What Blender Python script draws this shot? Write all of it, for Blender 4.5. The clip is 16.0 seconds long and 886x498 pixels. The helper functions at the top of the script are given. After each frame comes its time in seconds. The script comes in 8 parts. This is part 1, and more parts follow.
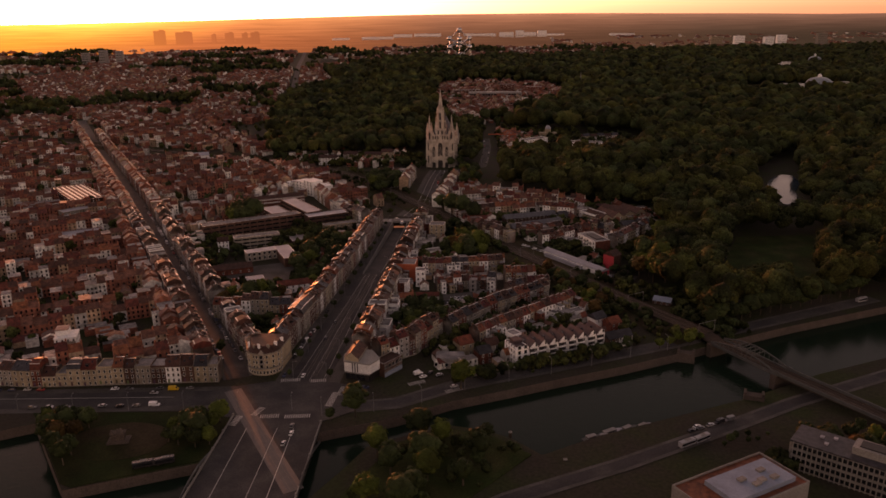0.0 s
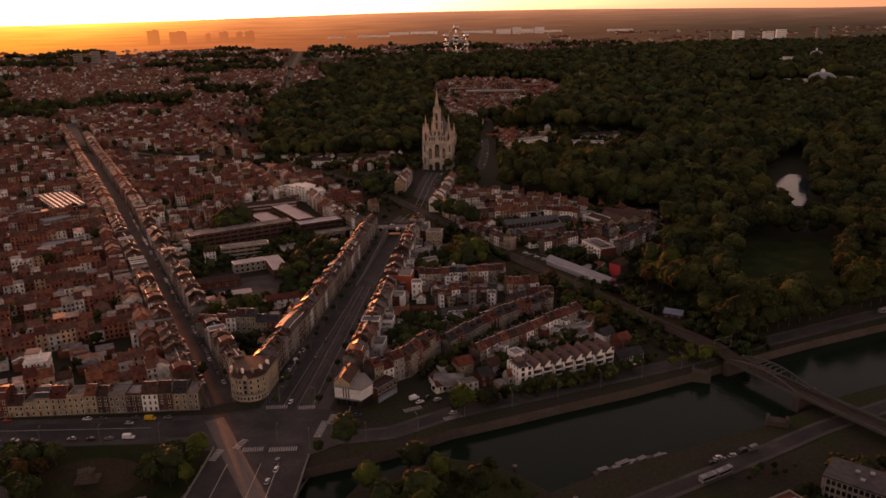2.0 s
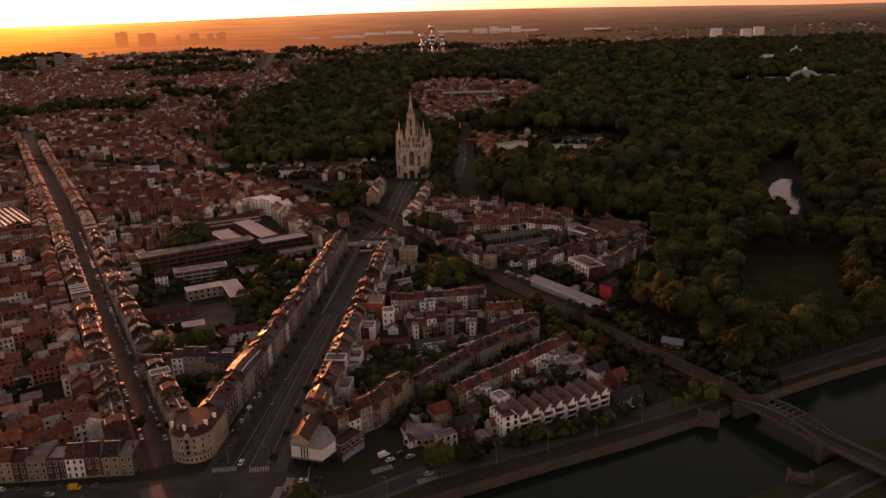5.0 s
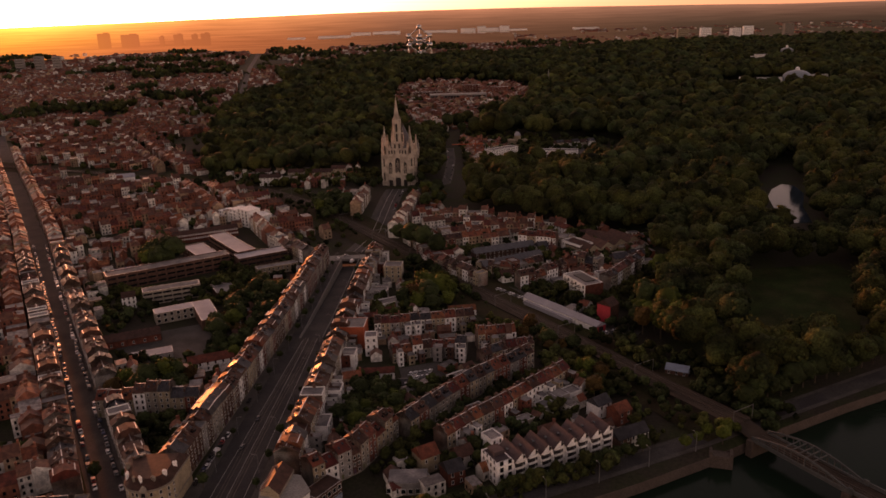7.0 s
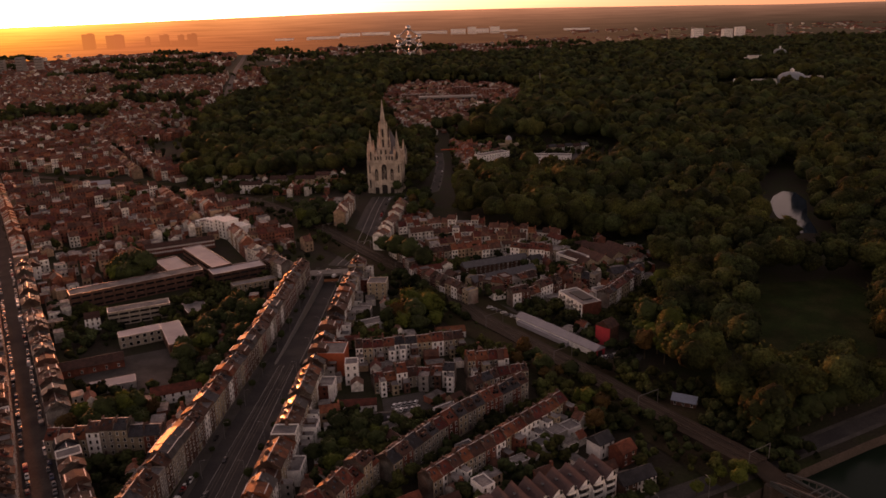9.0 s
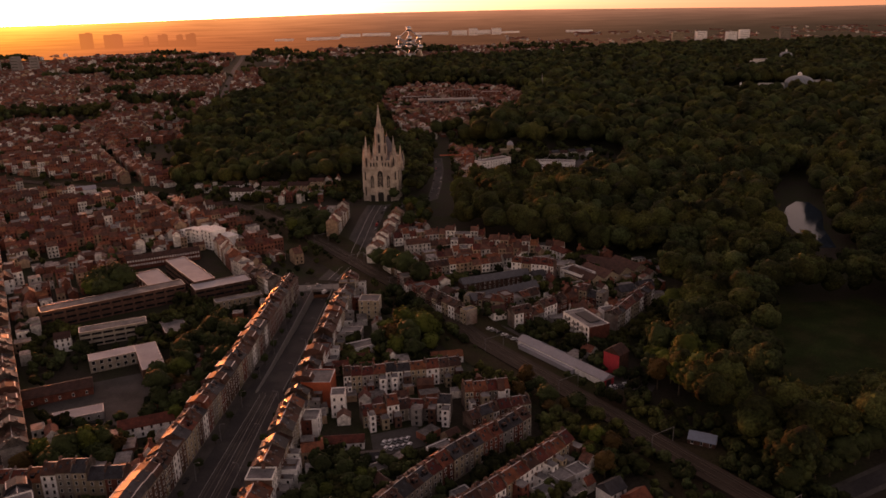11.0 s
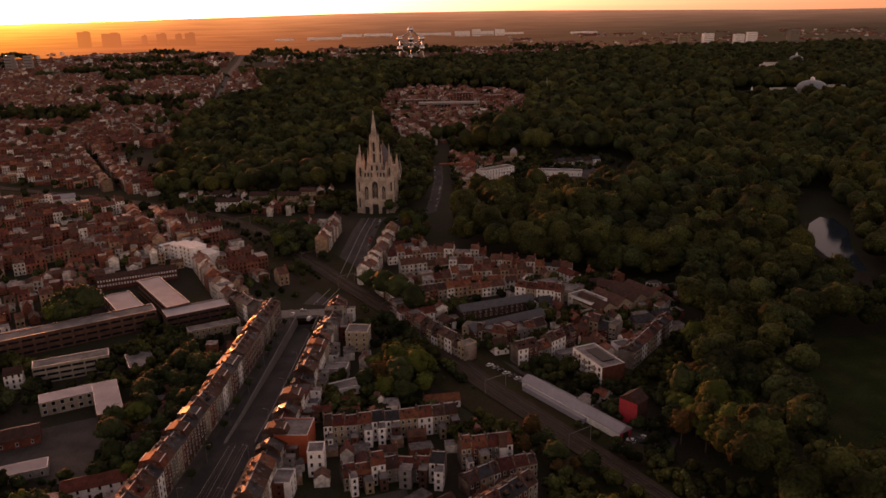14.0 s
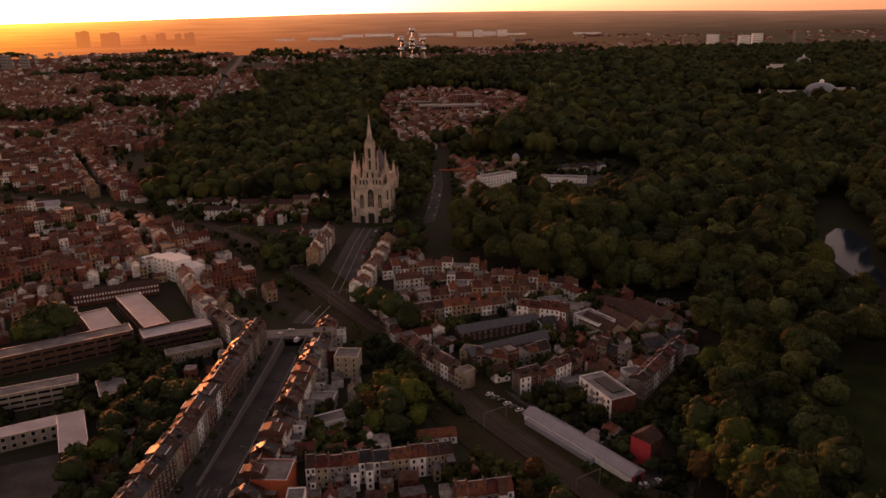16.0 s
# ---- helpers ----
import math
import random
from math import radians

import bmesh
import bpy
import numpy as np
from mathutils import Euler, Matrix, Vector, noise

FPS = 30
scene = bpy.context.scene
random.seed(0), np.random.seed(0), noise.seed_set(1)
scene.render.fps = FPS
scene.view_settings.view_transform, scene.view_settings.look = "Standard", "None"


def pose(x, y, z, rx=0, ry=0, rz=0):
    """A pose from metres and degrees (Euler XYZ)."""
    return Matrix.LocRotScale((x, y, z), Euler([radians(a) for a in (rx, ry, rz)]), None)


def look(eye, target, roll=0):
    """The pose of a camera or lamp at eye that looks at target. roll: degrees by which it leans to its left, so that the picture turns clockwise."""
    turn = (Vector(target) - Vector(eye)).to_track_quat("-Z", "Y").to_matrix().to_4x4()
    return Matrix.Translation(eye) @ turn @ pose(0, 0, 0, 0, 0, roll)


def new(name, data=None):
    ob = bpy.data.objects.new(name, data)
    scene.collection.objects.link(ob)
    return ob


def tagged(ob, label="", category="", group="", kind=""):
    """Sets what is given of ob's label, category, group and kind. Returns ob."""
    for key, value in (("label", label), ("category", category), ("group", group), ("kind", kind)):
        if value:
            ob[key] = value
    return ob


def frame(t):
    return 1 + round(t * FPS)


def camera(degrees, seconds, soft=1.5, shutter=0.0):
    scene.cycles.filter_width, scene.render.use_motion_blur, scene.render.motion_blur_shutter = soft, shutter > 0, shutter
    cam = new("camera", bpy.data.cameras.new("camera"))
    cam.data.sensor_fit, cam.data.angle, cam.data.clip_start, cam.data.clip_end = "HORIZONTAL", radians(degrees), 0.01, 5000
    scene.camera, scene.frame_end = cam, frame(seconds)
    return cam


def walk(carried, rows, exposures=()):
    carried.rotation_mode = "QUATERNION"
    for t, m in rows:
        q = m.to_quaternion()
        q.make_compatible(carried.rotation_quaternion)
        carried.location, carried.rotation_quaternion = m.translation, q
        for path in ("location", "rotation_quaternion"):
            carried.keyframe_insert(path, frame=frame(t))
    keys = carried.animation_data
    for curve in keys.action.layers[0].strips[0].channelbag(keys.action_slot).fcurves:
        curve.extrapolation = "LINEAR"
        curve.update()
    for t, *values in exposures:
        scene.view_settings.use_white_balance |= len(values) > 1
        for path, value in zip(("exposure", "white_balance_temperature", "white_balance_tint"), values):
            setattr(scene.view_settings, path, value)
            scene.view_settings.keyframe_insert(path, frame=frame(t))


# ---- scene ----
cam = camera(59.997, 16.0, soft=1.6)
# seconds, eye (x, y, z), yaw to the left of +y, pitch, roll
PATH = [
    (0, 2.78, -971.73, 192.39, 0.002, -17.091, -0.749),
    (0.5, 3.01, -964.01, 192.33, 0.049, -17.095, -0.864),
    (1, 3.17, -956.00, 192.31, 0.062, -17.135, -1.001),
    (1.5, 3.46, -947.96, 192.26, -0.007, -17.213, -1.122),
    (2, 3.90, -939.82, 192.06, -0.100, -17.283, -1.246),
    (2.5, 4.31, -931.11, 191.82, -0.225, -17.308, -1.282),
    (3, 4.92, -922.39, 191.88, -0.376, -17.330, -1.362),
    (3.5, 5.57, -913.45, 191.86, -0.667, -17.361, -1.474),
    (4, 6.32, -904.48, 191.44, -1.031, -17.341, -1.519),
    (6.5, 10.95, -859.36, 192.01, -2.348, -17.385, -1.740),
    (7, 11.53, -850.31, 192.29, -2.498, -17.399, -1.755),
    (7.5, 12.71, -841.36, 192.52, -2.684, -17.433, -1.758),
    (8, 14.08, -832.44, 192.62, -2.869, -17.437, -1.813),
    (8.5, 15.11, -823.41, 192.16, -3.052, -17.414, -1.808),
    (9, 15.97, -814.40, 191.47, -3.199, -17.369, -1.720),
    (11.5, 21.63, -770.67, 190.52, -3.135, -17.281, -1.370),
    (12, 22.57, -762.23, 190.67, -3.127, -17.297, -1.339),
    (12.5, 23.55, -753.92, 190.67, -3.100, -17.290, -1.287),
    (13, 24.56, -745.59, 190.64, -3.083, -17.290, -1.183),
    (13.5, 25.67, -737.10, 190.56, -3.053, -17.269, -1.101),
    (14, 26.86, -728.56, 190.36, -3.018, -17.256, -1.069),
    (14.5, 28.00, -719.94, 190.30, -3.003, -17.238, -0.993),
    (15, 29.08, -711.41, 190.35, -3.006, -17.236, -0.944),
    (15.5, 30.34, -703.16, 190.25, -2.949, -17.189, -0.904),
    (16, 31.80, -695.07, 190.28, -2.869, -17.233, -0.949),
]


def view_pose(x, y, z, yaw, pitch, roll):
    return pose(x, y, z, 0, 0, yaw) @ pose(0, 0, 0, 90 + pitch) @ pose(0, 0, 0, 0, 0, roll)


walk(cam, [(t, view_pose(*row)) for t, *row in PATH], exposures=[(0, 1.12, 8900, 62), (16, 1.12, 8900, 62)])

# ---- sky and sun ----
SUN_AZ, SUN_EL = 26.0, 1.9          # degrees to the left of +y, above the horizon
SUN_WAY = Vector((-math.sin(radians(SUN_AZ)) * math.cos(radians(SUN_EL)), math.cos(radians(SUN_AZ)) * math.cos(radians(SUN_EL)), math.sin(radians(SUN_EL))))
world = bpy.data.worlds.new("evening_sky")
scene.world = world
world.use_nodes = True
wn = world.node_tree
sky = wn.nodes.new("ShaderNodeTexSky")
sky.sky_type = "NISHITA"
sky.sun_disc = False
sky.sun_elevation, sky.sun_rotation = radians(SUN_EL), radians(-SUN_AZ)
sky.altitude, sky.air_density, sky.dust_density, sky.ozone_density = 100, 0.75, 0.8, 0.2
grade = wn.nodes.new("ShaderNodeHueSaturation")      # an evening sky less yellow than the model's
grade.inputs["Hue"].default_value, grade.inputs["Saturation"].default_value, grade.inputs["Value"].default_value = 0.486, 0.77, 1.0
wn.links.new(sky.outputs[0], grade.inputs["Color"])
wn.links.new(grade.outputs[0], wn.nodes["Background"].inputs[0])
wn.nodes["Background"].inputs[1].default_value = 0.15
sun = new("sun", bpy.data.lights.new("sun", "SUN"))
sun.data.energy, sun.data.angle, sun.data.color = 1.7, radians(0.6), (1.0, 0.33, 0.085)
sun.matrix_world = look(SUN_WAY * 4000, (0, 0, 0))

# ---- materials ----
MATS = {}


def material(name, color, rough=0.8, vary=0.25, scale=0.4, fine=3.0, bump=0.2, spec=0.5, metal=0.0, hue=0.0, island=False, second=None, mix_scale=0.05, stain=1.0, relief=0.03, grain=0.28, sheen=0.0, glow=0.0):
    """A procedural surface: base colour, broken up by object or island, by large stains and by fine grain."""
    m = bpy.data.materials.new(name)
    m.use_nodes = True
    nt = m.node_tree
    b = nt.nodes["Principled BSDF"]
    N, L = nt.nodes.new, nt.links.new
    geo, tc = N("ShaderNodeNewGeometry"), N("ShaderNodeTexCoord")
    big, small = N("ShaderNodeTexNoise"), N("ShaderNodeTexNoise")
    big.inputs["Scale"].default_value, big.inputs["Detail"].default_value = scale, 4
    small.inputs["Scale"].default_value, small.inputs["Detail"].default_value = fine, 3
    L(geo.outputs["Position"], big.inputs["Vector"])
    L(geo.outputs["Position"], small.inputs["Vector"])
    if island:
        rnd = geo.outputs["Random Per Island"]
    else:
        info = N("ShaderNodeObjectInfo")
        rnd = info.outputs["Random"]
    base = N("ShaderNodeRGB")
    base.outputs[0].default_value = (*color, 1)
    col = base.outputs[0]
    if second:
        other = N("ShaderNodeTexNoise")
        other.inputs["Scale"].default_value, other.inputs["Detail"].default_value = mix_scale, 5
        L(geo.outputs["Position"], other.inputs["Vector"])
        ramp = N("ShaderNodeMapRange")
        ramp.inputs[1].default_value, ramp.inputs[2].default_value = 0.42, 0.62
        L(other.outputs["Fac"], ramp.inputs[0])
        mx = N("ShaderNodeMix")
        mx.data_type = "RGBA"
        mx.inputs[7].default_value = (*second, 1)
        L(ramp.outputs[0], mx.inputs[0])
        L(col, mx.inputs[6])
        col = mx.outputs[2]
    hsv = N("ShaderNodeHueSaturation")
    L(col, hsv.inputs["Color"])

    def remap(source, lo, hi, a=0.0, b=1.0):
        r = N("ShaderNodeMapRange")
        r.inputs[1].default_value, r.inputs[2].default_value = a, b
        r.inputs[3].default_value, r.inputs[4].default_value = lo, hi
        L(source, r.inputs[0])
        return r.outputs[0]

    a = N("ShaderNodeMath"); a.operation = "MULTIPLY"
    L(remap(rnd, 1 - vary, 1 + vary), a.inputs[0])
    L(remap(big.outputs["Fac"], 1 - 1.1 * vary * stain, 1 + 1.1 * vary * stain, 0.32, 0.68), a.inputs[1])
    c = N("ShaderNodeMath"); c.operation = "MULTIPLY"
    L(a.outputs[0], c.inputs[0])
    L(remap(small.outputs["Fac"], 1 - grain, 1 + grain, 0.3, 0.7), c.inputs[1])
    L(c.outputs[0], hsv.inputs["Value"])
    if hue:
        L(remap(rnd, 0.5 - hue, 0.5 + hue), hsv.inputs["Hue"])
    L(hsv.outputs[0], b.inputs["Base Color"])
    L(remap(small.outputs["Fac"], max(rough - 0.12, 0.02), min(rough + 0.12, 1)), b.inputs["Roughness"])
    b.inputs["Metallic"].default_value = metal
    b.inputs["Specular IOR Level"].default_value = spec
    if bump:
        bp = N("ShaderNodeBump")
        bp.inputs["Strength"].default_value, bp.inputs["Distance"].default_value = bump, relief
        L(small.outputs["Fac"], bp.inputs["Height"])
        L(bp.outputs[0], b.inputs["Normal"])
    if sheen:          # dust, lichen or the down of a canopy, seen at a low angle
        b.inputs["Sheen Weight"].default_value, b.inputs["Sheen Roughness"].default_value = sheen, 0.45
    if glow:           # thin leaves that let light through
        thin, both = N("ShaderNodeBsdfTranslucent"), N("ShaderNodeMixShader")
        L(hsv.outputs[0], thin.inputs["Color"])
        both.inputs[0].default_value = glow
        L(b.outputs[0], both.inputs[1])
        L(thin.outputs[0], both.inputs[2])
        L(both.outputs[0], nt.nodes["Material Output"].inputs[0])
    MATS[name] = m
    return m


WALLS = [
    material("white_render", (0.80, 0.785, 0.76), 0.85, 0.1),
    material("cream_render", (0.31, 0.245, 0.165), 0.85, 0.2),
    material("pale_stone", (0.22, 0.19, 0.155), 0.85, 0.2),
    material("red_brick", (0.14, 0.045, 0.03), 0.85, 0.3, spec=0.2),
    material("brown_brick", (0.085, 0.044, 0.032), 0.85, 0.3, spec=0.2),
    material("grey_render", (0.22, 0.205, 0.195), 0.85, 0.2),
]
FAR_WALLS = [
    material("far_white_render", (0.58, 0.55, 0.50), 0.85, 0.4, island=True),
    material("far_brick", (0.21, 0.07, 0.042), 0.85, 0.4, island=True),
    material("far_stone", (0.32, 0.215, 0.14), 0.85, 0.35, island=True),
]
ROOFS = [
    material("terracotta_tile", (0.125, 0.032, 0.019), 0.66, 0.4, fine=2.5, bump=0.5, hue=0.015, spec=0.25),
    material("old_tile", (0.062, 0.028, 0.021), 0.68, 0.35, fine=2.5, bump=0.5, spec=0.22),
    material("slate", (0.035, 0.034, 0.039), 0.48, 0.35, fine=2.5, bump=0.4, spec=0.2),
]
FAR_ROOFS = [
    material("far_tile", (0.15, 0.041, 0.023), 0.72, 0.5, fine=1.5, bump=0.6, spec=0.32, sheen=0.08, island=True, hue=0.015),
    material("far_dark_roof", (0.11, 0.045, 0.03), 0.7, 0.45, fine=1.5, bump=0.5, spec=0.32, sheen=0.08, island=True),
    material("far_flat_roof", (0.16, 0.145, 0.14), 0.68, 0.5, fine=1.0, bump=0.3, spec=0.5, island=True),
]
ZINC = material("zinc_sheet", (0.38, 0.38, 0.39), 0.34, 0.2, metal=0.9, bump=0.05)
GLASS = material("window_glass", (0.012, 0.014, 0.018), 0.08, 0.2, bump=0, spec=0.8)
FRAME = material("window_frame", (0.55, 0.53, 0.50), 0.5, 0.15, bump=0)
DOOR = material("painted_door", (0.09, 0.05, 0.035), 0.45, 0.4, bump=0.1, hue=0.2)
BRICKCH = material("chimney_brick", (0.11, 0.058, 0.045), 0.85, 0.3)
STONE = material("church_limestone", (0.52, 0.46, 0.39), 0.85, 0.1, scale=0.12, fine=1.2, bump=0.5, second=(0.33, 0.285, 0.245), mix_scale=0.15)
STONEROOF = material("church_slate", (0.075, 0.075, 0.085), 0.65, 0.15, fine=1.5)
# Near-black paint for shade inside openings; also for dark glass and panels.
DARKVOID = material("dark_opening", (0.012, 0.01, 0.01), 0.6, 0.1, bump=0)
STEEL = material("polished_steel", (0.62, 0.60, 0.58), 0.22, 0.05, metal=1.0, bump=0.02)
ASPHALT = material("asphalt", (0.042, 0.040, 0.041), 0.8, 0.15, scale=0.08, fine=1.5, bump=0.1, second=(0.066, 0.061, 0.058), mix_scale=0.06, spec=0.15)
PAVING = material("pavement_slabs", (0.085, 0.078, 0.073), 0.8, 0.12, scale=0.1, fine=2.0, bump=0.15, second=(0.06, 0.055, 0.05), mix_scale=0.08, spec=0.12)
# Gloss set to throw back the low sun along the added strip.
SETTS = material("polished_setts", (0.042, 0.036, 0.034), 0.7, 0.2, scale=0.3, fine=2.5, bump=0.2, spec=1.0)
PAINT = material("road_paint", (0.34, 0.33, 0.31), 0.6, 0.15, scale=1.0, bump=0.05)
GROUNDM = material("town_ground", (0.04, 0.034, 0.026), 0.9, 0.2, scale=0.03, fine=0.6, bump=0.4, second=(0.024, 0.030, 0.013), mix_scale=0.03, spec=0.08)
GRASS = material("rough_grass", (0.019, 0.031, 0.010), 0.95, 0.25, scale=0.06, fine=1.2, bump=0.5, second=(0.031, 0.034, 0.014), mix_scale=0.05, spec=0.05)
BALLAST = material("rail_ballast", (0.055, 0.042, 0.033), 0.95, 0.15, scale=0.1, fine=3.0, bump=0.5, spec=0.1)
SCRUB = material("dry_scrub", (0.055, 0.042, 0.026), 0.95, 0.25, scale=0.08, fine=1.0, bump=0.6, second=(0.03, 0.034, 0.014), mix_scale=0.04, spec=0.05)
RAILM = material("worn_rail_steel", (0.13, 0.10, 0.085), 0.5, 0.1, metal=0.6, bump=0)
QUAY = material("quay_masonry", (0.085, 0.066, 0.056), 0.9, 0.15, scale=0.15, fine=1.5, bump=0.5, spec=0.15)
CONCRETE = material("weathered_concrete", (0.20, 0.19, 0.175), 0.85, 0.12, scale=0.1, fine=1.5, bump=0.2)
BRIDGEST = material("bridge_paint_grey_green", (0.06, 0.064, 0.062), 0.8, 0.15, scale=0.4)
METALROOF = material("metal_sheet_roof", (0.27, 0.27, 0.30), 0.62, 0.12, scale=0.1, fine=0.8, bump=0.1, grain=0.08)
BLUEROOF = material("blue_grey_roof_membrane", (0.17, 0.215, 0.28), 0.7, 0.12, scale=0.2, fine=1.2, bump=0.1, grain=0.12)
FLATROOF = material("bitumen_flat_roof", (0.11, 0.105, 0.11), 0.8, 0.15, scale=0.12, fine=1.0, bump=0.1, second=(0.20, 0.185, 0.18), mix_scale=0.12)
REDPAINT = material("red_painted_wall", (0.46, 0.035, 0.045), 0.7, 0.08)
ORANGEWALL = material("orange_red_wall", (0.36, 0.075, 0.03), 0.75, 0.08)
PINKROOF = material("pale_red_zinc_roof", (0.062, 0.042, 0.045), 0.85, 0.15, bump=0.1)
BARK = material("bark", (0.06, 0.045, 0.03), 0.95, 0.2, fine=4, bump=0.6)
LEAVES = [
    material("dark_green_leaves", (0.036, 0.052, 0.018), 0.75, 0.35, scale=0.15, fine=1.6, bump=0.9, relief=0.3, spec=0.15, glow=0.3, island=False),
    material("yellow_green_leaves", (0.075, 0.1, 0.02), 0.8, 0.3, spec=0.15, glow=0.3, scale=0.15, fine=1.6, bump=0.9, relief=0.3),
    material("russet_leaves", (0.085, 0.052, 0.017), 0.8, 0.3, spec=0.15, glow=0.3, scale=0.15, fine=1.6, bump=0.9, relief=0.3),
]
FOREST = material("forest_leaves", (0.033, 0.045, 0.018), 0.9, 0.4, spec=0.1, glow=0.3, stain=1.7, scale=0.04, fine=0.75, bump=1.0, relief=0.8, grain=0.6, island=True, second=(0.06, 0.064, 0.018), mix_scale=0.018, hue=0.02)


def water_material(name, ripple, gloss, deep=(0.008, 0.019, 0.012)):
    m = bpy.data.materials.new(name)
    m.use_nodes = True
    nt = m.node_tree
    b = nt.nodes["Principled BSDF"]
    geo, no, bp = nt.nodes.new("ShaderNodeNewGeometry"), nt.nodes.new("ShaderNodeTexNoise"), nt.nodes.new("ShaderNodeBump")
    no.inputs["Scale"].default_value, no.inputs["Detail"].default_value = 0.5, 4
    nt.links.new(geo.outputs["Position"], no.inputs["Vector"])
    bp.inputs["Strength"].default_value, bp.inputs["Distance"].default_value = ripple, 0.3
    nt.links.new(no.outputs["Fac"], bp.inputs["Height"])
    nt.links.new(bp.outputs[0], b.inputs["Normal"])
    b.inputs["Base Color"].default_value = (*deep, 1)
    b.inputs["Roughness"].default_value, b.inputs["IOR"].default_value, b.inputs["Specular IOR Level"].default_value = 0.5 * ripple, 1.33, gloss
    return m


WATER = water_material("canal_water", 0.24, 0.12)
PONDWATER = water_material("pond_water", 0.16, 0.12, (0.025, 0.04, 0.055))

# ---- mesh helpers ----


class Shape:
    """Collects vertices and faces of one mesh."""

    def __init__(self):
        self.v, self.f, self.m = [], [], []

    def add(self, verts, faces, m=0):
        n = len(self.v)
        self.v.extend(verts)
        self.f.extend([tuple(i + n for i in f) for f in faces])
        self.m.extend([m] * len(faces))
        return self

    def prism(self, poly, z0, z1, m=0, top=None, bottom=False):
        """poly: counter-clockwise (x, y); z0, z1 may be numbers; top: material of the top face."""
        n = len(poly)
        verts = [(x, y, z0) for x, y in poly] + [(x, y, z1) for x, y in poly]
        self.add(verts, [(i, (i + 1) % n, n + (i + 1) % n, n + i) for i in range(n)], m)
        self.f.append(tuple(len(self.v) - n + i for i in range(n)))
        self.m.append(m if top is None else top)
        if bottom:
            self.f.append(tuple(len(self.v) - n - 1 - i for i in range(n)))
            self.m.append(m)
        return self

    def box(self, cx, cy, z0, sx, sy, h, m=0, rz=0.0, top=None, bottom=True):
        c, s = math.cos(radians(rz)), math.sin(radians(rz))
        poly = [(cx + c * a - s * b, cy + s * a + c * b) for a, b in ((-sx / 2, -sy / 2), (sx / 2, -sy / 2), (sx / 2, sy / 2), (-sx / 2, sy / 2))]
        return self.prism(poly, z0, z0 + h, m, top, bottom)

    def ring(self, w, d, t, z0, h, m=0):
        """A closed rim of thickness t, as of a parapet round a flat roof."""
        v = [(sx * (w / 2 - i), sy * (d / 2 - i), z) for z in (z0, z0 + h) for i in (0, t) for sx, sy in ((-1, -1), (1, -1), (1, 1), (-1, 1))]
        f = []
        for a in range(4):
            b = (a + 1) % 4
            f += [(a, b, 8 + b, 8 + a), (4 + b, 4 + a, 12 + a, 12 + b), (8 + a, 8 + b, 12 + b, 12 + a), (b, a, 4 + a, 4 + b)]
        return self.add(v, f, m)

    def cone(self, cx, cy, z0, r0, z1, r1, n=8, m=0, turn=0.0):
        a = [turn + 2 * math.pi * i / n for i in range(n)]
        lo = [(cx + r0 * math.cos(t), cy + r0 * math.sin(t), z0) for t in a]
        if r1 <= 0.001:
            return self.add(lo + [(cx, cy, z1)], [(i, (i + 1) % n, n) for i in range(n)], m)
        hi = [(cx + r1 * math.cos(t), cy + r1 * math.sin(t), z1) for t in a]
        return self.add(lo + hi, [(i, (i + 1) % n, n + (i + 1) % n, n + i) for i in range(n)] + [tuple(range(n, 2 * n))], m)

    def tube(self, p, q, r, n=6, m=0):
        p, q = Vector(p), Vector(q)
        rot = (q - p).to_track_quat("Z", "Y")
        ring = [rot @ Vector((r * math.cos(2 * math.pi * i / n), r * math.sin(2 * math.pi * i / n), 0)) for i in range(n)]
        return self.add([tuple(p + k) for k in ring] + [tuple(q + k) for k in ring], [(i, (i + 1) % n, n + (i + 1) % n, n + i) for i in range(n)] + [tuple(range(n, 2 * n)), tuple(range(n - 1, -1, -1))], m)

    def beam(self, p, q, w, h, m=0):
        """A rectangular bar from p to q."""
        p, q = Vector(p), Vector(q)
        d = (q - p).normalized()
        side = d.cross(Vector((0, 0, 1)))
        side = side.normalized() if side.length > 1e-4 else Vector((1, 0, 0))
        up = side.cross(d).normalized()
        ring = [side * (a * w / 2) + up * (b * h / 2) for a, b in ((-1, -1), (1, -1), (1, 1), (-1, 1))]
        return self.add([tuple(p + k) for k in ring] + [tuple(q + k) for k in ring], [(0, 1, 5, 4), (1, 2, 6, 5), (2, 3, 7, 6), (3, 0, 4, 7), (3, 2, 1, 0), (4, 5, 6, 7)], m)

    def gable(self, x0, x1, y0, y1, z, rise, over=0.3, m=0, thick=0.25, hip=0.0):
        """A ridge roof over the box, ridge along x, with eaves."""
        ya, yb, ym = y0 - over, y1 + over, (y0 + y1) / 2
        drop = over * rise / ((y1 - y0) / 2)
        v = [(x0, ya, z - drop), (x1, ya, z - drop), (x1, yb, z - drop), (x0, yb, z - drop), (x0 + hip, ym, z + rise), (x1 - hip, ym, z + rise)]
        v += [(a, b, c - thick) for a, b, c in v[:4]]
        return self.add(v, [(0, 1, 5, 4), (2, 3, 4, 5), (1, 2, 5), (3, 0, 4), (0, 6, 7, 1), (1, 7, 8, 2), (2, 8, 9, 3), (3, 9, 6, 0), (6, 9, 8, 7)], m)

    def weld(self):
        """Joins vertices that lie on one another."""
        seen, to, keep = {}, [], []
        for p in self.v:
            k = tuple(round(c, 3) for c in p)
            if k not in seen:
                seen[k] = len(keep)
                keep.append(p)
            to.append(seen[k])
        self.v, self.f = keep, [tuple(to[i] for i in f) for f in self.f]
        return self

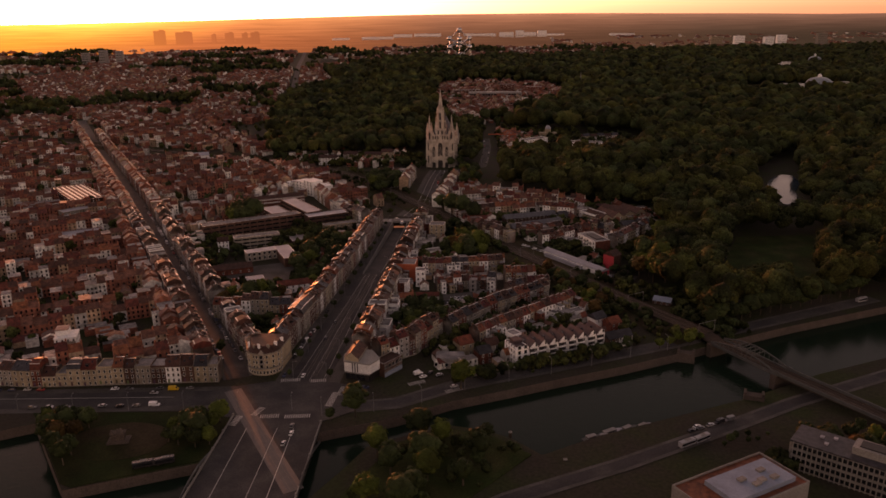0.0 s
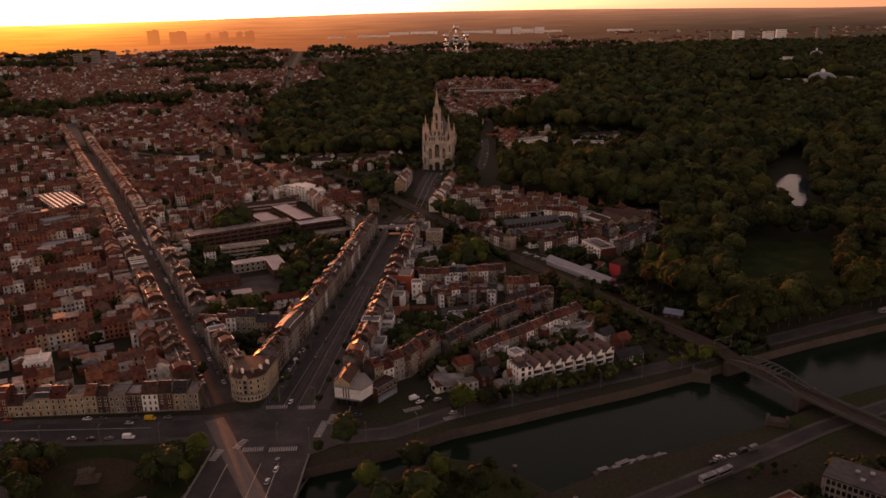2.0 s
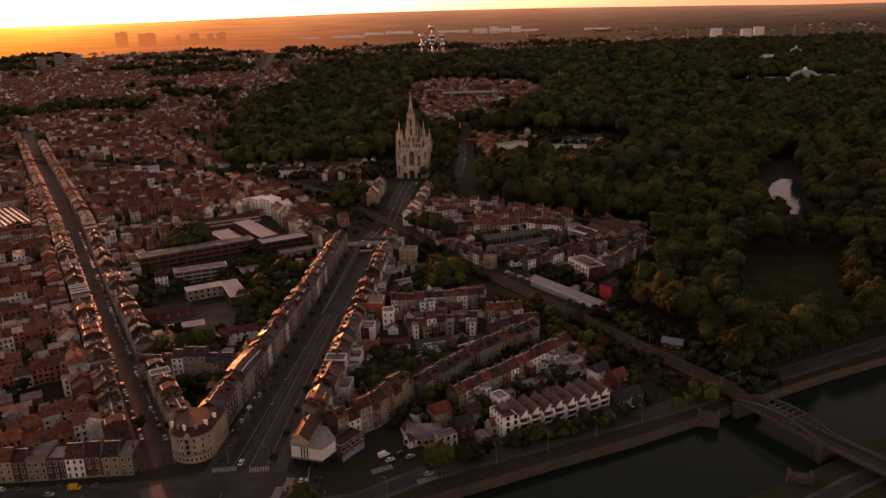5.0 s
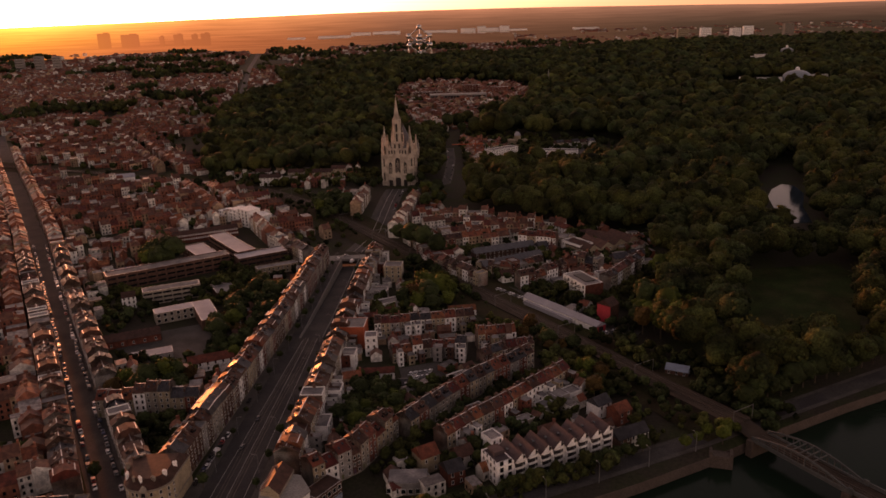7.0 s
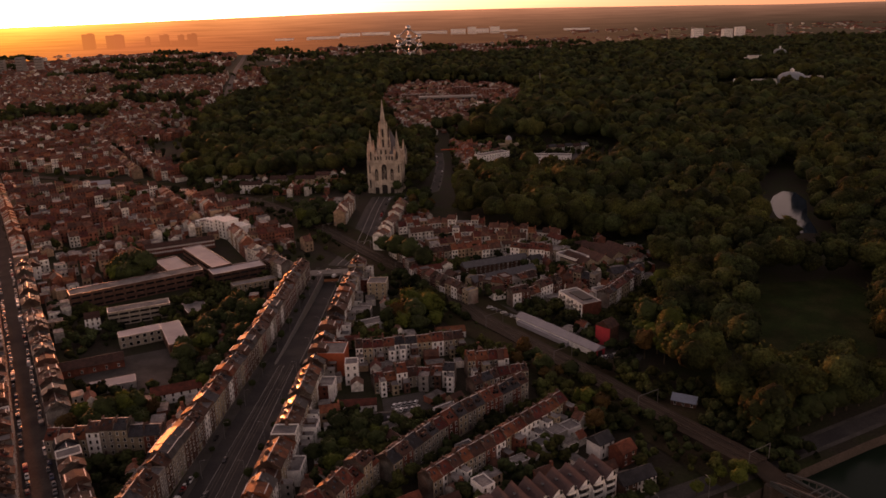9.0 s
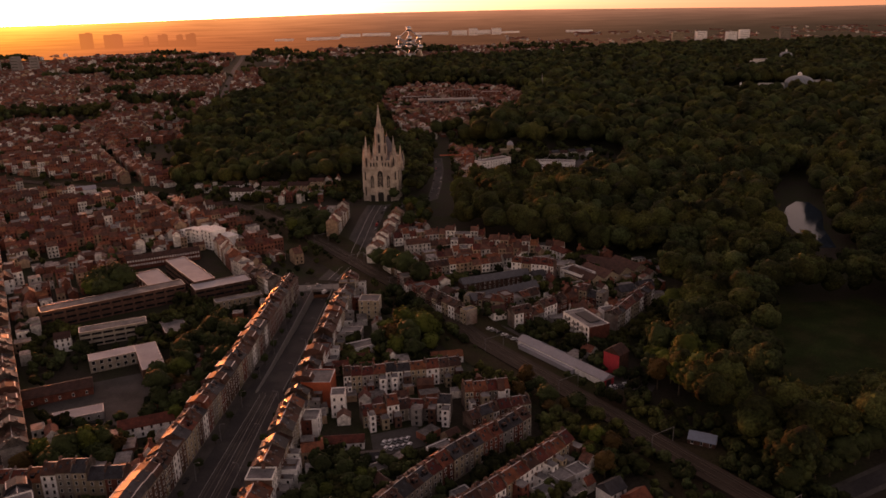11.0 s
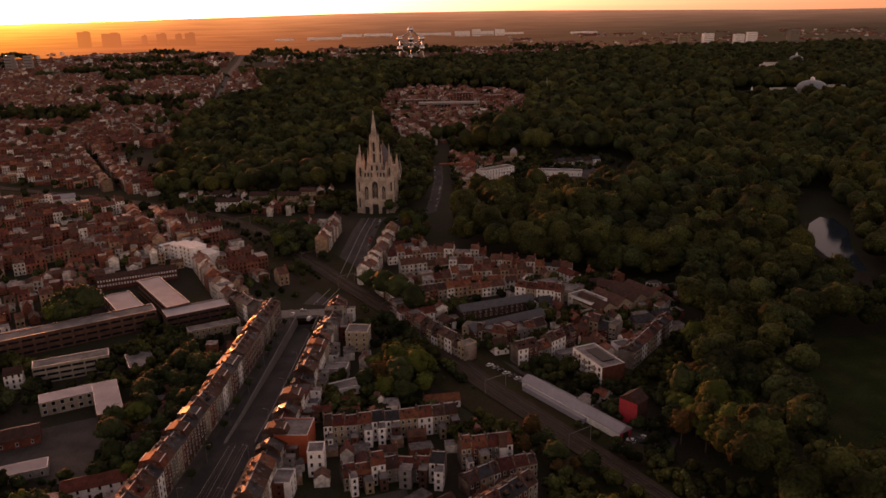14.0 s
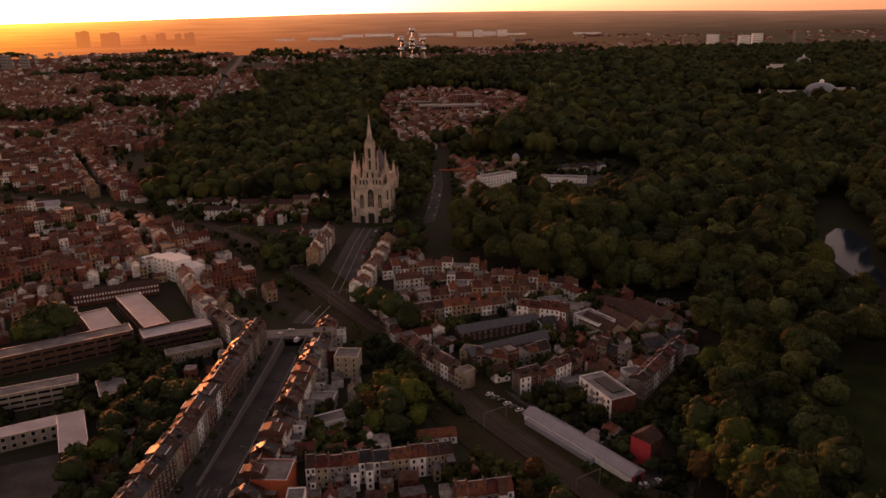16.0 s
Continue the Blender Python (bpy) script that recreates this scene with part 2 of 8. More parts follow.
    def mesh(self, name, mats, smooth=False):
        me = bpy.data.meshes.new(name)
        me.from_pydata(self.v, [], self.f)
        for k in mats:
            me.materials.append(k)
        if len(mats) > 1:
            me.polygons.foreach_set("material_index", self.m)
        if smooth:
            me.polygons.foreach_set("use_smooth", [True] * len(self.f))
        me.update()
        return me


def part(name, shape, mats, parent=None, label="", place=None, smooth=False):
    """Links a shape (or a finished mesh) as one mesh object under a thing or a part."""
    mats = mats if isinstance(mats, (list, tuple)) else [mats]
    data = shape.mesh(name, mats, smooth) if isinstance(shape, Shape) else shape
    ob = new(name, data)
    if parent is not None:
        ob.parent = parent
    if place is not None:
        ob.matrix_basis = place
    return tagged(ob, label)


def thing(name, x, y, z, rz, label, category, group="", kind=""):
    ob = new(name)
    ob.matrix_basis = pose(x, y, z, 0, 0, rz)
    return tagged(ob, label, category, group, kind)


def recolour(ob, m, slot=0):
    ob.material_slots[slot].link = "OBJECT"
    ob.material_slots[slot].material = m


def along(line, step):
    """Points and headings every step metres on a polyline."""
    out, left = [], 0.0
    for (x0, y0), (x1, y1) in zip(line, line[1:]):
        d = math.hypot(x1 - x0, y1 - y0)
        s = left
        while s < d:
            out.append((x0 + (x1 - x0) * s / d, y0 + (y1 - y0) * s / d, math.atan2(y1 - y0, x1 - x0)))
            s += step
        left = s - d
    return out


def offset(line, by):
    """The polyline moved to its left by so many metres."""
    out = []
    for i, (x, y) in enumerate(line):
        a, b = line[max(i - 1, 0)], line[min(i + 1, len(line) - 1)]
        d = math.hypot(b[0] - a[0], b[1] - a[1])
        out.append((x - (b[1] - a[1]) / d * by, y + (b[0] - a[0]) / d * by))
    return out


def inside(x, y, poly):
    hit, j = False, len(poly) - 1
    for i in range(len(poly)):
        if (poly[i][1] > y) != (poly[j][1] > y) and x < (poly[j][0] - poly[i][0]) * (y - poly[i][1]) / (poly[j][1] - poly[i][1]) + poly[i][0]:
            hit = not hit
        j = i
    return hit


def near_line(x, y, line, far):
    for (x0, y0), (x1, y1) in zip(line, line[1:]):
        dx, dy = x1 - x0, y1 - y0
        u = max(0, min(1, ((x - x0) * dx + (y - y0) * dy) / (dx * dx + dy * dy)))
        if (x - x0 - u * dx) ** 2 + (y - y0 - u * dy) ** 2 < far * far:
            return True
    return False


def step(a, b, v):
    u = max(0.0, min(1.0, (v - a) / (b - a)))
    return u * u * (3 - 2 * u)


def lerp_table(table, v):
    if v <= table[0][0]:
        return table[0][1]
    for (a, p), (b, q) in zip(table, table[1:]):
        if v <= b:
            return p + (q - p) * (v - a) / (b - a)
    return table[-1][1]


# ---- plan of the place ----
AVENUE = [(-75, -625), (-72, -585), (-63.5, -500), (-50, -390), (-38, -256)]
AVENUE_NORTH = [(-33, -236), (-21, -196), (-8, -73), (-2, -28)]
STREET = [(-112, -585), (-121, -563), (-158, -492), (-207, -396), (-290, -235), (-322, -172), (-420, 10), (-505, 165), (-590, 325), (-680, 495)]
BOULEVARD = [(-700, -640), (-400, -612), (-215, -609), (-110, -608), (-60, -612)]
QUAY_ROAD = [(-60, -622), (-22, -616), (6, -599), (69, -575), (140, -547), (300, -476)]
FAR_ROAD = [(-300, 560), (-338, 724), (-378, 1057), (-470, 1650), (-606, 2667)]
PARK_ROAD = [(6, -32), (36, -26), (54, -8), (62, 60), (69, 136), (72, 215)]
RAILWAY = [(224, -657), (207, -628), (186, -593), (163, -539), (116, -448), (65, -358), (34, -286), (4, -234), (-42, -155), (-95, -70), (-150, 0), (-260, 80), (-420, 170), (-700, 300)]
SOUTH_ROAD = [(-120, -790), (29, -697), (83, -672), (147, -638), (183, -618), (330, -550)]
BANK_N = [(-5000, -760), (-700, -680), (-260, -650), (-215, -639), (-201, -632), (-166, -682), (-161, -689), (-102, -667), (-58, -644), (-22, -631), (6, -615), (37, -603), (69, -590), (103, -577), (137, -562), (150, -556), (181, -541), (223, -522), (297, -492), (330, -480), (5000, -480)]
BANK_S = [(-5000, -1000), (-200, -780), (-75, -735), (-58, -700), (-44, -675), (-34, -655), (-21, -648), (3, -636), (22, -641), (35, -650), (47, -664), (76, -648), (120, -630), (163, -612), (209, -587), (260, -566), (330, -540), (5000, -540)]
WATER_Z = -5.0
FAR_RISE = [(0, 0), (200, 0), (900, 14), (1500, 28), (2000, 34), (2700, 56), (3300, 92), (4050, 152), (4300, 120), (5000, 90)]


def ground_z(x, y):
    z = 5.0 * step(-230, -40, y) * step(400, 100, abs(x)) + lerp_table(FAR_RISE, y)
    if y > 1200:
        z += step(1200, 3000, y) * step(3250, 3050, y) * (9 * noise.noise(Vector((x / 900, y / 700, 3.1)))) - 22 * step(3050, 3400, y)
    return z - 1.5 * (y < lerp_table(BANK_S, x) + 0.01)

# ---- large structure: ground, water, roads, railway ----
TRENCH = [(-410, 0.0), (-385, -0.9), (-350, -2.6), (-315, -4.4), (-290, -5.2), (-256, -5.4)]   # y and depth of the sunken carriageway
HOLE = (-66.0, -14.0, -410.0, -256.0)


def av_x(y):
    return lerp_table([(b, a) for a, b in AVENUE], y)


def build_ground():
    xs = sorted(set([-4700, -4000, -3300, -2600, -2100, -1700, -1400, -1100, -900, -700, -500, -400, -320, HOLE[0], HOLE[1]] + [a for a, _ in BANK_N[2:-1]] + [a for a, _ in BANK_S[1:-1]] + [-130, -80, 400, 480, 600, 750, 900, 1100, 1400, 1700, 2100, 2600, 3300, 4000, 4700]))
    ys_n = [-470, -440, HOLE[2], -350, -300, HOLE[3], -230, -190, -140, -90, -40, 20, 100, 200, 320, 450, 600, 800, 1000, 1200, 1400, 1600, 1800, 2000, 2250, 2500, 2750, 3000, 3300, 3600, 3850, 4050, 4300, 4700]
    cols = []
    for x in xs:
        bn, bs = lerp_table(BANK_N, x), lerp_table(BANK_S, x)
        col = [(x, -3000, -1.5), (x, -1600, -1.5), (x, -1000, -1.5), (x, bs - 30, -1.5), (x, bs, -1.5), (x, bs + 0.4, -9), (x, bn - 0.4, -9), (x, bn, 0.0)]
        col += [(x, y, ground_z(x, y)) for y in ys_n]
        cols.append(col)
    s = Shape()
    n = len(cols[0])
    verts = [p for c in cols for p in c]
    faces = []
    for i in range(len(cols) - 1):
        for j in range(n - 1):
            cy = (cols[i][j][1] + cols[i][j + 1][1]) / 2
            if HOLE[0] <= (xs[i] + xs[i + 1]) / 2 <= HOLE[1] and HOLE[2] <= cy <= HOLE[3]:
                continue
            faces.append((i * n + j, (i + 1) * n + j, (i + 1) * n + j + 1, i * n + j + 1))
    s.add(verts, faces)
    s.m = [1 if (f[0] % n) in (4, 6) else 0 for f in faces]
    g = part("ground", s, [GROUNDM, QUAY])
    tagged(g, "dark town ground of soil, yards and worn grass, cut by a canal", "ground", kind="structure")


def strip_shape(line, width, z, m=0, lift=None, s=None):
    """A flat band along a polyline; lift(x, y) gives the ground under it."""
    s = s or Shape()
    fine = []
    for (x0, y0), (x1, y1) in zip(line, line[1:]):
        k = max(1, int(math.hypot(x1 - x0, y1 - y0) / 25))
        fine += [(x0 + (x1 - x0) * i / k, y0 + (y1 - y0) * i / k) for i in range(k)]
    fine.append(line[-1])
    a, b = offset(fine, width / 2), offset(fine, -width / 2)
    h = lift or ground_z
    v = [p for (ax, ay), (bx, by) in zip(a, b) for p in ((ax, ay, h(ax, ay) + z), (bx, by, h(bx, by) + z))]
    s.add(v, [(2 * i + 1, 2 * i + 3, 2 * i + 2, 2 * i) for i in range(len(fine) - 1)], m)
    return s


def slab(name, line, width, z, mats, label, category):
    """A raised band with real edges."""
    s = strip_shape(line, width, z)
    n = len(s.v) // 2
    low = [(x, y, c - 0.35) for x, y, c in s.v]
    s.add(s.v + low, [], 0)
    base = 2 * n
    total = len(s.v)
    s.v = s.v[: 2 * n] + low
    s.f += [(2 * i, 2 * i + 2, base + 2 * i + 2, base + 2 * i) for i in range(n - 1)] + [(2 * i + 3, 2 * i + 1, base + 2 * i + 1, base + 2 * i + 3) for i in range(n - 1)]
    s.m = [0] * len(s.f)
    return tagged(part(name, s, mats), label, category, kind="structure")


def build_roads():
    for k, (nm, line, w) in enumerate((("avenue", AVENUE[:3] + [(-52.5, -410)], 36), ("avenue_north", AVENUE_NORTH, 22), ("side_street", STREET[:5], 16), ("side_street_north", STREET[4:], 14), ("boulevard", BOULEVARD, 26),
                        ("quay_road", QUAY_ROAD, 12), ("distant_road", FAR_ROAD, 13), ("park_road", PARK_ROAD, 11), ("south_quay_road", SOUTH_ROAD, 10))):
        tagged(part("pavement_" + nm, strip_shape(line, w, 0.14 + 0.012 * k), PAVING), "worn grey slab pavement along the street", "pavement", kind="structure")
        tagged(part("road_" + nm, strip_shape(line, w * (0.8 if "side" in nm else 0.62), 0.25 + 0.012 * k), ASPHALT), "dark worn asphalt carriageway", "road", kind="structure")
    # the wide crossing before the bridge
    s = Shape().prism([(-112, -628), (-58, -634), (-40, -622), (-38, -600), (-58, -592), (-92, -590), (-118, -598)], -0.2, 0.40)
    tagged(part("road_crossing", s, ASPHALT), "wide asphalt crossing at the end of the bridge", "road", kind="structure")
    # avenue beside and in the underpass
    s, t = Shape(), Shape()
    ys = [-410, -385, -350, -315, -290, -256]
    half = 6.6
    rows = []
    for y in ys:
        c, d = av_x(y), lerp_table(TRENCH, y)
        rows.append([(HOLE[0], y, 0.0), (c - 17, y, 0.16), (c - 13, y, 0.16), (c - half - 0.4, y, 0.16), (c - half, y, d), (c + half, y, d), (c + half + 0.4, y, 0.16), (c + 13, y, 0.16), (c + 17, y, 0.16), (HOLE[1], y, 0.0)])
    w = len(rows[0])
    v = [p for r in rows for p in r]
    band_m = [0, 1, 2, 3, 2, 3, 2, 1, 0]
    for i in range(len(rows) - 1):
        for j in range(w - 1):
            s.add([], [], 0)
            s.f.append((i * w + j, i * w + j + 1, (i + 1) * w + j + 1, (i + 1) * w + j))
            s.m.append(band_m[j])
    s.v = v
    ug = part("road_underpass", s, [GROUNDM, PAVING, ASPHALT, CONCRETE])
    tagged(ug, "avenue with a sunken carriageway between concrete retaining walls", "road", kind="structure")
    # parapets on the retaining walls, portal and deck
    p = Shape()
    for sgn in (-1, 1):
        for a, b in zip(ys, ys[1:]):
            p.beam((av_x(a) + sgn * (half + 0.6), a, 0.65), (av_x(b) + sgn * (half + 0.6), b, 0.65), 0.45, 1.0)
    tagged(part("underpass_parapet", p, CONCRETE), "pale concrete parapet walls of the underpass", "parapet", kind="structure")
    q = Shape().box(av_x(-250), -250, -0.6, 40, 13, 0.85).box(av_x(-256), -256.2, 0.2, 16, 0.5, 1.1)
    tagged(part("underpass_deck", q, CONCRETE), "concrete deck and parapet over the underpass mouth", "bridge deck", kind="structure")
    # Flat dark panel painted in for the shade under the deck.
    r = Shape().box(av_x(-256), -249, -5.6, 15, 0.4, 5.8)
    tagged(part("underpass_mouth", r, DARKVOID), "dark panel painted for the shade inside the underpass", "tunnel", kind="structure")


def build_water():
    s = Shape().prism([(-4700, -1200), (4700, -1200), (4700, -470), (-4700, -470)], WATER_Z - 3, WATER_Z)
    tagged(part("water", s, WATER), "still dark canal water with faint ripples", "water", kind="structure")
    s = Shape()
    v = [(354, -206), (370, -208), (390, -152), (402, -130), (417, -100), (424, -64), (414, -58), (394, -78), (376, -108), (362, -150)]
    z = ground_z(405, -112)
    s.prism(v, z - 1, z + 0.35)
    tagged(part("water_pond", s, PONDWATER), "still pond in the park reflecting the pale sky", "water", kind="structure")


def rail_z(x, y):
    return 1.2 + 2.2 * step(-480, -540, y) + ground_z(x, max(y, -470)) * 0.9


def build_railway():
    land = [p for p in RAILWAY[3:]]
    tagged(part("railway_verge", strip_shape(land, 46, 0.5), SCRUB), "rough dry scrub beside the railway", "verge", kind="structure")
    s = strip_shape(land, 13, 0.0, 0, rail_z)
    n = len(s.v) // 2
    s.v += [(x, y, -1) for x, y, _ in s.v]
    s.f += [(2 * i, 2 * i + 2, 2 * n + 2 * i + 2, 2 * n + 2 * i) for i in range(n - 1)] + [(2 * i + 3, 2 * i + 1, 2 * n + 2 * i + 1, 2 * n + 2 * i + 3) for i in range(n - 1)]
    s.m = [0] * len(s.f)
    tagged(part("railway_bed", s, BALLAST), "brown ballast bed of a double railway line", "railway", kind="structure")
    t, k = Shape(), Shape()
    for off in (-2.4, 2.4):
        for g in (-0.75, 0.75):
            line = offset(land, off + g)
            for a, b in zip(line, line[1:]):
                t.beam((*a, rail_z(*a) + 0.2), (*b, rail_z(*b) + 0.2), 0.16, 0.16)
        for x, y, h in along(offset(land, off), 2.4):
            if y < 60:
                k.box(x, y, rail_z(x, y) - 0.02, 0.4, 2.5, 0.14, 0, math.degrees(h))
    r = tagged(part("railway_track", t, RAILM), "worn steel rails of the railway", "railway track", kind="stuff")
    tagged(part("sleeper", k, BALLAST, r), "dark weathered sleepers", kind="stuff")


def build_park_ground():
    # park with its round place before the bridge
    s = Shape().prism([(-207, -622), (-198, -634), (-164, -684), (-158, -687), (-106, -667), (-104, -630), (-120, -623)], -0.2, 0.42)
    tagged(part("lawn_square", s, GRASS), "worn lawn of the small park beside the bridge", "lawn", kind="structure")
    s = Shape()
    s.prism([(-152 + 24 * math.cos(a), -650 + 17 * math.sin(a)) for a in [2 * math.pi * i / 28 for i in range(28)]], -0.2, 0.52)
    tagged(part("pavement_square", s, SCRUB), "round gravel place in the small park", "pavement", kind="structure")
    s = Shape().prism([(194, -458), (262, -466), (332, -350), (328, -318), (262, -322), (228, -390)], -0.2, 0.3)
    tagged(part("lawn_park", s, GRASS), "dark open lawn between the park trees", "lawn", kind="structure")
    s = Shape().prism([(-40, -690), (-20, -652), (3, -640), (24, -646), (42, -664), (20, -688), (-10, -720), (-50, -720)], -2.0, -1.1)
    tagged(part("lawn_spit", s, GRASS), "grassy spit of land beside the canal", "lawn", kind="structure")
    for nm, poly in (("school_yard", [(-176, -398), (-116, -374), (-104, -396), (-112, -440), (-166, -424)]), ("parking", [(112, -424), (128, -404), (150, -424), (136, -446)]), ("works_yard", [(4, -478), (28, -470), (24, -452), (2, -458)]), ("shed_yard", [(67, -341), (78, -332), (90, -346), (124, -392), (116, -400), (86, -366)])):
        tagged(part("pavement_" + nm, Shape().prism(poly, -0.2, 0.32), PAVING), "worn asphalt yard with patches", "yard", kind="structure")
    s = Shape().prism([(166, 92), (214, 84), (264, 150), (256, 196), (190, 190)], 4, 5.4)
    tagged(part("pavement_depot", s, ASPHALT), "dark asphalt yard of a depot", "yard", kind="structure")
    # bridge over the canal
    b = Shape()
    b.prism([(-104, -626), (-112, -800), (-62, -800), (-58, -634)], -1.2, 0.44, 0, None, True)
    tagged(part("road_bridge", b, ASPHALT), "broad road bridge deck over the canal", "bridge", kind="structure")
    for a0, a1 in (((-103.6, -628), (-111.6, -800)), ((-58.4, -636), (-62.4, -800))):
        g = Shape()
        g.beam((*a0, 0.9), (*a1, 0.9), 0.5, 1.0)
        for i in range(12):
            u = i / 11
            g.box(a0[0] + (a1[0] - a0[0]) * u, a0[1] + (a1[1] - a0[1]) * u, 0.4, 0.9, 0.9, 1.5)
        tagged(part("parapet", g, CONCRETE), "stone parapet of the road bridge", "parapet", kind="structure")
    # Added glossy strip, laid where the sun stripe falls to carry its glint.
    lane = [(-111, -600), (-105, -611), (-94, -632), (-81, -656), (-68, -680), (-61.5, -692)]
    tagged(part("road_tram_lane", strip_shape(lane, 9, 0.452, 0, lambda x, y: 0.0), SETTS), "glossy setts strip added to carry the sun stripe across the bridge", "road", kind="structure")
    for off in (-2.6, -1.15, 1.15, 2.6):
        g = Shape()
        ln = offset(lane, off)
        for p, q in zip(ln, ln[1:]):
            g.beam((*p, 0.47), (*q, 0.47), 0.14, 0.05)
        tagged(part("tram_rail", g, RAILM), "steel tram rail set in the glossy strip", "tram rail", "tram rails", "structure")
    # curved steel side arches of the bridge
    for sx, x0, x1 in ((-1, -104.5, -109.5), (1, -57.5, -60.5)):
        g = Shape()
        pts = []
        for i in range(15):
            u = i / 14
            pts.append((x0 + (x1 - x0) * u, -646 - 62 * u, -4 + 6.2 * math.sin(math.pi * u)))
        for p, q in zip(pts, pts[1:]):
            g.beam(p, q, 0.6, 0.9)
        for p in pts[1:-1]:
            g.beam((p[0], p[1], -1.0), p, 0.3, 0.3)
        tagged(part("bridge_arch", g, BRIDGEST), "curved steel side arch of the road bridge", "arch", kind="structure")


def build_markings():
    def zebra(x, y, rz, n, length=3.6):
        s = Shape()
        for i in range(n):
            s.box((i - n / 2) * 1.1, 0, 0, 0.55, length, 0.02)
        ob = part("zebra_crossing", s, PAINT, place=pose(x, y, 0.45, 0, 0, rz))
        tagged(ob, "worn white zebra crossing on dark asphalt", "road marking", "zebra crossings", "structure")

    zebra(-81.5, -589, 4, 10)
    zebra(-66, -590, 4, 8)
    zebra(-84.7, -628.5, 3, 9)
    zebra(-70.7, -628.8, 3, 12)
    zebra(-101, -632, 80, 9)
    zebra(-56, -611, 82, 14)
    zebra(-52, -602, 82, 9)
    zebra(-12, -594, 25, 9)
    zebra(8, -603, 25, 9)
    zebra(-92, -623, 70, 8)
    for a, b, w in (((-71, -640), (-74, -795), 0.35), ((-79, -640), (-84, -795), 0.3), ((-94, -640), (-100, -795), 0.35), ((-64, -590), (-48.5, -412), 0.2), ((-79, -590), (-57, -412), 0.2), ((-71.5, -590), (-54, -412), 0.16), ((-140, -607), (-400, -607), 0.3), ((-44.5, -590), (-44, -600), 0.4)):
        s = Shape().beam((*a, 0.47), (*b, 0.47), w, 0.03)
        tagged(part("lane_marking", s, PAINT), "long worn white lane line", "road marking", "lane lines", "structure")
    for off in (-3.2, 3.2):
        s = Shape()
        ln = offset(AVENUE_NORTH, off)
        for a, b in zip(ln, ln[1:]):
            s.beam((*a, ground_z(*a) + 0.42), (*b, ground_z(*b) + 0.42), 0.3, 0.06)
        tagged(part("lane_marking", s, PAINT), "long worn white lane line", "road marking", "lane lines", "structure")
    for off in (-3.4, -1.9, 1.9, 3.4):
        s = Shape()
        ln = offset(AVENUE[1:3] + [(-52.5, -410)], off)
        for a, b in zip(ln, ln[1:]):
            s.beam((*a, 0.36), (*b, 0.36), 0.18, 0.05)
        tagged(part("tram_rail", s, RAILM), "steel tram rail set in the avenue", "tram rail", "tram rails", "structure")


build_ground()
build_water()
build_roads()
build_railway()
build_park_ground()
build_markings()

# ---- houses ----
PARTY = material("party_wall_brick", (0.10, 0.062, 0.048), 0.9, 0.45, scale=0.2, fine=1.5, spec=0.2, second=(0.17, 0.155, 0.14), mix_scale=0.06)
def window_mesh(w=1.05, h=1.75):
    s = Shape()
    s.box(-w / 2, 0, 0, 0.14, 0.16, h, 0).box(w / 2, 0, 0, 0.14, 0.16, h, 0).box(0, 0, h - 0.12, w, 0.16, 0.14, 0).box(0, -0.05, -0.14, w + 0.3, 0.26, 0.14, 0)
    s.add([(-w / 2, -0.02, 0), (w / 2, -0.02, 0), (w / 2, -0.02, h), (-w / 2, -0.02, h)], [(0, 1, 2, 3)], 1)
    return s.mesh("window", [FRAME, GLASS])


WINDOW = window_mesh()
SHOPWIN = window_mesh(1.9, 2.2)
DORMER_S = Shape().box(0, 0, 0, 1.5, 2.2, 1.3, 0).box(0, -1.13, 0.2, 1.2, 0.06, 0.95, 2)
DORMER_S.gable(-1.1, 1.1, -0.75, 0.75, 1.3, 0.5, 0.1, 1)


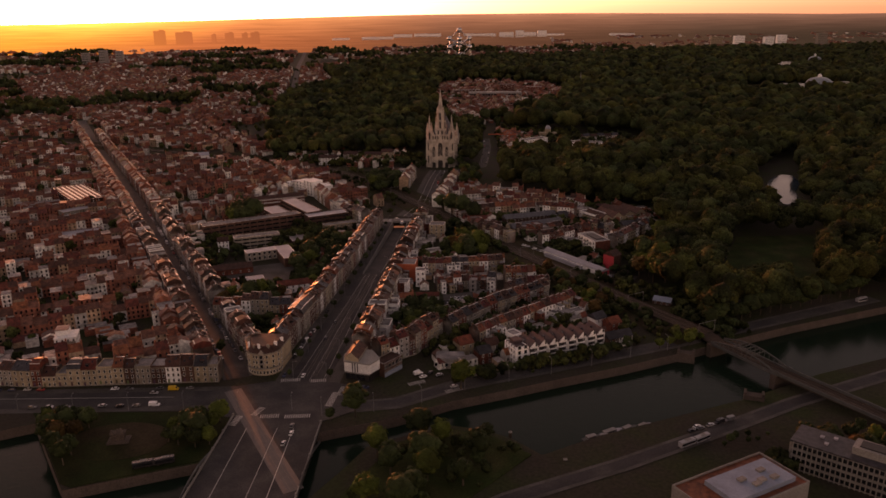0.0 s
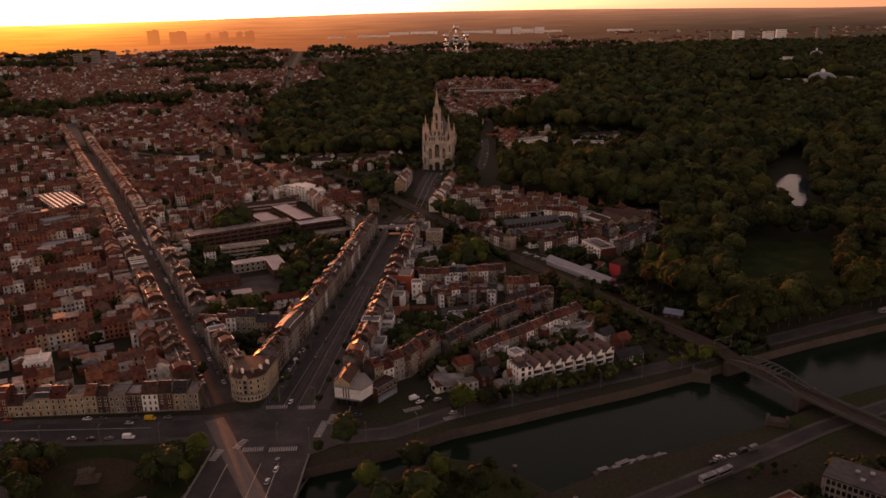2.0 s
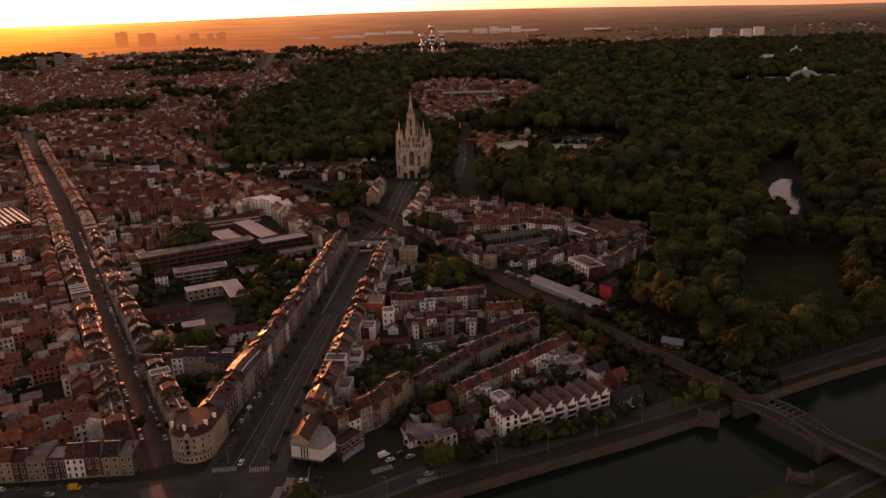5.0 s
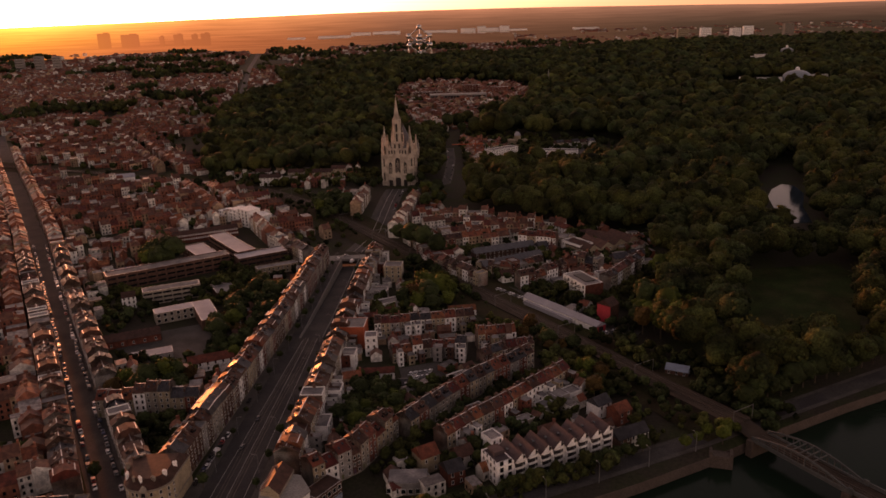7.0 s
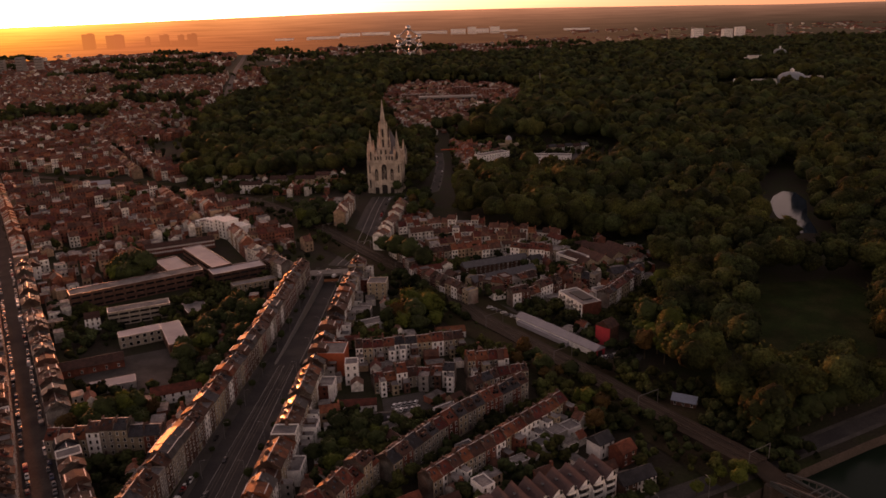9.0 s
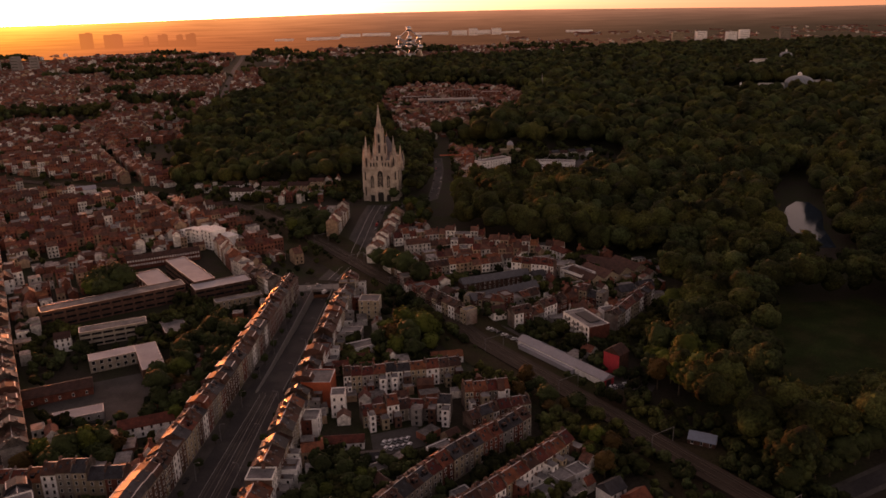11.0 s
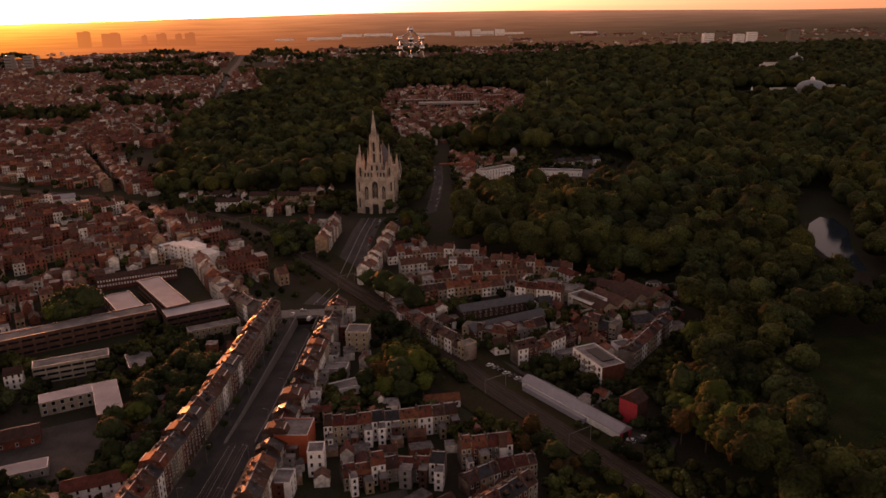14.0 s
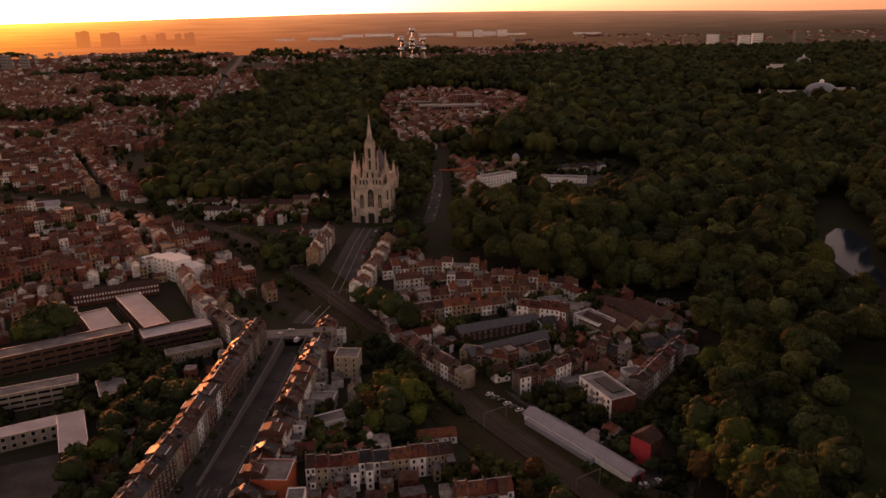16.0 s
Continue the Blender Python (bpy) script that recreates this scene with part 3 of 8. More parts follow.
def house_parts(w, d, h, style, rise, glazed=0):
    """Meshes of one terraced house, front towards -y, origin at the middle of its base."""
    wall = Shape()
    wall.prism([(-w / 2, -d / 2), (w / 2, -d / 2), (w / 2, d / 2), (-w / 2, d / 2)], -1.0, h, 0)
    wall.m[1] = wall.m[3] = 1
    roof = Shape()
    if style == "gable":
        wall.add([(-w / 2, -d / 2, h), (-w / 2, d / 2, h), (-w / 2, 0, h + rise - 0.15), (w / 2, -d / 2, h), (w / 2, d / 2, h), (w / 2, 0, h + rise - 0.15)], [(1, 0, 2), (3, 4, 5)], 1)
        roof.gable(-w / 2, w / 2, -d / 2, d / 2, h, rise, 0.35)
        roof.box(0, 0, h + rise - 0.12, w - 0.04, 0.36, 0.22, 2)
        # party wall standing a little over the tiles
        x = w / 2
        wall.add([(x - 0.3, -d / 2, h), (x - 0.3, 0, h + rise + 0.4), (x - 0.3, d / 2, h), (x, -d / 2, h), (x, 0, h + rise + 0.4), (x, d / 2, h)], [(0, 2, 1), (3, 4, 5), (0, 1, 4, 3), (1, 2, 5, 4)], 1)
        # rooflights lying on both slopes
        k = rise / (d / 2)
        for u, v0, sy in ((-0.22, 0.30, -1), (0.16, 0.55, -1), (-0.05, 0.4, 1), (0.26, 0.62, 1)):
            y0, y1 = sy * d / 2 * (1 - v0), sy * d / 2 * (1 - v0) - sy * 1.1
            za, zb = h + v0 * rise + 0.09, h + v0 * rise + 1.1 * k + 0.09
            q = [(u * w - 0.45, y0, za), (u * w + 0.45, y0, za), (u * w + 0.45, y1, zb), (u * w - 0.45, y1, zb)]
            roof.add(q + [(a, b, c - 0.3) for a, b, c in q], [(0, 1, 2, 3) if sy < 0 else (3, 2, 1, 0), (0, 4, 5, 1), (1, 5, 6, 2), (2, 6, 7, 3), (3, 7, 4, 0)], 1)
    elif style == "mansard":
        a, z1 = 1.3, rise * 0.72
        v = [(-w / 2, -d / 2 - 0.2, h), (w / 2, -d / 2 - 0.2, h), (w / 2, d / 2 + 0.2, h), (-w / 2, d / 2 + 0.2, h), (-w / 2, -d / 2 + a, h + z1), (w / 2, -d / 2 + a, h + z1), (w / 2, d / 2 - a, h + z1), (-w / 2, d / 2 - a, h + z1), (-w / 2, 0, h + rise), (w / 2, 0, h + rise)]
        roof.add(v, [(0, 1, 5, 4), (2, 3, 7, 6), (4, 5, 9, 8), (6, 7, 8, 9), (1, 2, 6, 9, 5), (3, 0, 4, 8, 7), (3, 2, 1, 0)])
        for y in (-d / 2 + a, d / 2 - a):
            roof.box(0, y, h + z1 - 0.1, w - 0.04, 0.4, 0.2, 2)
    else:
        roof.box(0, 0, h - 0.1, w - 0.5, d - 0.5, 0.25)
        for bx, by, sx, sy in ((0, -d / 2 + 0.15, w, 0.3), (0, d / 2 - 0.15, w, 0.3), (-w / 2 + 0.15, 0, 0.3, d - 0.6), (w / 2 - 0.15, 0, 0.3, d - 0.6)):
            wall.box(bx, by, h, sx, sy, 0.7)
    ch = Shape().box(0, 0, 0, 0.7, 1.5, 1.9).box(0, 0, 1.9, 0.9, 1.7, 0.2)
    for k in (-0.45, 0, 0.45):
        ch.cone(0, k, 2.1, 0.16, 2.6, 0.13, 6)
    wall.weld()
    if style != "flat":
        # low stacks on the party wall
        for y, zz in ((-d * 0.2, 1.2), (d * 0.22, 0.9)):
            z = h + rise * (1 - abs(y) * 2 / d)
            wall.box(w / 2 - 0.35, y, z - 0.8, 0.6, 1.3, zz + 0.8, 4)
            wall.cone(w / 2 - 0.35, y - 0.35, z + zz, 0.15, z + zz + 0.45, 0.12, 5, 5).cone(w / 2 - 0.35, y + 0.35, z + zz, 0.15, z + zz + 0.45, 0.12, 5, 5)
    # small windows of houses farther off
    for st in range(glazed):
        for sy in (-1, 1):
            for u in (-0.26, 0.26):
                y = sy * (d / 2 + 0.04)
                wall.box(u * w, y, st * 3.1 + 1.0, 1.0, 0.14, 1.6, 6).box(u * w, y, st * 3.1 + 0.86, 1.3, 0.24, 0.14, 7).box(u * w, y, st * 3.1 + 2.6, 1.2, 0.18, 0.12, 7)
    # cornice and plinth bands of the street front, gutters behind
    wall.box(0, -d / 2 - 0.1, h - 0.75, w - 0.04, 0.3, 0.35, 2).box(0, -d / 2 - 0.05, 0, w - 0.04, 0.14, 0.7, 2).box(0, d / 2 + 0.1, h - 0.5, w - 0.04, 0.24, 0.2, 3)
    return wall.mesh("wall", [WALLS[0], PARTY, WALLS[2], ZINC, BRICKCH, CONCRETE, GLASS, FRAME]), roof.mesh("roof", [ROOFS[0], GLASS, ZINC]), ch.mesh("chimney", [BRICKCH])


TEMPLATES = {}
DOOR_MESH = Shape().box(0, 0, 0, 1.1, 0.14, 2.3).box(0, -0.03, 2.3, 1.1, 0.1, 0.5).mesh("door", [DOOR])
DORMER_MESH = DORMER_S.mesh("dormer", [ROOFS[2], ROOFS[1], GLASS])
ANNEX = {}
OPEN_SIDE = (15.0, -850.0)
DESC = {"white_render": "white-rendered", "cream_render": "cream-rendered", "pale_stone": "pale stone-faced", "red_brick": "red-brick", "brown_brick": "brown-brick", "grey_render": "grey-rendered"}
RDESC = {"terracotta_tile": "orange-red tiled roof", "old_tile": "dark weathered tile roof", "slate": "dark slate roof", "bitumen_flat_roof": "flat bitumen roof"}


def terraced_house(x, y, rz, w, d, storeys, rng, weights=None, style=None, group="terraced houses", windows=True, roofw=(3, 5, 3), plain=False):
    w, h = round(w * 2) / 2, round(storeys * 3.2 + 0.9, 1)
    style = style or rng.choices(["gable", "mansard", "flat"], (7, 2, 1))[0]
    rise = rng.choice((2.8, 3.4, 4.0)) * d / 11 if style == "gable" else rng.choice((3.4, 4.2))
    key = (w, d, h, style, rise, plain)
    if key not in TEMPLATES:
        TEMPLATES[key] = house_parts(w, d, h, style, rise, storeys if plain else 0)
    wm, rm, cm = TEMPLATES[key]
    wall_mat = rng.choices(WALLS, weights or (3, 3, 3, 3, 2, 2))[0]
    roof_mat = FLATROOF if style == "flat" else rng.choices(ROOFS, roofw)[0]
    z = ground_z(x, y) if y > -600 else 0.0
    label = f"{DESC[wall_mat.name]} {('two', 'three', 'four', 'five')[min(max(storeys, 2), 5) - 2]}-storey terraced house with a {RDESC[roof_mat.name]}"
    root = thing("town_house" if plain else "terraced_house", x, y, z + rng.uniform(-0.5, 0.4), rz, label, "house", group)
    wall = part("wall", wm, None, root)
    recolour(wall, wall_mat)
    roof = part("roof", rm, None, root)
    recolour(roof, roof_mat)
    if plain:
        return root
    if rng.random() < 0.85:
        part("chimney", cm, None, root, place=pose((w / 2 - 0.5) * rng.choice((-1, 1)), rng.uniform(-1.5, 1.5), h + (rise - 1.6 if style == "gable" else 1.8 if style == "mansard" else 0), 0, 0, 0))
    if style != "flat" and rng.random() < 0.3:
        part("dormer", DORMER_MESH, None, root, place=pose(rng.uniform(-0.8, 0.8), -d / 2 + 2.0, h + (0.9 if style == "gable" else 0.4)))
    c, s = math.cos(radians(rz)), math.sin(radians(rz))
    # street front normal is local -y
    nx, ny = s, -c
    facing = (OPEN_SIDE[0] - x) * nx + (OPEN_SIDE[1] - y) * ny
    side = -1 if facing > 0 else 1
    if windows:
        n = 2 if w < 7.8 else 3
        for st in range(storeys):
            for i in range(n):
                if side < 0 and st == 0 and i == 0:
                    part("door", DOOR_MESH, None, root, place=pose(-w / 2 + w / n * 0.5, -d / 2 - 0.02, 0))
                    continue
                part("window", WINDOW, None, root, place=pose(-w / 2 + w / n * (i + 0.5), side * (d / 2 + 0.03), st * 3.2 + 1.1, 0, 0, 0 if side < 0 else 180))
    if side > 0 and rng.random() < 0.7:
        # rear wing
        kk = (2 + int(rng.random() * 2), round(w * 0.55, 1))
        if kk not in ANNEX:
            a = Shape().box(0, 0, -1, kk[1], 5.0, kk[0] * 3 + 1, 0, 0, 1)
            a.box(0, 0, kk[0] * 3, kk[1] + 0.2, 5.2, 0.25, 0, 0, 1)
            for st in range(kk[0]):
                a.box(0, 2.5, st * 3 + 0.9, 1.1, 0.12, 1.5, 2).box(kk[1] / 2, 0.6, st * 3 + 1.0, 0.12, 0.9, 1.3, 2).box(-kk[1] / 2, -0.8, st * 3 + 1.0, 0.12, 0.9, 1.3, 2)
            a.box(kk[1] / 2 - 0.4, -1.6, kk[0] * 3 + 0.2, 0.6, 0.9, 1.3, 3)
            ANNEX[kk] = a.mesh("rear_wing", [WALLS[0], FLATROOF, GLASS, BRICKCH])
        wing = part("rear_wing", ANNEX[kk], None, root, place=pose(-w * 0.2, d / 2 + 2.5, 0))
        recolour(wing, rng.choices(WALLS, (4, 2, 1, 2, 2, 2))[0])
    return root


CLEAR = []          # stretches kept free for single buildings
ROW_LINES = []
FARTHER = []          # rows past the three hundred nearest, joined further down


def house_row(line, d, storeys, seed, weights=None, style=None, group="", wid=(5.5, 7.5), windows=True, gap=None, roofw=(3, 5, 3), joined=False):
    """Houses in a closed row; their fronts stand on the line, to the right of its direction."""
    rng = random.Random(seed)
    ROW_LINES.append((offset(line, d / 2), d / 2 + 5))
    for (x0, y0), (x1, y1) in zip(line, line[1:]):
        L = math.hypot(x1 - x0, y1 - y0)
        ux, uy = (x1 - x0) / L, (y1 - y0) / L
        rz = math.degrees(math.atan2(uy, ux))
        s = 0.0
        while s < L - 3:
            w = round(rng.uniform(*wid) * 2) / 2
            if L - s - w < 3:
                w = max(round((L - s) * 2) / 2, 3)
            mid = s + w / 2
            if not gap or not gap[0] < mid < gap[1]:
                cx, cy = x0 + ux * mid - uy * d / 2, y0 + uy * mid + ux * d / 2
                st = rng.choice(storeys)
                if joined:
                    FARTHER.append((cx, cy, rz, w, d, st))
                else:
                    terraced_house(cx, cy, rz, w, d, st, rng, weights, style, group, windows, roofw)
            s += w


LIGHT = (5, 3, 3, 2, 1, 2)
WARM = (2, 4, 3, 4, 3, 1)
# avenue, both sides
house_row([(-22, -262), (-35, -389), (-46, -510), (-51, -560)], 11, (4, 4, 3, 4), 1, LIGHT, None, "houses along the avenue", roofw=(4, 5, 3))
house_row([(-90, -558), (-80.5, -495), (-65.5, -380), (-54, -262)], 11, (4,), 2, (1, 3, 3, 5, 6, 1), None, "houses along the avenue", roofw=(2, 6, 4))
# side street, both sides
house_row([(-226, -344), (-210, -375), (-160, -471)], 11, (3, 4), 3, WARM, None, "houses along the side street")
house_row([(-583, 328), (-498, 168), (-413, 13), (-315, -169), (-227, -343)], 11, (3, 4), 31, WARM, joined=True)
house_row([(-144, -502), (-109, -568)], 10, (3, 4), 33, WARM, None, "houses along the side street")
house_row([(-131, -564), (-174.5, -475), (-208.5, -408)], 11, (3, 4), 4, WARM, None, "houses along the side street", roofw=(5, 4, 1))
house_row([(-209, -407), (-220.5, -384), (-297, -239), (-329, -176), (-427, 6), (-512, 161), (-597, 321)], 11, (3, 4), 34, WARM, joined=True)
# boulevard front
house_row([(-262, -588), (-222, -593), (-121, -589.5)], 11, (2, 3, 3), 5, (5, 5, 5, 3, 2, 3), None, "houses on the boulevard", (5.5, 8.5), roofw=(3, 6, 2))
house_row([(-330, -530), (-268, -585)], 11, (3, 4), 6, WARM, None, "houses on the boulevard")
# short cross row inside the wedge
house_row([(-150, -497), (-98, -498)], 10, (3, 3, 4), 7, (4, 5, 3, 1, 1, 1), "gable", "houses of the cross row")
# triangle between avenue and railway
house_row([(-33, -572), (-14, -557), (2, -530)], 10, (3, 4), 8, (2, 3, 4, 3, 2, 1), "gable", "houses of the short row", roofw=(6, 3, 1))
house_row([(8, -533), (29, -508), (48, -490), (77, -466)], 10, (3,), 9, (2, 4, 3, 3, 2, 2), "gable", "houses of the middle row")
house_row([(86, -481), (52, -512), (36, -525), (18, -541)], 9, (3,), 10, (7, 3, 1, 1, 1, 1), "gable", "houses of the red-roofed row", roofw=(9, 2, 0))
house_row([(48, -399), (21, -403), (-14, -407)], 9, (3,), 11, (7, 3, 2, 2, 1, 1), "gable", "houses of the upper row", roofw=(5, 5, 1))
house_row([(42, -441), (20, -437), (-4, -443)], 9, (2, 3), 12, (7, 2, 1, 3, 1, 2), "gable", "houses of the upper row", roofw=(5, 4, 1))
house_row([(70, -428), (47, -431)], 9, (3,), 13, (6, 3, 1, 3, 1, 1), "gable", "houses of the upper row", roofw=(6, 2, 0))
house_row([(50, -460), (64, -452), (80, -448)], 8, (2, 3), 14, (2, 2, 3, 3, 3, 2), "gable", "houses of the upper row")
# quarter beyond the railway
house_row([(5, -215), (22, -250)], 9, (2, 3), 15, WARM, None, "houses by the railway", joined=True)
house_row([(66, -330), (46, -300), (24, -254)], 9, (2, 3), 16, LIGHT, None, "houses by the railway", joined=True)
house_row([(88, -342), (104, -336), (126, -318)], 9, (2, 3), 17, (5, 3, 1, 4, 1, 1), "gable", "houses by the shed", roofw=(5, 5, 0))
house_row([(150, -352), (168, -330), (188, -306)], 9, (3,), 18, (4, 3, 3, 3, 1, 2), "gable", "houses by the park", joined=True)
house_row([(30, -246), (60, -238), (96, -228)], 9, (2, 3), 19, LIGHT, None, "houses of the old quarter", joined=True)
house_row([(40, -212), (76, -206), (120, -206)], 9, (2, 3), 20, LIGHT, None, "houses of the old quarter", joined=True)
house_row([(24, -188), (60, -180), (100, -184), (150, -198)], 9, (2, 3), 21, LIGHT, None, "houses of the old quarter", joined=True)
house_row([(14, -160), (52, -152), (90, -160)], 9, (2, 3), 22, LIGHT, None, "houses of the old quarter", joined=True)
house_row([(100, -248), (128, -262)], 10, (4,), 23, (9, 4, 0, 0, 0, 0), "gable", "houses of the old quarter", roofw=(6, 2, 0))
house_row([(60, -300), (86, -312), (112, -300)], 9, (2, 3), 24, WARM, None, "houses of the old quarter", joined=True)
house_row([(132, -300), (150, -316)], 9, (2, 3), 25, LIGHT, None, "houses of the old quarter", joined=True)
# along the avenue beyond the railway
house_row([(14, -90), (4, -140), (-8, -200)], 10, (3, 4), 26, (4, 4, 2, 2, 1, 1), "gable", "houses on the upper avenue", roofw=(6, 2, 0), joined=True)
house_row([(-35.5, -128), (-28, -68)], 10, (3, 4), 27, LIGHT, "gable", "houses on the upper avenue", joined=True)
house_row([(-74, -66), (-42, -71)], 9, (2, 3), 28, LIGHT, "gable", "houses on the upper avenue", joined=True)
house_row([(-66, -262), (-100, -210), (-128, -150)], 10, (3, 4), 29, WARM, None, "houses west of the railway", joined=True)


def farther_rows():
    """The nearer ones of the farther rows stand as houses of their own."""
    rng = random.Random(78)
    FARTHER.sort(key=lambda k: k[1])
    for x, y, rz, w, d, st in FARTHER[:96]:
        terraced_house(x, y, rz, w, d, st, rng, LIGHT, rng.choice(("gable", "gable", "gable", "flat")), "houses of the old quarter", False, (3, 5, 2), True)
    del FARTHER[:96]


farther_rows()

# ---- single buildings ----
SOLIDS = []
def solid(name, label, category, x, y, rz, w, d, h, wall, roof=None, storeys=0, bays=0, side_bays=0, win=None, base=None, group="", gable=0.0, parapet=0.6, left_bays=0, back=False):
    """A building on a rectangle: x, y is the middle, the front looks to local -y."""
    z = (ground_z(x, y) if y > -620 else 0.0) if base is None else base
    t = thing(name, x, y, z, rz, label, category, group)
    SOLIDS.append((x, y, max(w, d) * 0.5 + 1, w, d, rz))
    s = Shape().prism([(-w / 2, -d / 2), (w / 2, -d / 2), (w / 2, d / 2), (-w / 2, d / 2)], -1.0, h)
    r = Shape()
    if gable:
        s.add([(-w / 2, -d / 2, h), (-w / 2, d / 2, h), (-w / 2, 0, h + gable - 0.15), (w / 2, -d / 2, h), (w / 2, d / 2, h), (w / 2, 0, h + gable - 0.15)], [(1, 0, 2), (3, 4, 5)])
        r.gable(-w / 2 - 0.2, w / 2 + 0.2, -d / 2, d / 2, h, gable, 0.4)
    else:
        r.box(0, 0, h - 0.05, w - 0.7, d - 0.7, 0.2)
        s.ring(w, d, 0.34, h, parapet).ring(w + 0.06, d + 0.06, 0.3, h + parapet, 0.04, 1)
    part("wall", s, [wall, ZINC], t)
    part("roof", r, roof or FLATROOF, t)
    fh = h / max(storeys, 1)
    wm = win or WINDOW
    for st in range(storeys):
        zz = st * fh + fh * 0.3
        for i in range(bays):
            part(wm.name.split(".")[0], wm, None, t, place=pose(-w / 2 + w / bays * (i + 0.5), -d / 2 - 0.03, zz))
            if back:
                part(wm.name.split(".")[0], wm, None, t, place=pose(-w / 2 + w / bays * (i + 0.5), d / 2 + 0.03, zz, 0, 0, 180))
        for i in range(side_bays):
            part("window", wm, None, t, place=pose(w / 2 + 0.03, -d / 2 + d / side_bays * (i + 0.5), zz, 0, 0, 90))
        for i in range(left_bays):
            part("window", wm, None, t, place=pose(-w / 2 - 0.03, -d / 2 + d / left_bays * (i + 0.5), zz, 0, 0, -90))
    return t


BAND = Shape().box(0, 0, 0, 5.6, 0.12, 1.3).mesh("ribbon_window", [GLASS])


def tower_band(w):
    """One storey's ribbon of glass between piers, for buildings far off."""
    s = Shape()
    s.box(0, 0, 0, w * 0.9, 0.12, 1.3)
    return s.mesh("window_band", [GLASS])


def rect(p, q, depth):
    """Centre, turn and width of a rectangle whose front runs from p to q, with its body to the left."""
    L = math.hypot(q[0] - p[0], q[1] - p[1])
    ux, uy = (q[0] - p[0]) / L, (q[1] - p[1]) / L
    return (p[0] + q[0]) / 2 - uy * depth / 2, (p[1] + q[1]) / 2 + ux * depth / 2, math.degrees(math.atan2(uy, ux)), L


def zigzag_flats():
    x, y, rz, L = rect((43, -574), (98.5, -550), 13)
    t = thing("apartment_building", x, y, 0.2, rz, "white apartment building with a zigzag row of pink-roofed gables and balconies", "apartment building")
    n, d, h = 8, 13.0, 9.4
    w = (L - 8) / n
    s = Shape().prism([(-L / 2, -d / 2 - 1), (-L / 2 + 8, -d / 2 - 1), (-L / 2 + 8, d / 2), (-L / 2, d / 2)], -1, h + 1.2)
    corner = part("corner_block", s, WALLS[0], t)
    part("roof_terrace", Shape().box(-L / 2 + 4, 0, h + 1.2, 6.4, d - 2, 0.3).box(-L / 2 + 4.5, 1.5, h + 1.4, 5, 6, 1.9), PINKROOF, corner)
    for st in range(4):
        for i in range(2):
            part("window", SHOPWIN, None, corner, place=pose(-L / 2 + 2 + 4 * i, -d / 2 - 1.03, st * 3.1 + 0.6))
        for i in range(4):
            part("window", WINDOW, None, corner, place=pose(-L / 2 - 0.03, -d / 2 + 1.5 + 3 * i, st * 3.1 + 0.8, 0, 0, -90))
    for k in range(n):
        x0 = -L / 2 + 8 + k * w
        m, x1 = x0 + w * 0.62, x0 + w
        peak = h + 3.4
        front = -d / 2 + (0.0 if k % 2 else -0.5)
        s = Shape()
        pts = [(x0, -1), (x1, -1), (x1, h), (m, peak), (x0, h - 0.6)]
        s.add([(a, front, b) for a, b in pts] + [(a, d / 2, b) for a, b in pts], [(0, 1, 2, 3, 4), (9, 8, 7, 6, 5), (1, 6, 7, 2), (0, 4, 9, 5)])
        bay = part("bay_wall", s, WALLS[0], t)
        o = 0.12
        r = Shape().add([(x0, front - 0.5, h - 0.6 + o), (m, front - 0.5, peak + o), (x1, front - 0.5, h + o), (x0, d / 2 + 0.3, h - 0.6 + o), (m, d / 2 + 0.3, peak + o), (x1, d / 2 + 0.3, h + o),
                         (x0, front - 0.5, h - 0.6 - o), (m, front - 0.5, peak - o), (x1, front - 0.5, h - o)], [(0, 1, 4, 3), (1, 2, 5, 4), (6, 7, 1, 0), (7, 8, 2, 1)])
        part("bay_roof", r, PINKROOF, t)
        part("rooflight", Shape().box(x0 + w * 0.3, 1.0, h + 1.2, 1.2, 1.6, 0.5), GLASS, bay)
        part("fin_wall", Shape().add([(a, front - b, c) for a in (x0 - 0.12, x0 + 0.16) for b, c in ((0, -1), (1.7, -1), (1.7, h - 2.4), (0, h - 0.2))], [(0, 1, 2, 3), (7, 6, 5, 4), (1, 5, 6, 2), (2, 6, 7, 3)]), WALLS[0], bay)
        # loggia shade painted as a dark panel on the wall, with balconies
        part("loggia", Shape().box(x0 + w * 0.40, front - 0.02, 0.4, w * 0.60, 0.16, h - 1.2), DARKVOID, bay)
        for st in range(4):
            b = Shape().box(x0 + w * 0.42, front - 0.6, st * 3.0 + 0.1, w * 0.56, 1.5, 0.25).box(x0 + w * 0.42, front - 1.3, st * 3.0 + 0.3, w * 0.56, 0.12, 0.75)
            part("balcony", b, WALLS[0], bay)
            part("window", WINDOW, None, bay, place=pose(x1 - w * 0.2, front - 0.04, st * 3.0 + 0.7))


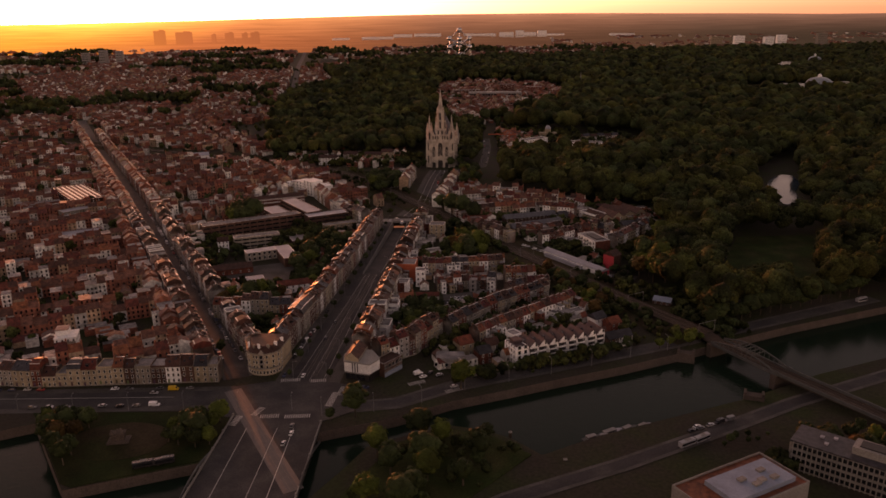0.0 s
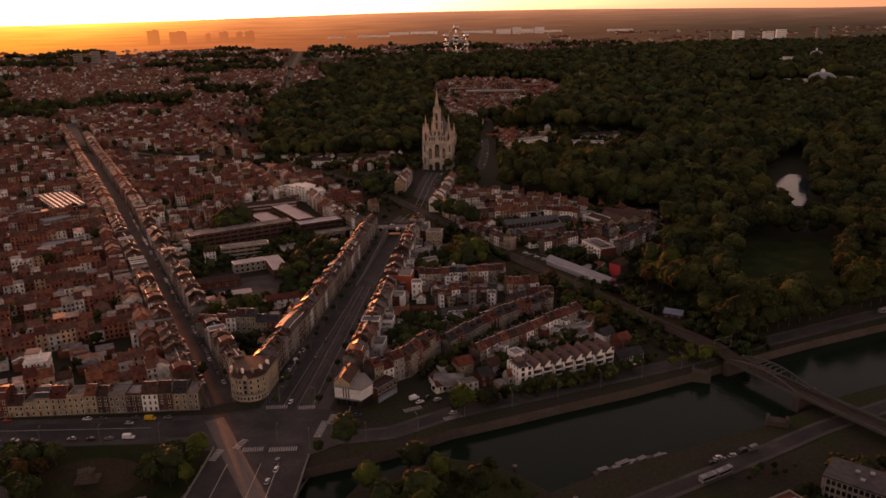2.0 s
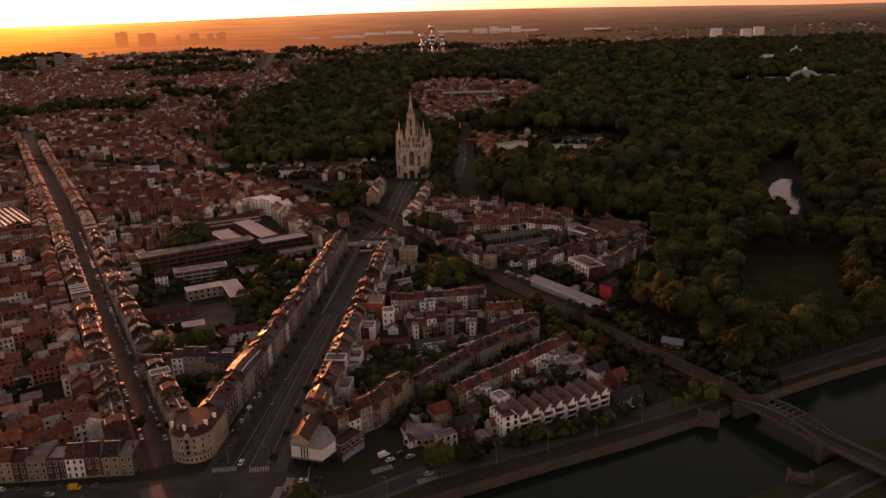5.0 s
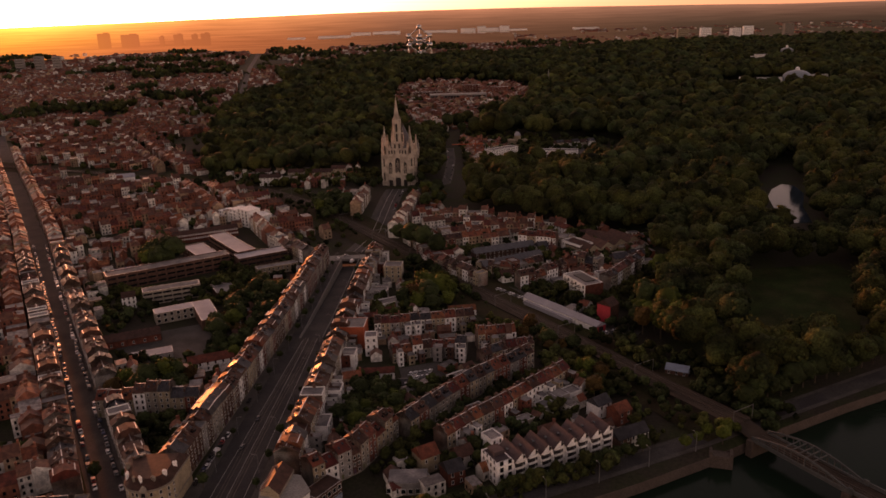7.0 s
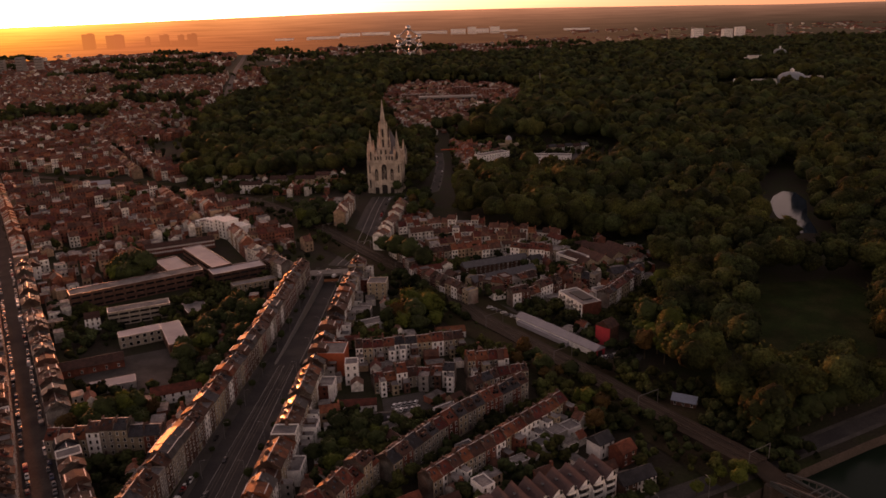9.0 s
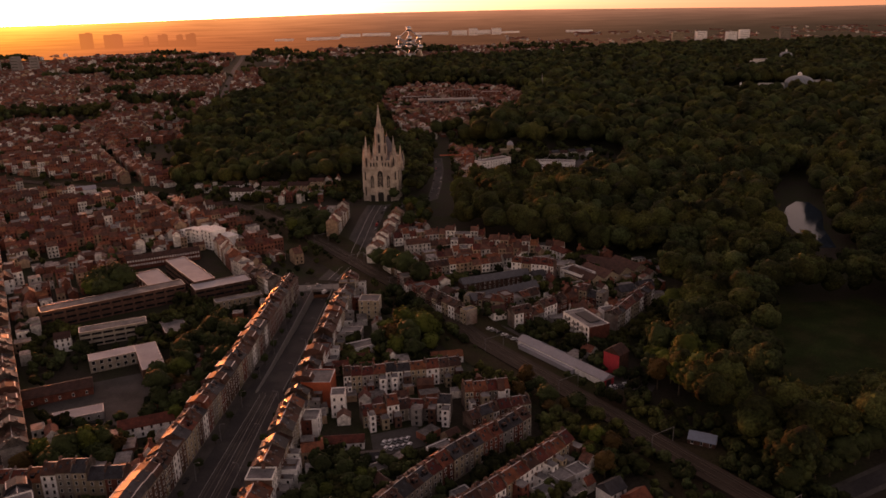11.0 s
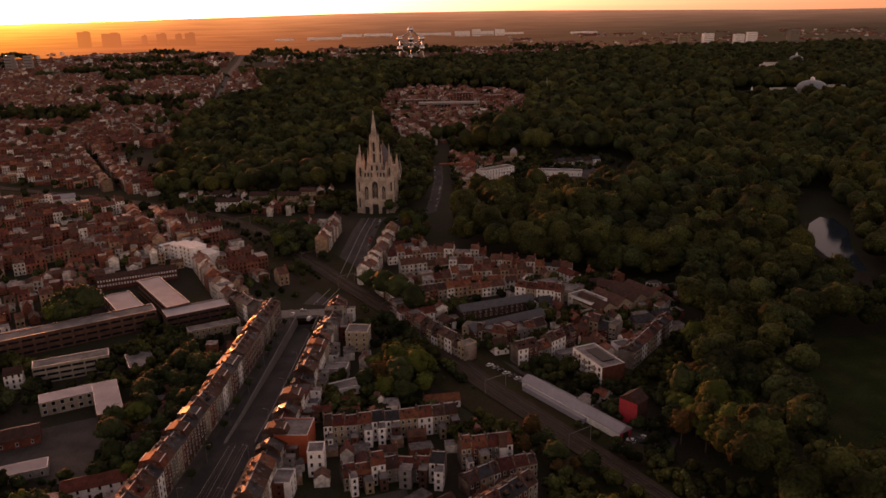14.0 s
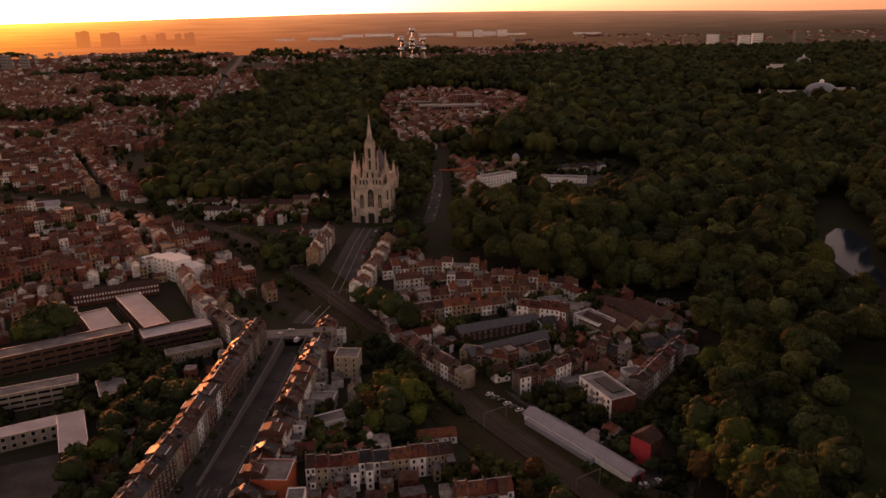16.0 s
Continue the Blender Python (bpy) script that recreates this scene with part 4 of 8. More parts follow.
def round_corner_building():
    t = thing("corner_building", -99, -566, 0.2, 0, "pale stone corner building with a curved front and brown roof", "building")
    # outline: curved front to the crossing, two long sides
    pts = []
    for i in range(17):
        a = math.pi + math.pi * i / 16
        pts.append((0.3 + 9.6 * math.cos(a), -8.0 + 8.6 * math.sin(a)))
    pts += [(12.0, 8), (-14.5, 8)]
    top = 13.2
    big = [(x * 1.035, y * 1.03) for x, y in pts]
    part("wall", Shape().prism(pts, -1, top), WALLS[1], t)
    part("cornice", Shape().prism(big, top - 0.7, top + 0.1), WALLS[2], t)
    part("string_course", Shape().prism(big, 3.9, 4.3), WALLS[2], t)
    r = Shape()
    k = len(pts)
    low, high = [(x * 1.02, y * 1.02, top + 0.1) for x, y in pts], [(x * 0.74, y * 0.74, top + 2.6) for x, y in pts]
    r.add(low + high, [(i, (i + 1) % k, k + (i + 1) % k, k + i) for i in range(k)] + [tuple(range(k, 2 * k))])
    part("roof", r, ROOFS[1], t)
    for i in range(16):
        a = math.pi + math.pi * (i + 0.5) / 16
        cx, cy = 0.3 + 9.6 * math.cos(a), -8.0 + 8.6 * math.sin(a)
        for st in range(4):
            if st == 0 or i % 2 or i in (6, 8):
                part("window" if st else "shop_window", WINDOW, None, t, place=pose(cx, cy, st * 3.1 + 0.9, 0, 0, math.degrees(a) + 90))
    # ornate middle bay
    bay = part("bay", Shape().box(0.3, -16.6, 4.2, 2.6, 1.2, 8.8).box(0.3, -16.6, 13.0, 3.0, 1.6, 0.4).cone(0.3, -16.4, 13.4, 1.5, 15.2, 0.2, 8), WALLS[2], t)
    for st in range(3):
        part("bay_window", Shape().box(0.3, -17.22, 4.9 + 2.8 * st, 1.5, 0.1, 1.8), GLASS, bay)
        part("bay_balcony", Shape().box(0.3, -17.5, 4.3 + 2.8 * st, 3.0, 0.7, 0.5), CONCRETE, bay)
    for i, (x, y, h) in enumerate(((-8, -9, 3.4), (-4.5, -12, 3.0), (-1.5, -13, 3.6), (3.5, -12.5, 3.2), (7.0, -9, 3.6), (-10, -2, 3.2), (9, -2, 3.0))):
        part("chimney", Shape().box(0, 0, 0, 0.9, 1.6, h).box(0, 0, h, 1.1, 1.8, 0.2).cone(0, -0.4, h + 0.2, 0.18, h + 0.8, 0.14, 6).cone(0, 0.4, h + 0.2, 0.18, h + 0.8, 0.14, 6), WALLS[(0, 2)[i % 2]], t, place=pose(x, y, top + 0.2, 0, 0, 20 * i))
    part("balcony", Shape().prism([(x * 1.1, y * 1.05) for x, y in pts[3:14]], 4.2, 4.5), CONCRETE, t)


def front_corner_building():
    t = thing("corner_building", 0, 0, 0.2, 0, "white corner building with dark shopfront beneath a blank gable", "building")
    poly = [(-53, -580), (-52.3, -587.5), (-38.0, -592.4), (-33, -585), (-38, -574), (-50, -570)]
    shrink = [(x + (0.5 if x < -45 else -0.4), y + 0.6) for x, y in poly]
    part("wall", Shape().prism(poly, 4.6, 10.4, 0, 1), [WALLS[0], FLATROOF], t)
    shop = part("shop_front", Shape().prism(shrink, -1, 4.6), DARKVOID, t)
    for i in range(5):
        u = (i + 0.5) / 5
        part("shop_pane", Shape().box(0, 0, 0, 2.2, 0.1, 2.6), GLASS, shop, place=pose(-51.9 + 14.2 * u, -587.05 - 4.9 * u, 0.5, 0, 0, -19))
    part("awning", Shape().prism([(x * 1.008 + 0.3, y - 0.7) for x, y in poly[1:3]] + [poly[2], poly[1]], 4.2, 4.5), CONCRETE, t)
    part("cornice", Shape().prism([(-53.3, -580), (-52.6, -587.9), (-37.9, -592.9), (-32.6, -585), (-37.8, -573.8), (-50.2, -569.8)], 10.2, 10.7), CONCRETE, t)
    # blank gable of the row behind, with its roof
    part("gable_wall", Shape().add([(-52.8, -580.4, 10.6), (-52.1, -586.6, 10.6), (-44.0, -589.4, 10.6), (-44.4, -588.6, 12.2), (-48.6, -587.2, 15.4), (-51.9, -586.0, 12.6), (-52.4, -580.4, 12.6)], [(1, 2, 3, 4, 5), (0, 1, 5, 6)]), WALLS[1], t)
    part("roof", Shape().add([(-52.5, -586.2, 12.5), (-48.6, -587.4, 15.5), (-44.2, -588.8, 12.1), (-49.8, -569.5, 12.5), (-45.4, -570.4, 15.5), (-40.8, -571.4, 12.1)], [(0, 1, 4, 3), (1, 2, 5, 4), (2, 0, 3, 5)]), ROOFS[1], t)
    part("side_wall", Shape().add([(-44.2, -588.8, 10.5), (-40.8, -571.4, 10.5), (-40.8, -571.4, 12.1), (-44.2, -588.8, 12.1)], [(0, 1, 2, 3)]), WALLS[2], t)
    for i in range(3):
        part("panel", Shape().box(1.4 * i, -0.48 * i, 0, 0.55, 0.2, 5.4), DARKVOID, t, "dark vertical strip", place=pose(-47.6, -589.2, 4.9, 0, 0, 0))
    part("chimney", Shape().box(-47, -576, 13.5, 0.9, 1.5, 3.4).box(-47, -576, 16.9, 1.1, 1.7, 0.2), BRICKCH, t)
    b = solid("shop_building", "low brown shop building with a painted band beside the corner", "building", -29, -578.5, 52, 15, 8, 7.6, WALLS[4], ROOFS[1], 2, 5, 0, SHOPWIN)
    part("painted_band", Shape().box(0, -4.1, 0, 14.6, 0.14, 2.6), BLUEROOF, b, "pale painted ground-floor band")


def railway_bridge():
    t = thing("railway_bridge", 0, 0, 0, 0, "grey-green steel railway bridge with curved girders over the canal", "bridge")
    a, b, c = Vector((165.5, -551.8, 3.4)), Vector((186.1, -593.2, 3.4)), Vector((232, -671, 3.4))
    d = (b - a).normalized()
    side = Vector((-d.y, d.x, 0))
    rise = 4.0
    for off in (-5.2, 5.2):
        n = 14
        pts = [a + (b - a) * (i / n) + side * off + Vector((0, 0, 1.0 + rise * math.sin(math.pi * i / n))) for i in range(n + 1)]
        ring = [p + side * (u * 0.35) + Vector((0, 0, w * 0.4)) for p in pts for u, w in ((-1, -1), (1, -1), (1, 1), (-1, 1))]
        top = Shape().add([tuple(p) for p in ring], [(4 * i + j, 4 * i + (j + 1) % 4, 4 * i + 4 + (j + 1) % 4, 4 * i + 4 + j) for i in range(n) for j in range(4)])
        part("arch_girder", top, BRIDGEST, t)
        for i in range(1, n):
            p = pts[i]
            part("hanger", Shape().beam((p.x, p.y, a.z + 0.2), p, 0.3, 0.45), BRIDGEST, t)
        part("side_girder", Shape().beam(a + side * off, b + side * off, 0.8, 1.6), BRIDGEST, t)
        part("plate_girder", Shape().beam(b + side * off + Vector((0, 0, 0.8)), c + side * off + Vector((0, 0, 0.3)), 0.6, 1.7), BRIDGEST, t)
        part("plate_girder", Shape().beam(b + side * off + Vector((0, 0, 0.8)), b + side * off + d * 2 + Vector((0, 0, 0.8)), 0.9, 3.0), BRIDGEST, t)
    for i in range(5, 10):
        p = a + (b - a) * (i / 14) + Vector((0, 0, 1.0 + rise * math.sin(math.pi * i / 14)))
        part("wind_brace", Shape().beam(p - side * 5.2, p + side * 5.2, 0.4, 0.5), BRIDGEST, t)
    dk = Shape().beam(Vector((162.4, -537.6, 2.7)), a - Vector((0, 0, 0.6)), 10.6, 0.8).beam(a - Vector((0, 0, 0.5)), b - Vector((0, 0, 0.5)), 10.6, 0.8).beam(b - Vector((0, 0, 0.5)), c - Vector((0, 0, 0.5)), 10.6, 0.8)
    part("deck", dk, BALLAST, t)
    for p in (a, b):
        part("pier", Shape().box(p.x, p.y, -9, 13.5, 3.4, 12.0, 0, math.degrees(math.atan2(side.y, side.x))), QUAY, t)
    for off in (-2.4, 2.4):
        for g in (-0.75, 0.75):
            part("rail", Shape().beam(a + side * (off + g), c + side * (off + g), 0.16, 0.2), RAILM, t)
    # remains of an older bridge
    for x, y in ((144.4, -560.4), (163.5, -613.4)):
        o = thing("old_abutment", x, y, 0, -20, "weathered concrete abutment of a vanished older bridge", "abutment", "old abutments")
        part("block", Shape().box(0, 0, -9, 10, 5, 9.9), QUAY, o)
        part("post", Shape().box(-4.3, 0, 0.9, 1.2, 4.6, 1.6), QUAY, o)
        part("post", Shape().box(4.3, 0, 0.9, 1.2, 4.6, 1.6), QUAY, o)


def school():
    G = "school buildings"
    x, y, rz, L = rect((-212, -308), (-132, -264), 13)
    solid("school_wing", "long brown-brick school wing with ribbon windows and a flat grey roof", "building", x, y, rz, L, 13, 11.5, WALLS[4], FLATROOF, 3, 13, 3, BAND, None, G)
    CLEAR.append([(-225, -320), (-120, -262), (-128, -240), (-232, -296)])
    x, y, rz, L = rect((-176, -340), (-140, -326), 10)
    solid("school_wing", "three-storey school block with pale bands and ribbon windows", "building", x, y, rz, L, 10, 9.5, WALLS[2], FLATROOF, 3, 6, 2, BAND, None, G)
    x, y, rz, L = rect((-157, -376), (-134.5, -365.5), 10)
    solid("school_wing", "low school wing with a pale metal roof beside its yard", "building", x, y, rz, L, 10, 7.5, WALLS[2], METALROOF, 2, 6, 0, SHOPWIN, None, G, parapet=0.15)
    solid("school_wing", "low end wing with a broad pale metal roof", "building", -125.5, -371.2, -66, 37, 12, 7.4, WALLS[4], METALROOF, 0, 0, 0, WINDOW, None, G, parapet=0.15)
    x, y, rz, L = rect((-130, -252), (-161, -196), 17)
    solid("school_wing", "school wing with a pale flat roof and rooflights", "building", -138, -229, -57, 66, 15, 11.5, WALLS[4], METALROOF, 3, 10, 4, BAND, None, G)
    x, y, rz, L = rect((-122, -276), (-87, -258), 17)
    solid("school_wing", "school wing with a pale flat roof and brick walls", "building", x, y, rz, L, 15, 10.5, WALLS[4], METALROOF, 3, 6, 3, BAND, None, G)
    x, y, rz, L = rect((-106, -289), (-77, -276), 8)
    solid("school_wing", "low cream school wing with a row of windows", "building", x, y, rz, L, 8, 6.0, WALLS[1], FLATROOF, 2, 9, 2, WINDOW, None, G)
    x, y, rz, L = rect((-196, -193), (-144, -172), 10)
    c = solid("school_wing", "long hall with white pilasters along its wall", "building", x, y, rz, L, 10, 8, WALLS[3], ROOFS[1], 0, 0, 0, WINDOW, None, G, gable=2.5)
    for i in range(28):
        for z in (2.6, 6.0):
            part("white_window", Shape().box(-L / 2 + 1.2 + i * (L - 2.4) / 27, -5.1, z, 0.95, 0.2, 1.5), WALLS[0], c)
    x, y, rz, L = rect((-182, -416), (-146, -402), 13)
    solid("brick_hall", "long red-brick hall with a low tiled roof", "hall", x, y, rz, L, 13, 5, WALLS[3], ROOFS[1], 1, 6, 0, WINDOW, None, "", gable=2.5)
    x, y, rz, L = rect((-153, -437), (-131, -429), 9)
    solid("garage", "low building with a pale grey flat roof", "building", x, y, rz, L, 9, 4.2, WALLS[5], METALROOF, 1, 5, 0, WINDOW, parapet=0.15)
    solid("school_wing", "low school wing with grey rooflights", "building", -160, -240, -57, 44, 17, 8.5, WALLS[4], METALROOF, 2, 6, 3, WINDOW, None, G)
    solid("school_shed", "small shed with a grey roof in the school yard", "shed", -125, -322, -64, 20, 14, 4.5, WALLS[4], FLATROOF)
    x, y, rz, L = rect((-116, -452), (-92, -444), 10)
    solid("workshop", "white workshop with an orange tile roof behind the avenue", "workshop", x, y, rz, L, 10, 6, WALLS[0], ROOFS[0], 2, 6, 0, WINDOW, gable=2.6)
    solid("villa", "white house among school gardens", "house", -186, -340, 20, 9, 9, 9, WALLS[0], ROOFS[1], 3, 3, 2, WINDOW, gable=2.6)
    solid("school_gable_house", "pale gabled house with a grey roof", "house", -208, -286, 30, 14, 10, 8, WALLS[0], METALROOF, 2, 4, 0, WINDOW, gable=3.5)
    # white stepped flats beyond the school
    t = thing("apartment_building", -146, -134, ground_z(-146, -134), -45, "white stepped apartment building with terraces", "apartment building")
    for i, (dx, h, w) in enumerate(((-24, 9, 16), (-8, 12.5, 17), (9, 15.5, 17), (25, 12, 15))):
        s = Shape().box(dx, (i % 2) * 2, -1, w, 14, h + 1).box(dx, (i % 2) * 2, h - 0.2, w + 0.6, 14.6, 0.6)
        b = part("block", s, WALLS[0], t)
        for st in range(int(h // 3)):
            for k in range(3):
                part("window", SHOPWIN, None, b, place=pose(dx - w / 2 + w / 3 * (k + 0.5), (i % 2) * 2 - 7.05, st * 3 + 0.6))
            part("balcony", Shape().box(dx, (i % 2) * 2 - 7.7, st * 3 + 0.1, w * 0.8, 1.4, 0.9), WALLS[0], b)
    CLEAR.append([(-185, -110), (-150, -95), (-108, -150), (-130, -175)])
    CLEAR.append([(-262, -262), (-90, -215), (-60, -262), (-90, -560), (-115, -575)])
    CLEAR.append([(-205, -215), (-150, -185), (-130, -165), (-150, -150), (-205, -180)])


def middle_things():
    solid("orange_building", "flat-roofed building with an orange-red blank side wall", "building", -25, -421, -6, 15, 15, 13.5, ORANGEWALL, FLATROOF, 0, 0, 0)
    solid("yard_building", "low yard building with a red tile roof", "building", -10.5, -466.5, 1, 20, 7, 4, WALLS[0], ROOFS[0], 1, 6, 0, WINDOW, gable=1.8)
    solid("yard_building", "white back building behind the avenue houses", "building", -26, -452, 84, 10, 8, 9, WALLS[0], FLATROOF, 3, 2, 2)
    solid("yard_building", "white back building behind the avenue houses", "building", -31, -492, 84, 9, 8, 8, WALLS[0], FLATROOF, 2, 2, 2)
    solid("yard_building", "white back building behind the avenue houses", "building", -34, -524, 84, 12, 7, 7, WALLS[0], FLATROOF, 2, 3, 2)
    solid("tall_back_house", "slim white house towering over the back yards", "house", -14, -436, 0, 7, 8, 12, WALLS[0], FLATROOF, 3, 2, 1)
    shed = solid("yard_shed", "low shed with two pale rooflights in a dark roof", "shed", 2, -481, 2, 15, 8, 3.6, WALLS[5], ROOFS[2], 1, 3, 0, WINDOW, gable=1.4)
    for dx in (-3, 3.5):
        part("rooflight", Shape().box(dx, -2.4, 4.15, 1.3, 2.8, 0.18), METALROOF, shed, "pale rooflight")
    SOLIDS.append((14, -467.5, 11))
    # curved workshop on the quay
    t = thing("workshop", 6, -571, 0.2, -4, "low workshop with a curved concrete front and flat roof", "workshop")
    pts = [(-8 + 16 * i / 10, -3.5 - 2.2 * math.sin(math.pi * i / 10)) for i in range(11)] + [(8, 5), (-8, 5)]
    part("wall", Shape().prism(pts, -1, 5.6), WALLS[5], t)
    part("roof", Shape().prism([(x * 0.96, y * 0.94) for x, y in pts], 5.5, 5.8), FLATROOF, t)
    for i in range(6):
        part("window", SHOPWIN, None, t, place=pose(-7.5 + 3 * i, -6.9 + 0.1 * (i - 2.5) ** 2, 1.6))
    solid("gabled_house", "brick house with a bright orange tile roof", "house", 14, -557, 28, 9, 9, 8.5, WALLS[1], ROOFS[0], 2, 2, 2, WINDOW, gable=3.4)
    solid("gabled_house", "brick house with a dark roof near the quay", "house", 25, -567, 22, 8, 9, 7, WALLS[3], ROOFS[2], 2, 2, 2, WINDOW, gable=3)
    solid("gabled_house", "grey house with a dark roof near the quay", "house", 30, -556, 25, 8, 8, 7, WALLS[5], ROOFS[1], 2, 2, 2, WINDOW, gable=3)
    solid("tower_house", "tall slim white house at the end of the row", "house", 44, -549, 30, 6.5, 8, 9.8, WALLS[0], FLATROOF, 3, 2, 1)
    solid("gabled_house", "white-gabled house with a dark roof by the railway", "house", 100, -519, 32, 9, 8, 7.5, WALLS[0], ROOFS[2], 2, 2, 2, WINDOW, gable=3)
    solid("gabled_house", "orange-brick house with a red roof by the railway", "house", 108, -526, 32, 9, 8, 7, WALLS[3], ROOFS[0], 2, 2, 2, WINDOW, gable=3)
    solid("gabled_house", "white house with a slate roof at the end of the quay", "house", 110, -545, 22, 10, 8, 6.5, WALLS[0], ROOFS[2], 2, 4, 2, WINDOW, gable=3)
    solid("gabled_house", "brick house with a dark roof beside the flats", "house", 102, -548, 22, 7, 9, 6.5, WALLS[4], ROOFS[2], 2, 2, 0, WINDOW, gable=3)
    for i, (x, y, w, d, h) in enumerate(((74, -515, 9, 7, 5), (82, -508, 8, 8, 6.5), (90, -502, 8, 7, 5), (62, -528, 8, 6, 5), (70, -496, 9, 6, 4.5), (40, -512, 8, 5, 4), (20, -500, 10, 6, 4), (34, -478, 12, 6, 4.5), (5, -492, 9, 6, 4), (55, -478, 9, 6, 4))):
        solid("yard_annex", "small rear annex with a flat grey roof", "annex", x, y, 32, w, d, h, WALLS[(0, 5, 0, 2, 3)[i % 5]], FLATROOF, 1, 2, 0, WINDOW, None, "yard annexes")
    # flat-roofed places north of the upper row
    solid("nursery", "low flat-roofed building with a white roof edge", "building", -2, -362, 24, 25, 9, 4.6, WALLS[0], FLATROOF, 1, 6, 2, WINDOW)
    solid("nursery", "low flat-roofed building with a white roof edge", "building", -12, -346, -8, 12, 8, 6.5, WALLS[5], FLATROOF, 2, 3, 2, WINDOW)
    solid("portal_house", "pale flat-roofed house by the railway", "house", -2, -308, -8, 13, 12, 12, WALLS[1], FLATROOF, 4, 3, 3)
    solid("garden_building", "low white building with a red tile roof among trees", "building", 43, -381.5, 6, 18, 8, 4.2, WALLS[0], ROOFS[0], 1, 5, 1, WINDOW, gable=2.2)
    solid("spire_chapel_house", "narrow white gable house with a pointed end wall", "house", 66.5, -436, 0, 3, 8.5, 11, WALLS[0], ROOFS[1], 0, 0, 0, WINDOW, gable=4)


def beyond_railway():
    solid("garden_house", "small house with a pale grey roof by the railway", "house", 153, -480, -30, 12, 8, 3.2, WALLS[4], BLUEROOF, 1, 3, 1, WINDOW, gable=2)
    # long shed
    ux, uy = 37, -58
    L = math.hypot(ux, uy)
    rz = math.degrees(math.atan2(uy, ux))
    t = thing("long_shed", 107.5, -393, ground_z(106, -394), rz, "long low shed with pale metal roof and red end", "shed")
    t.scale = (1.08, 0.92, 1.0)
    s = Shape().box(0, 0, -1, 62, 8.4, 5.6)
    part("wall", s, WALLS[0], t)
    part("roof", Shape().gable(-31.5, 31.5, -4.2, 4.2, 4.6, 1.9, 0.5), METALROOF, t)
    part("end_gable", Shape().add([(a, b, c) for a in (31.05, 31.3) for b, c in ((-4.2, -1), (4.2, -1), (4.2, 4.6), (0, 6.5), (-4.2, 4.6))], [(5, 6, 7, 8, 9), (0, 5, 9, 4), (1, 2, 7, 6), (2, 3, 8, 7), (3, 4, 9, 8)]), REDPAINT, t, "red painted end gable")
    part("door", Shape().box(31.36, 0, 0, 0.1, 4, 3.6), DARKVOID, t)
    part("lean_to", Shape().box(-8, -5.6, -1, 40, 2.8, 4.0), METALROOF, t)
    part("lean_to", Shape().box(-16, 5.8, -1, 24, 3.2, 4.2), METALROOF, t)
    h = solid("red_walled_house", "house with a crimson painted side wall and tile roof", "house", 134, -405, 40, 9, 10, 12.5, WALLS[4], ROOFS[1], 0, 0, 0, WINDOW, gable=3.4)
    part("painted_wall", Shape().add([(-4.62, -5, -1), (-4.62, 5, -1), (-4.62, 5, 12.5), (-4.62, 0, 15.7), (-4.62, -5, 12.5), (-4.5, -5, -1), (-4.5, 5, -1), (-4.5, 5, 12.5), (-4.5, 0, 15.7), (-4.5, -5, 12.5)], [(4, 3, 2, 1, 0), (0, 5, 9, 4), (1, 2, 7, 6), (2, 3, 8, 7), (3, 4, 9, 8)]), REDPAINT, h, "crimson painted side wall")
    t = solid("new_flats", "new white apartment block with balconies and a brick side", "apartment building", 128.5, -358.5, -70, 28, 14, 12.5, WALLS[0], FLATROOF, 4, 0, 0)
    for st in range(4):
        for i in range(6):
            part("window", SHOPWIN if i % 2 else WINDOW, None, t, place=pose(-11.5 + 4.6 * i, -7.04, st * 3.1 + 0.5))
        for i in range(3):
            part("balcony", Shape().box(-9 + 8 * i, -7.7, st * 3.1 + 0.15, 3.4, 1.4, 1.1), CONCRETE, t)
    part("brick_side", Shape().box(14.1, 0, -1, 0.25, 14, 14.0), WALLS[3], t, "red-brick side wall")
    part("roof_room", Shape().box(0, 1, 12.4, 16, 7, 0.9), DARKVOID, t)
    # row of saw-toothed gables
    x, y, rz, L = rect((149, -284), (199, -257), 26)
    t = thing("gabled_hall", x, y, ground_z(x, y), rz, "cream hall with four saw-toothed gables and brown roofs", "hall")
    n = 4
    w = L / n
    for k in range(n):
        x0 = -L / 2 + k * w
        pts = [(x0, -1), (x0 + w, -1), (x0 + w, 7), (x0 + w / 2, 11.5), (x0, 7)]
        part("gable_wall", Shape().add([(a, -13, b) for a, b in pts] + [(a, 13, b) for a, b in pts], [(0, 1, 2, 3, 4), (9, 8, 7, 6, 5), (1, 6, 7, 2), (0, 4, 9, 5)]), WALLS[1], t)
        part("gable_roof", Shape().add([(x0, -13.4, 7.15), (x0 + w / 2, -13.4, 11.7), (x0 + w, -13.4, 7.15), (x0, 13.4, 7.15), (x0 + w / 2, 13.4, 11.7), (x0 + w, 13.4, 7.15)], [(0, 1, 4, 3), (1, 2, 5, 4)]), ROOFS[1], t)
        for i in range(3):
            part("window", WINDOW, None, t, place=pose(x0 + w * (0.25 + 0.25 * i), -13.03, 2.2))
            part("window", WINDOW, None, t, place=pose(x0 + w * (0.25 + 0.25 * i), -13.03, 5.2))
    for p, q in (((62, -274), (112, -258)), ((66, -306), (114, -284))):
        x, y, rz, L = rect(p, q, 9)
        solid("long_house", "long terrace with a dark slate roof and dormers", "building", x, y, rz, L, 9, 6.6, WALLS[4], STONEROOF, 2, 14, 2, WINDOW, None, "slate-roofed terraces", gable=3.2)
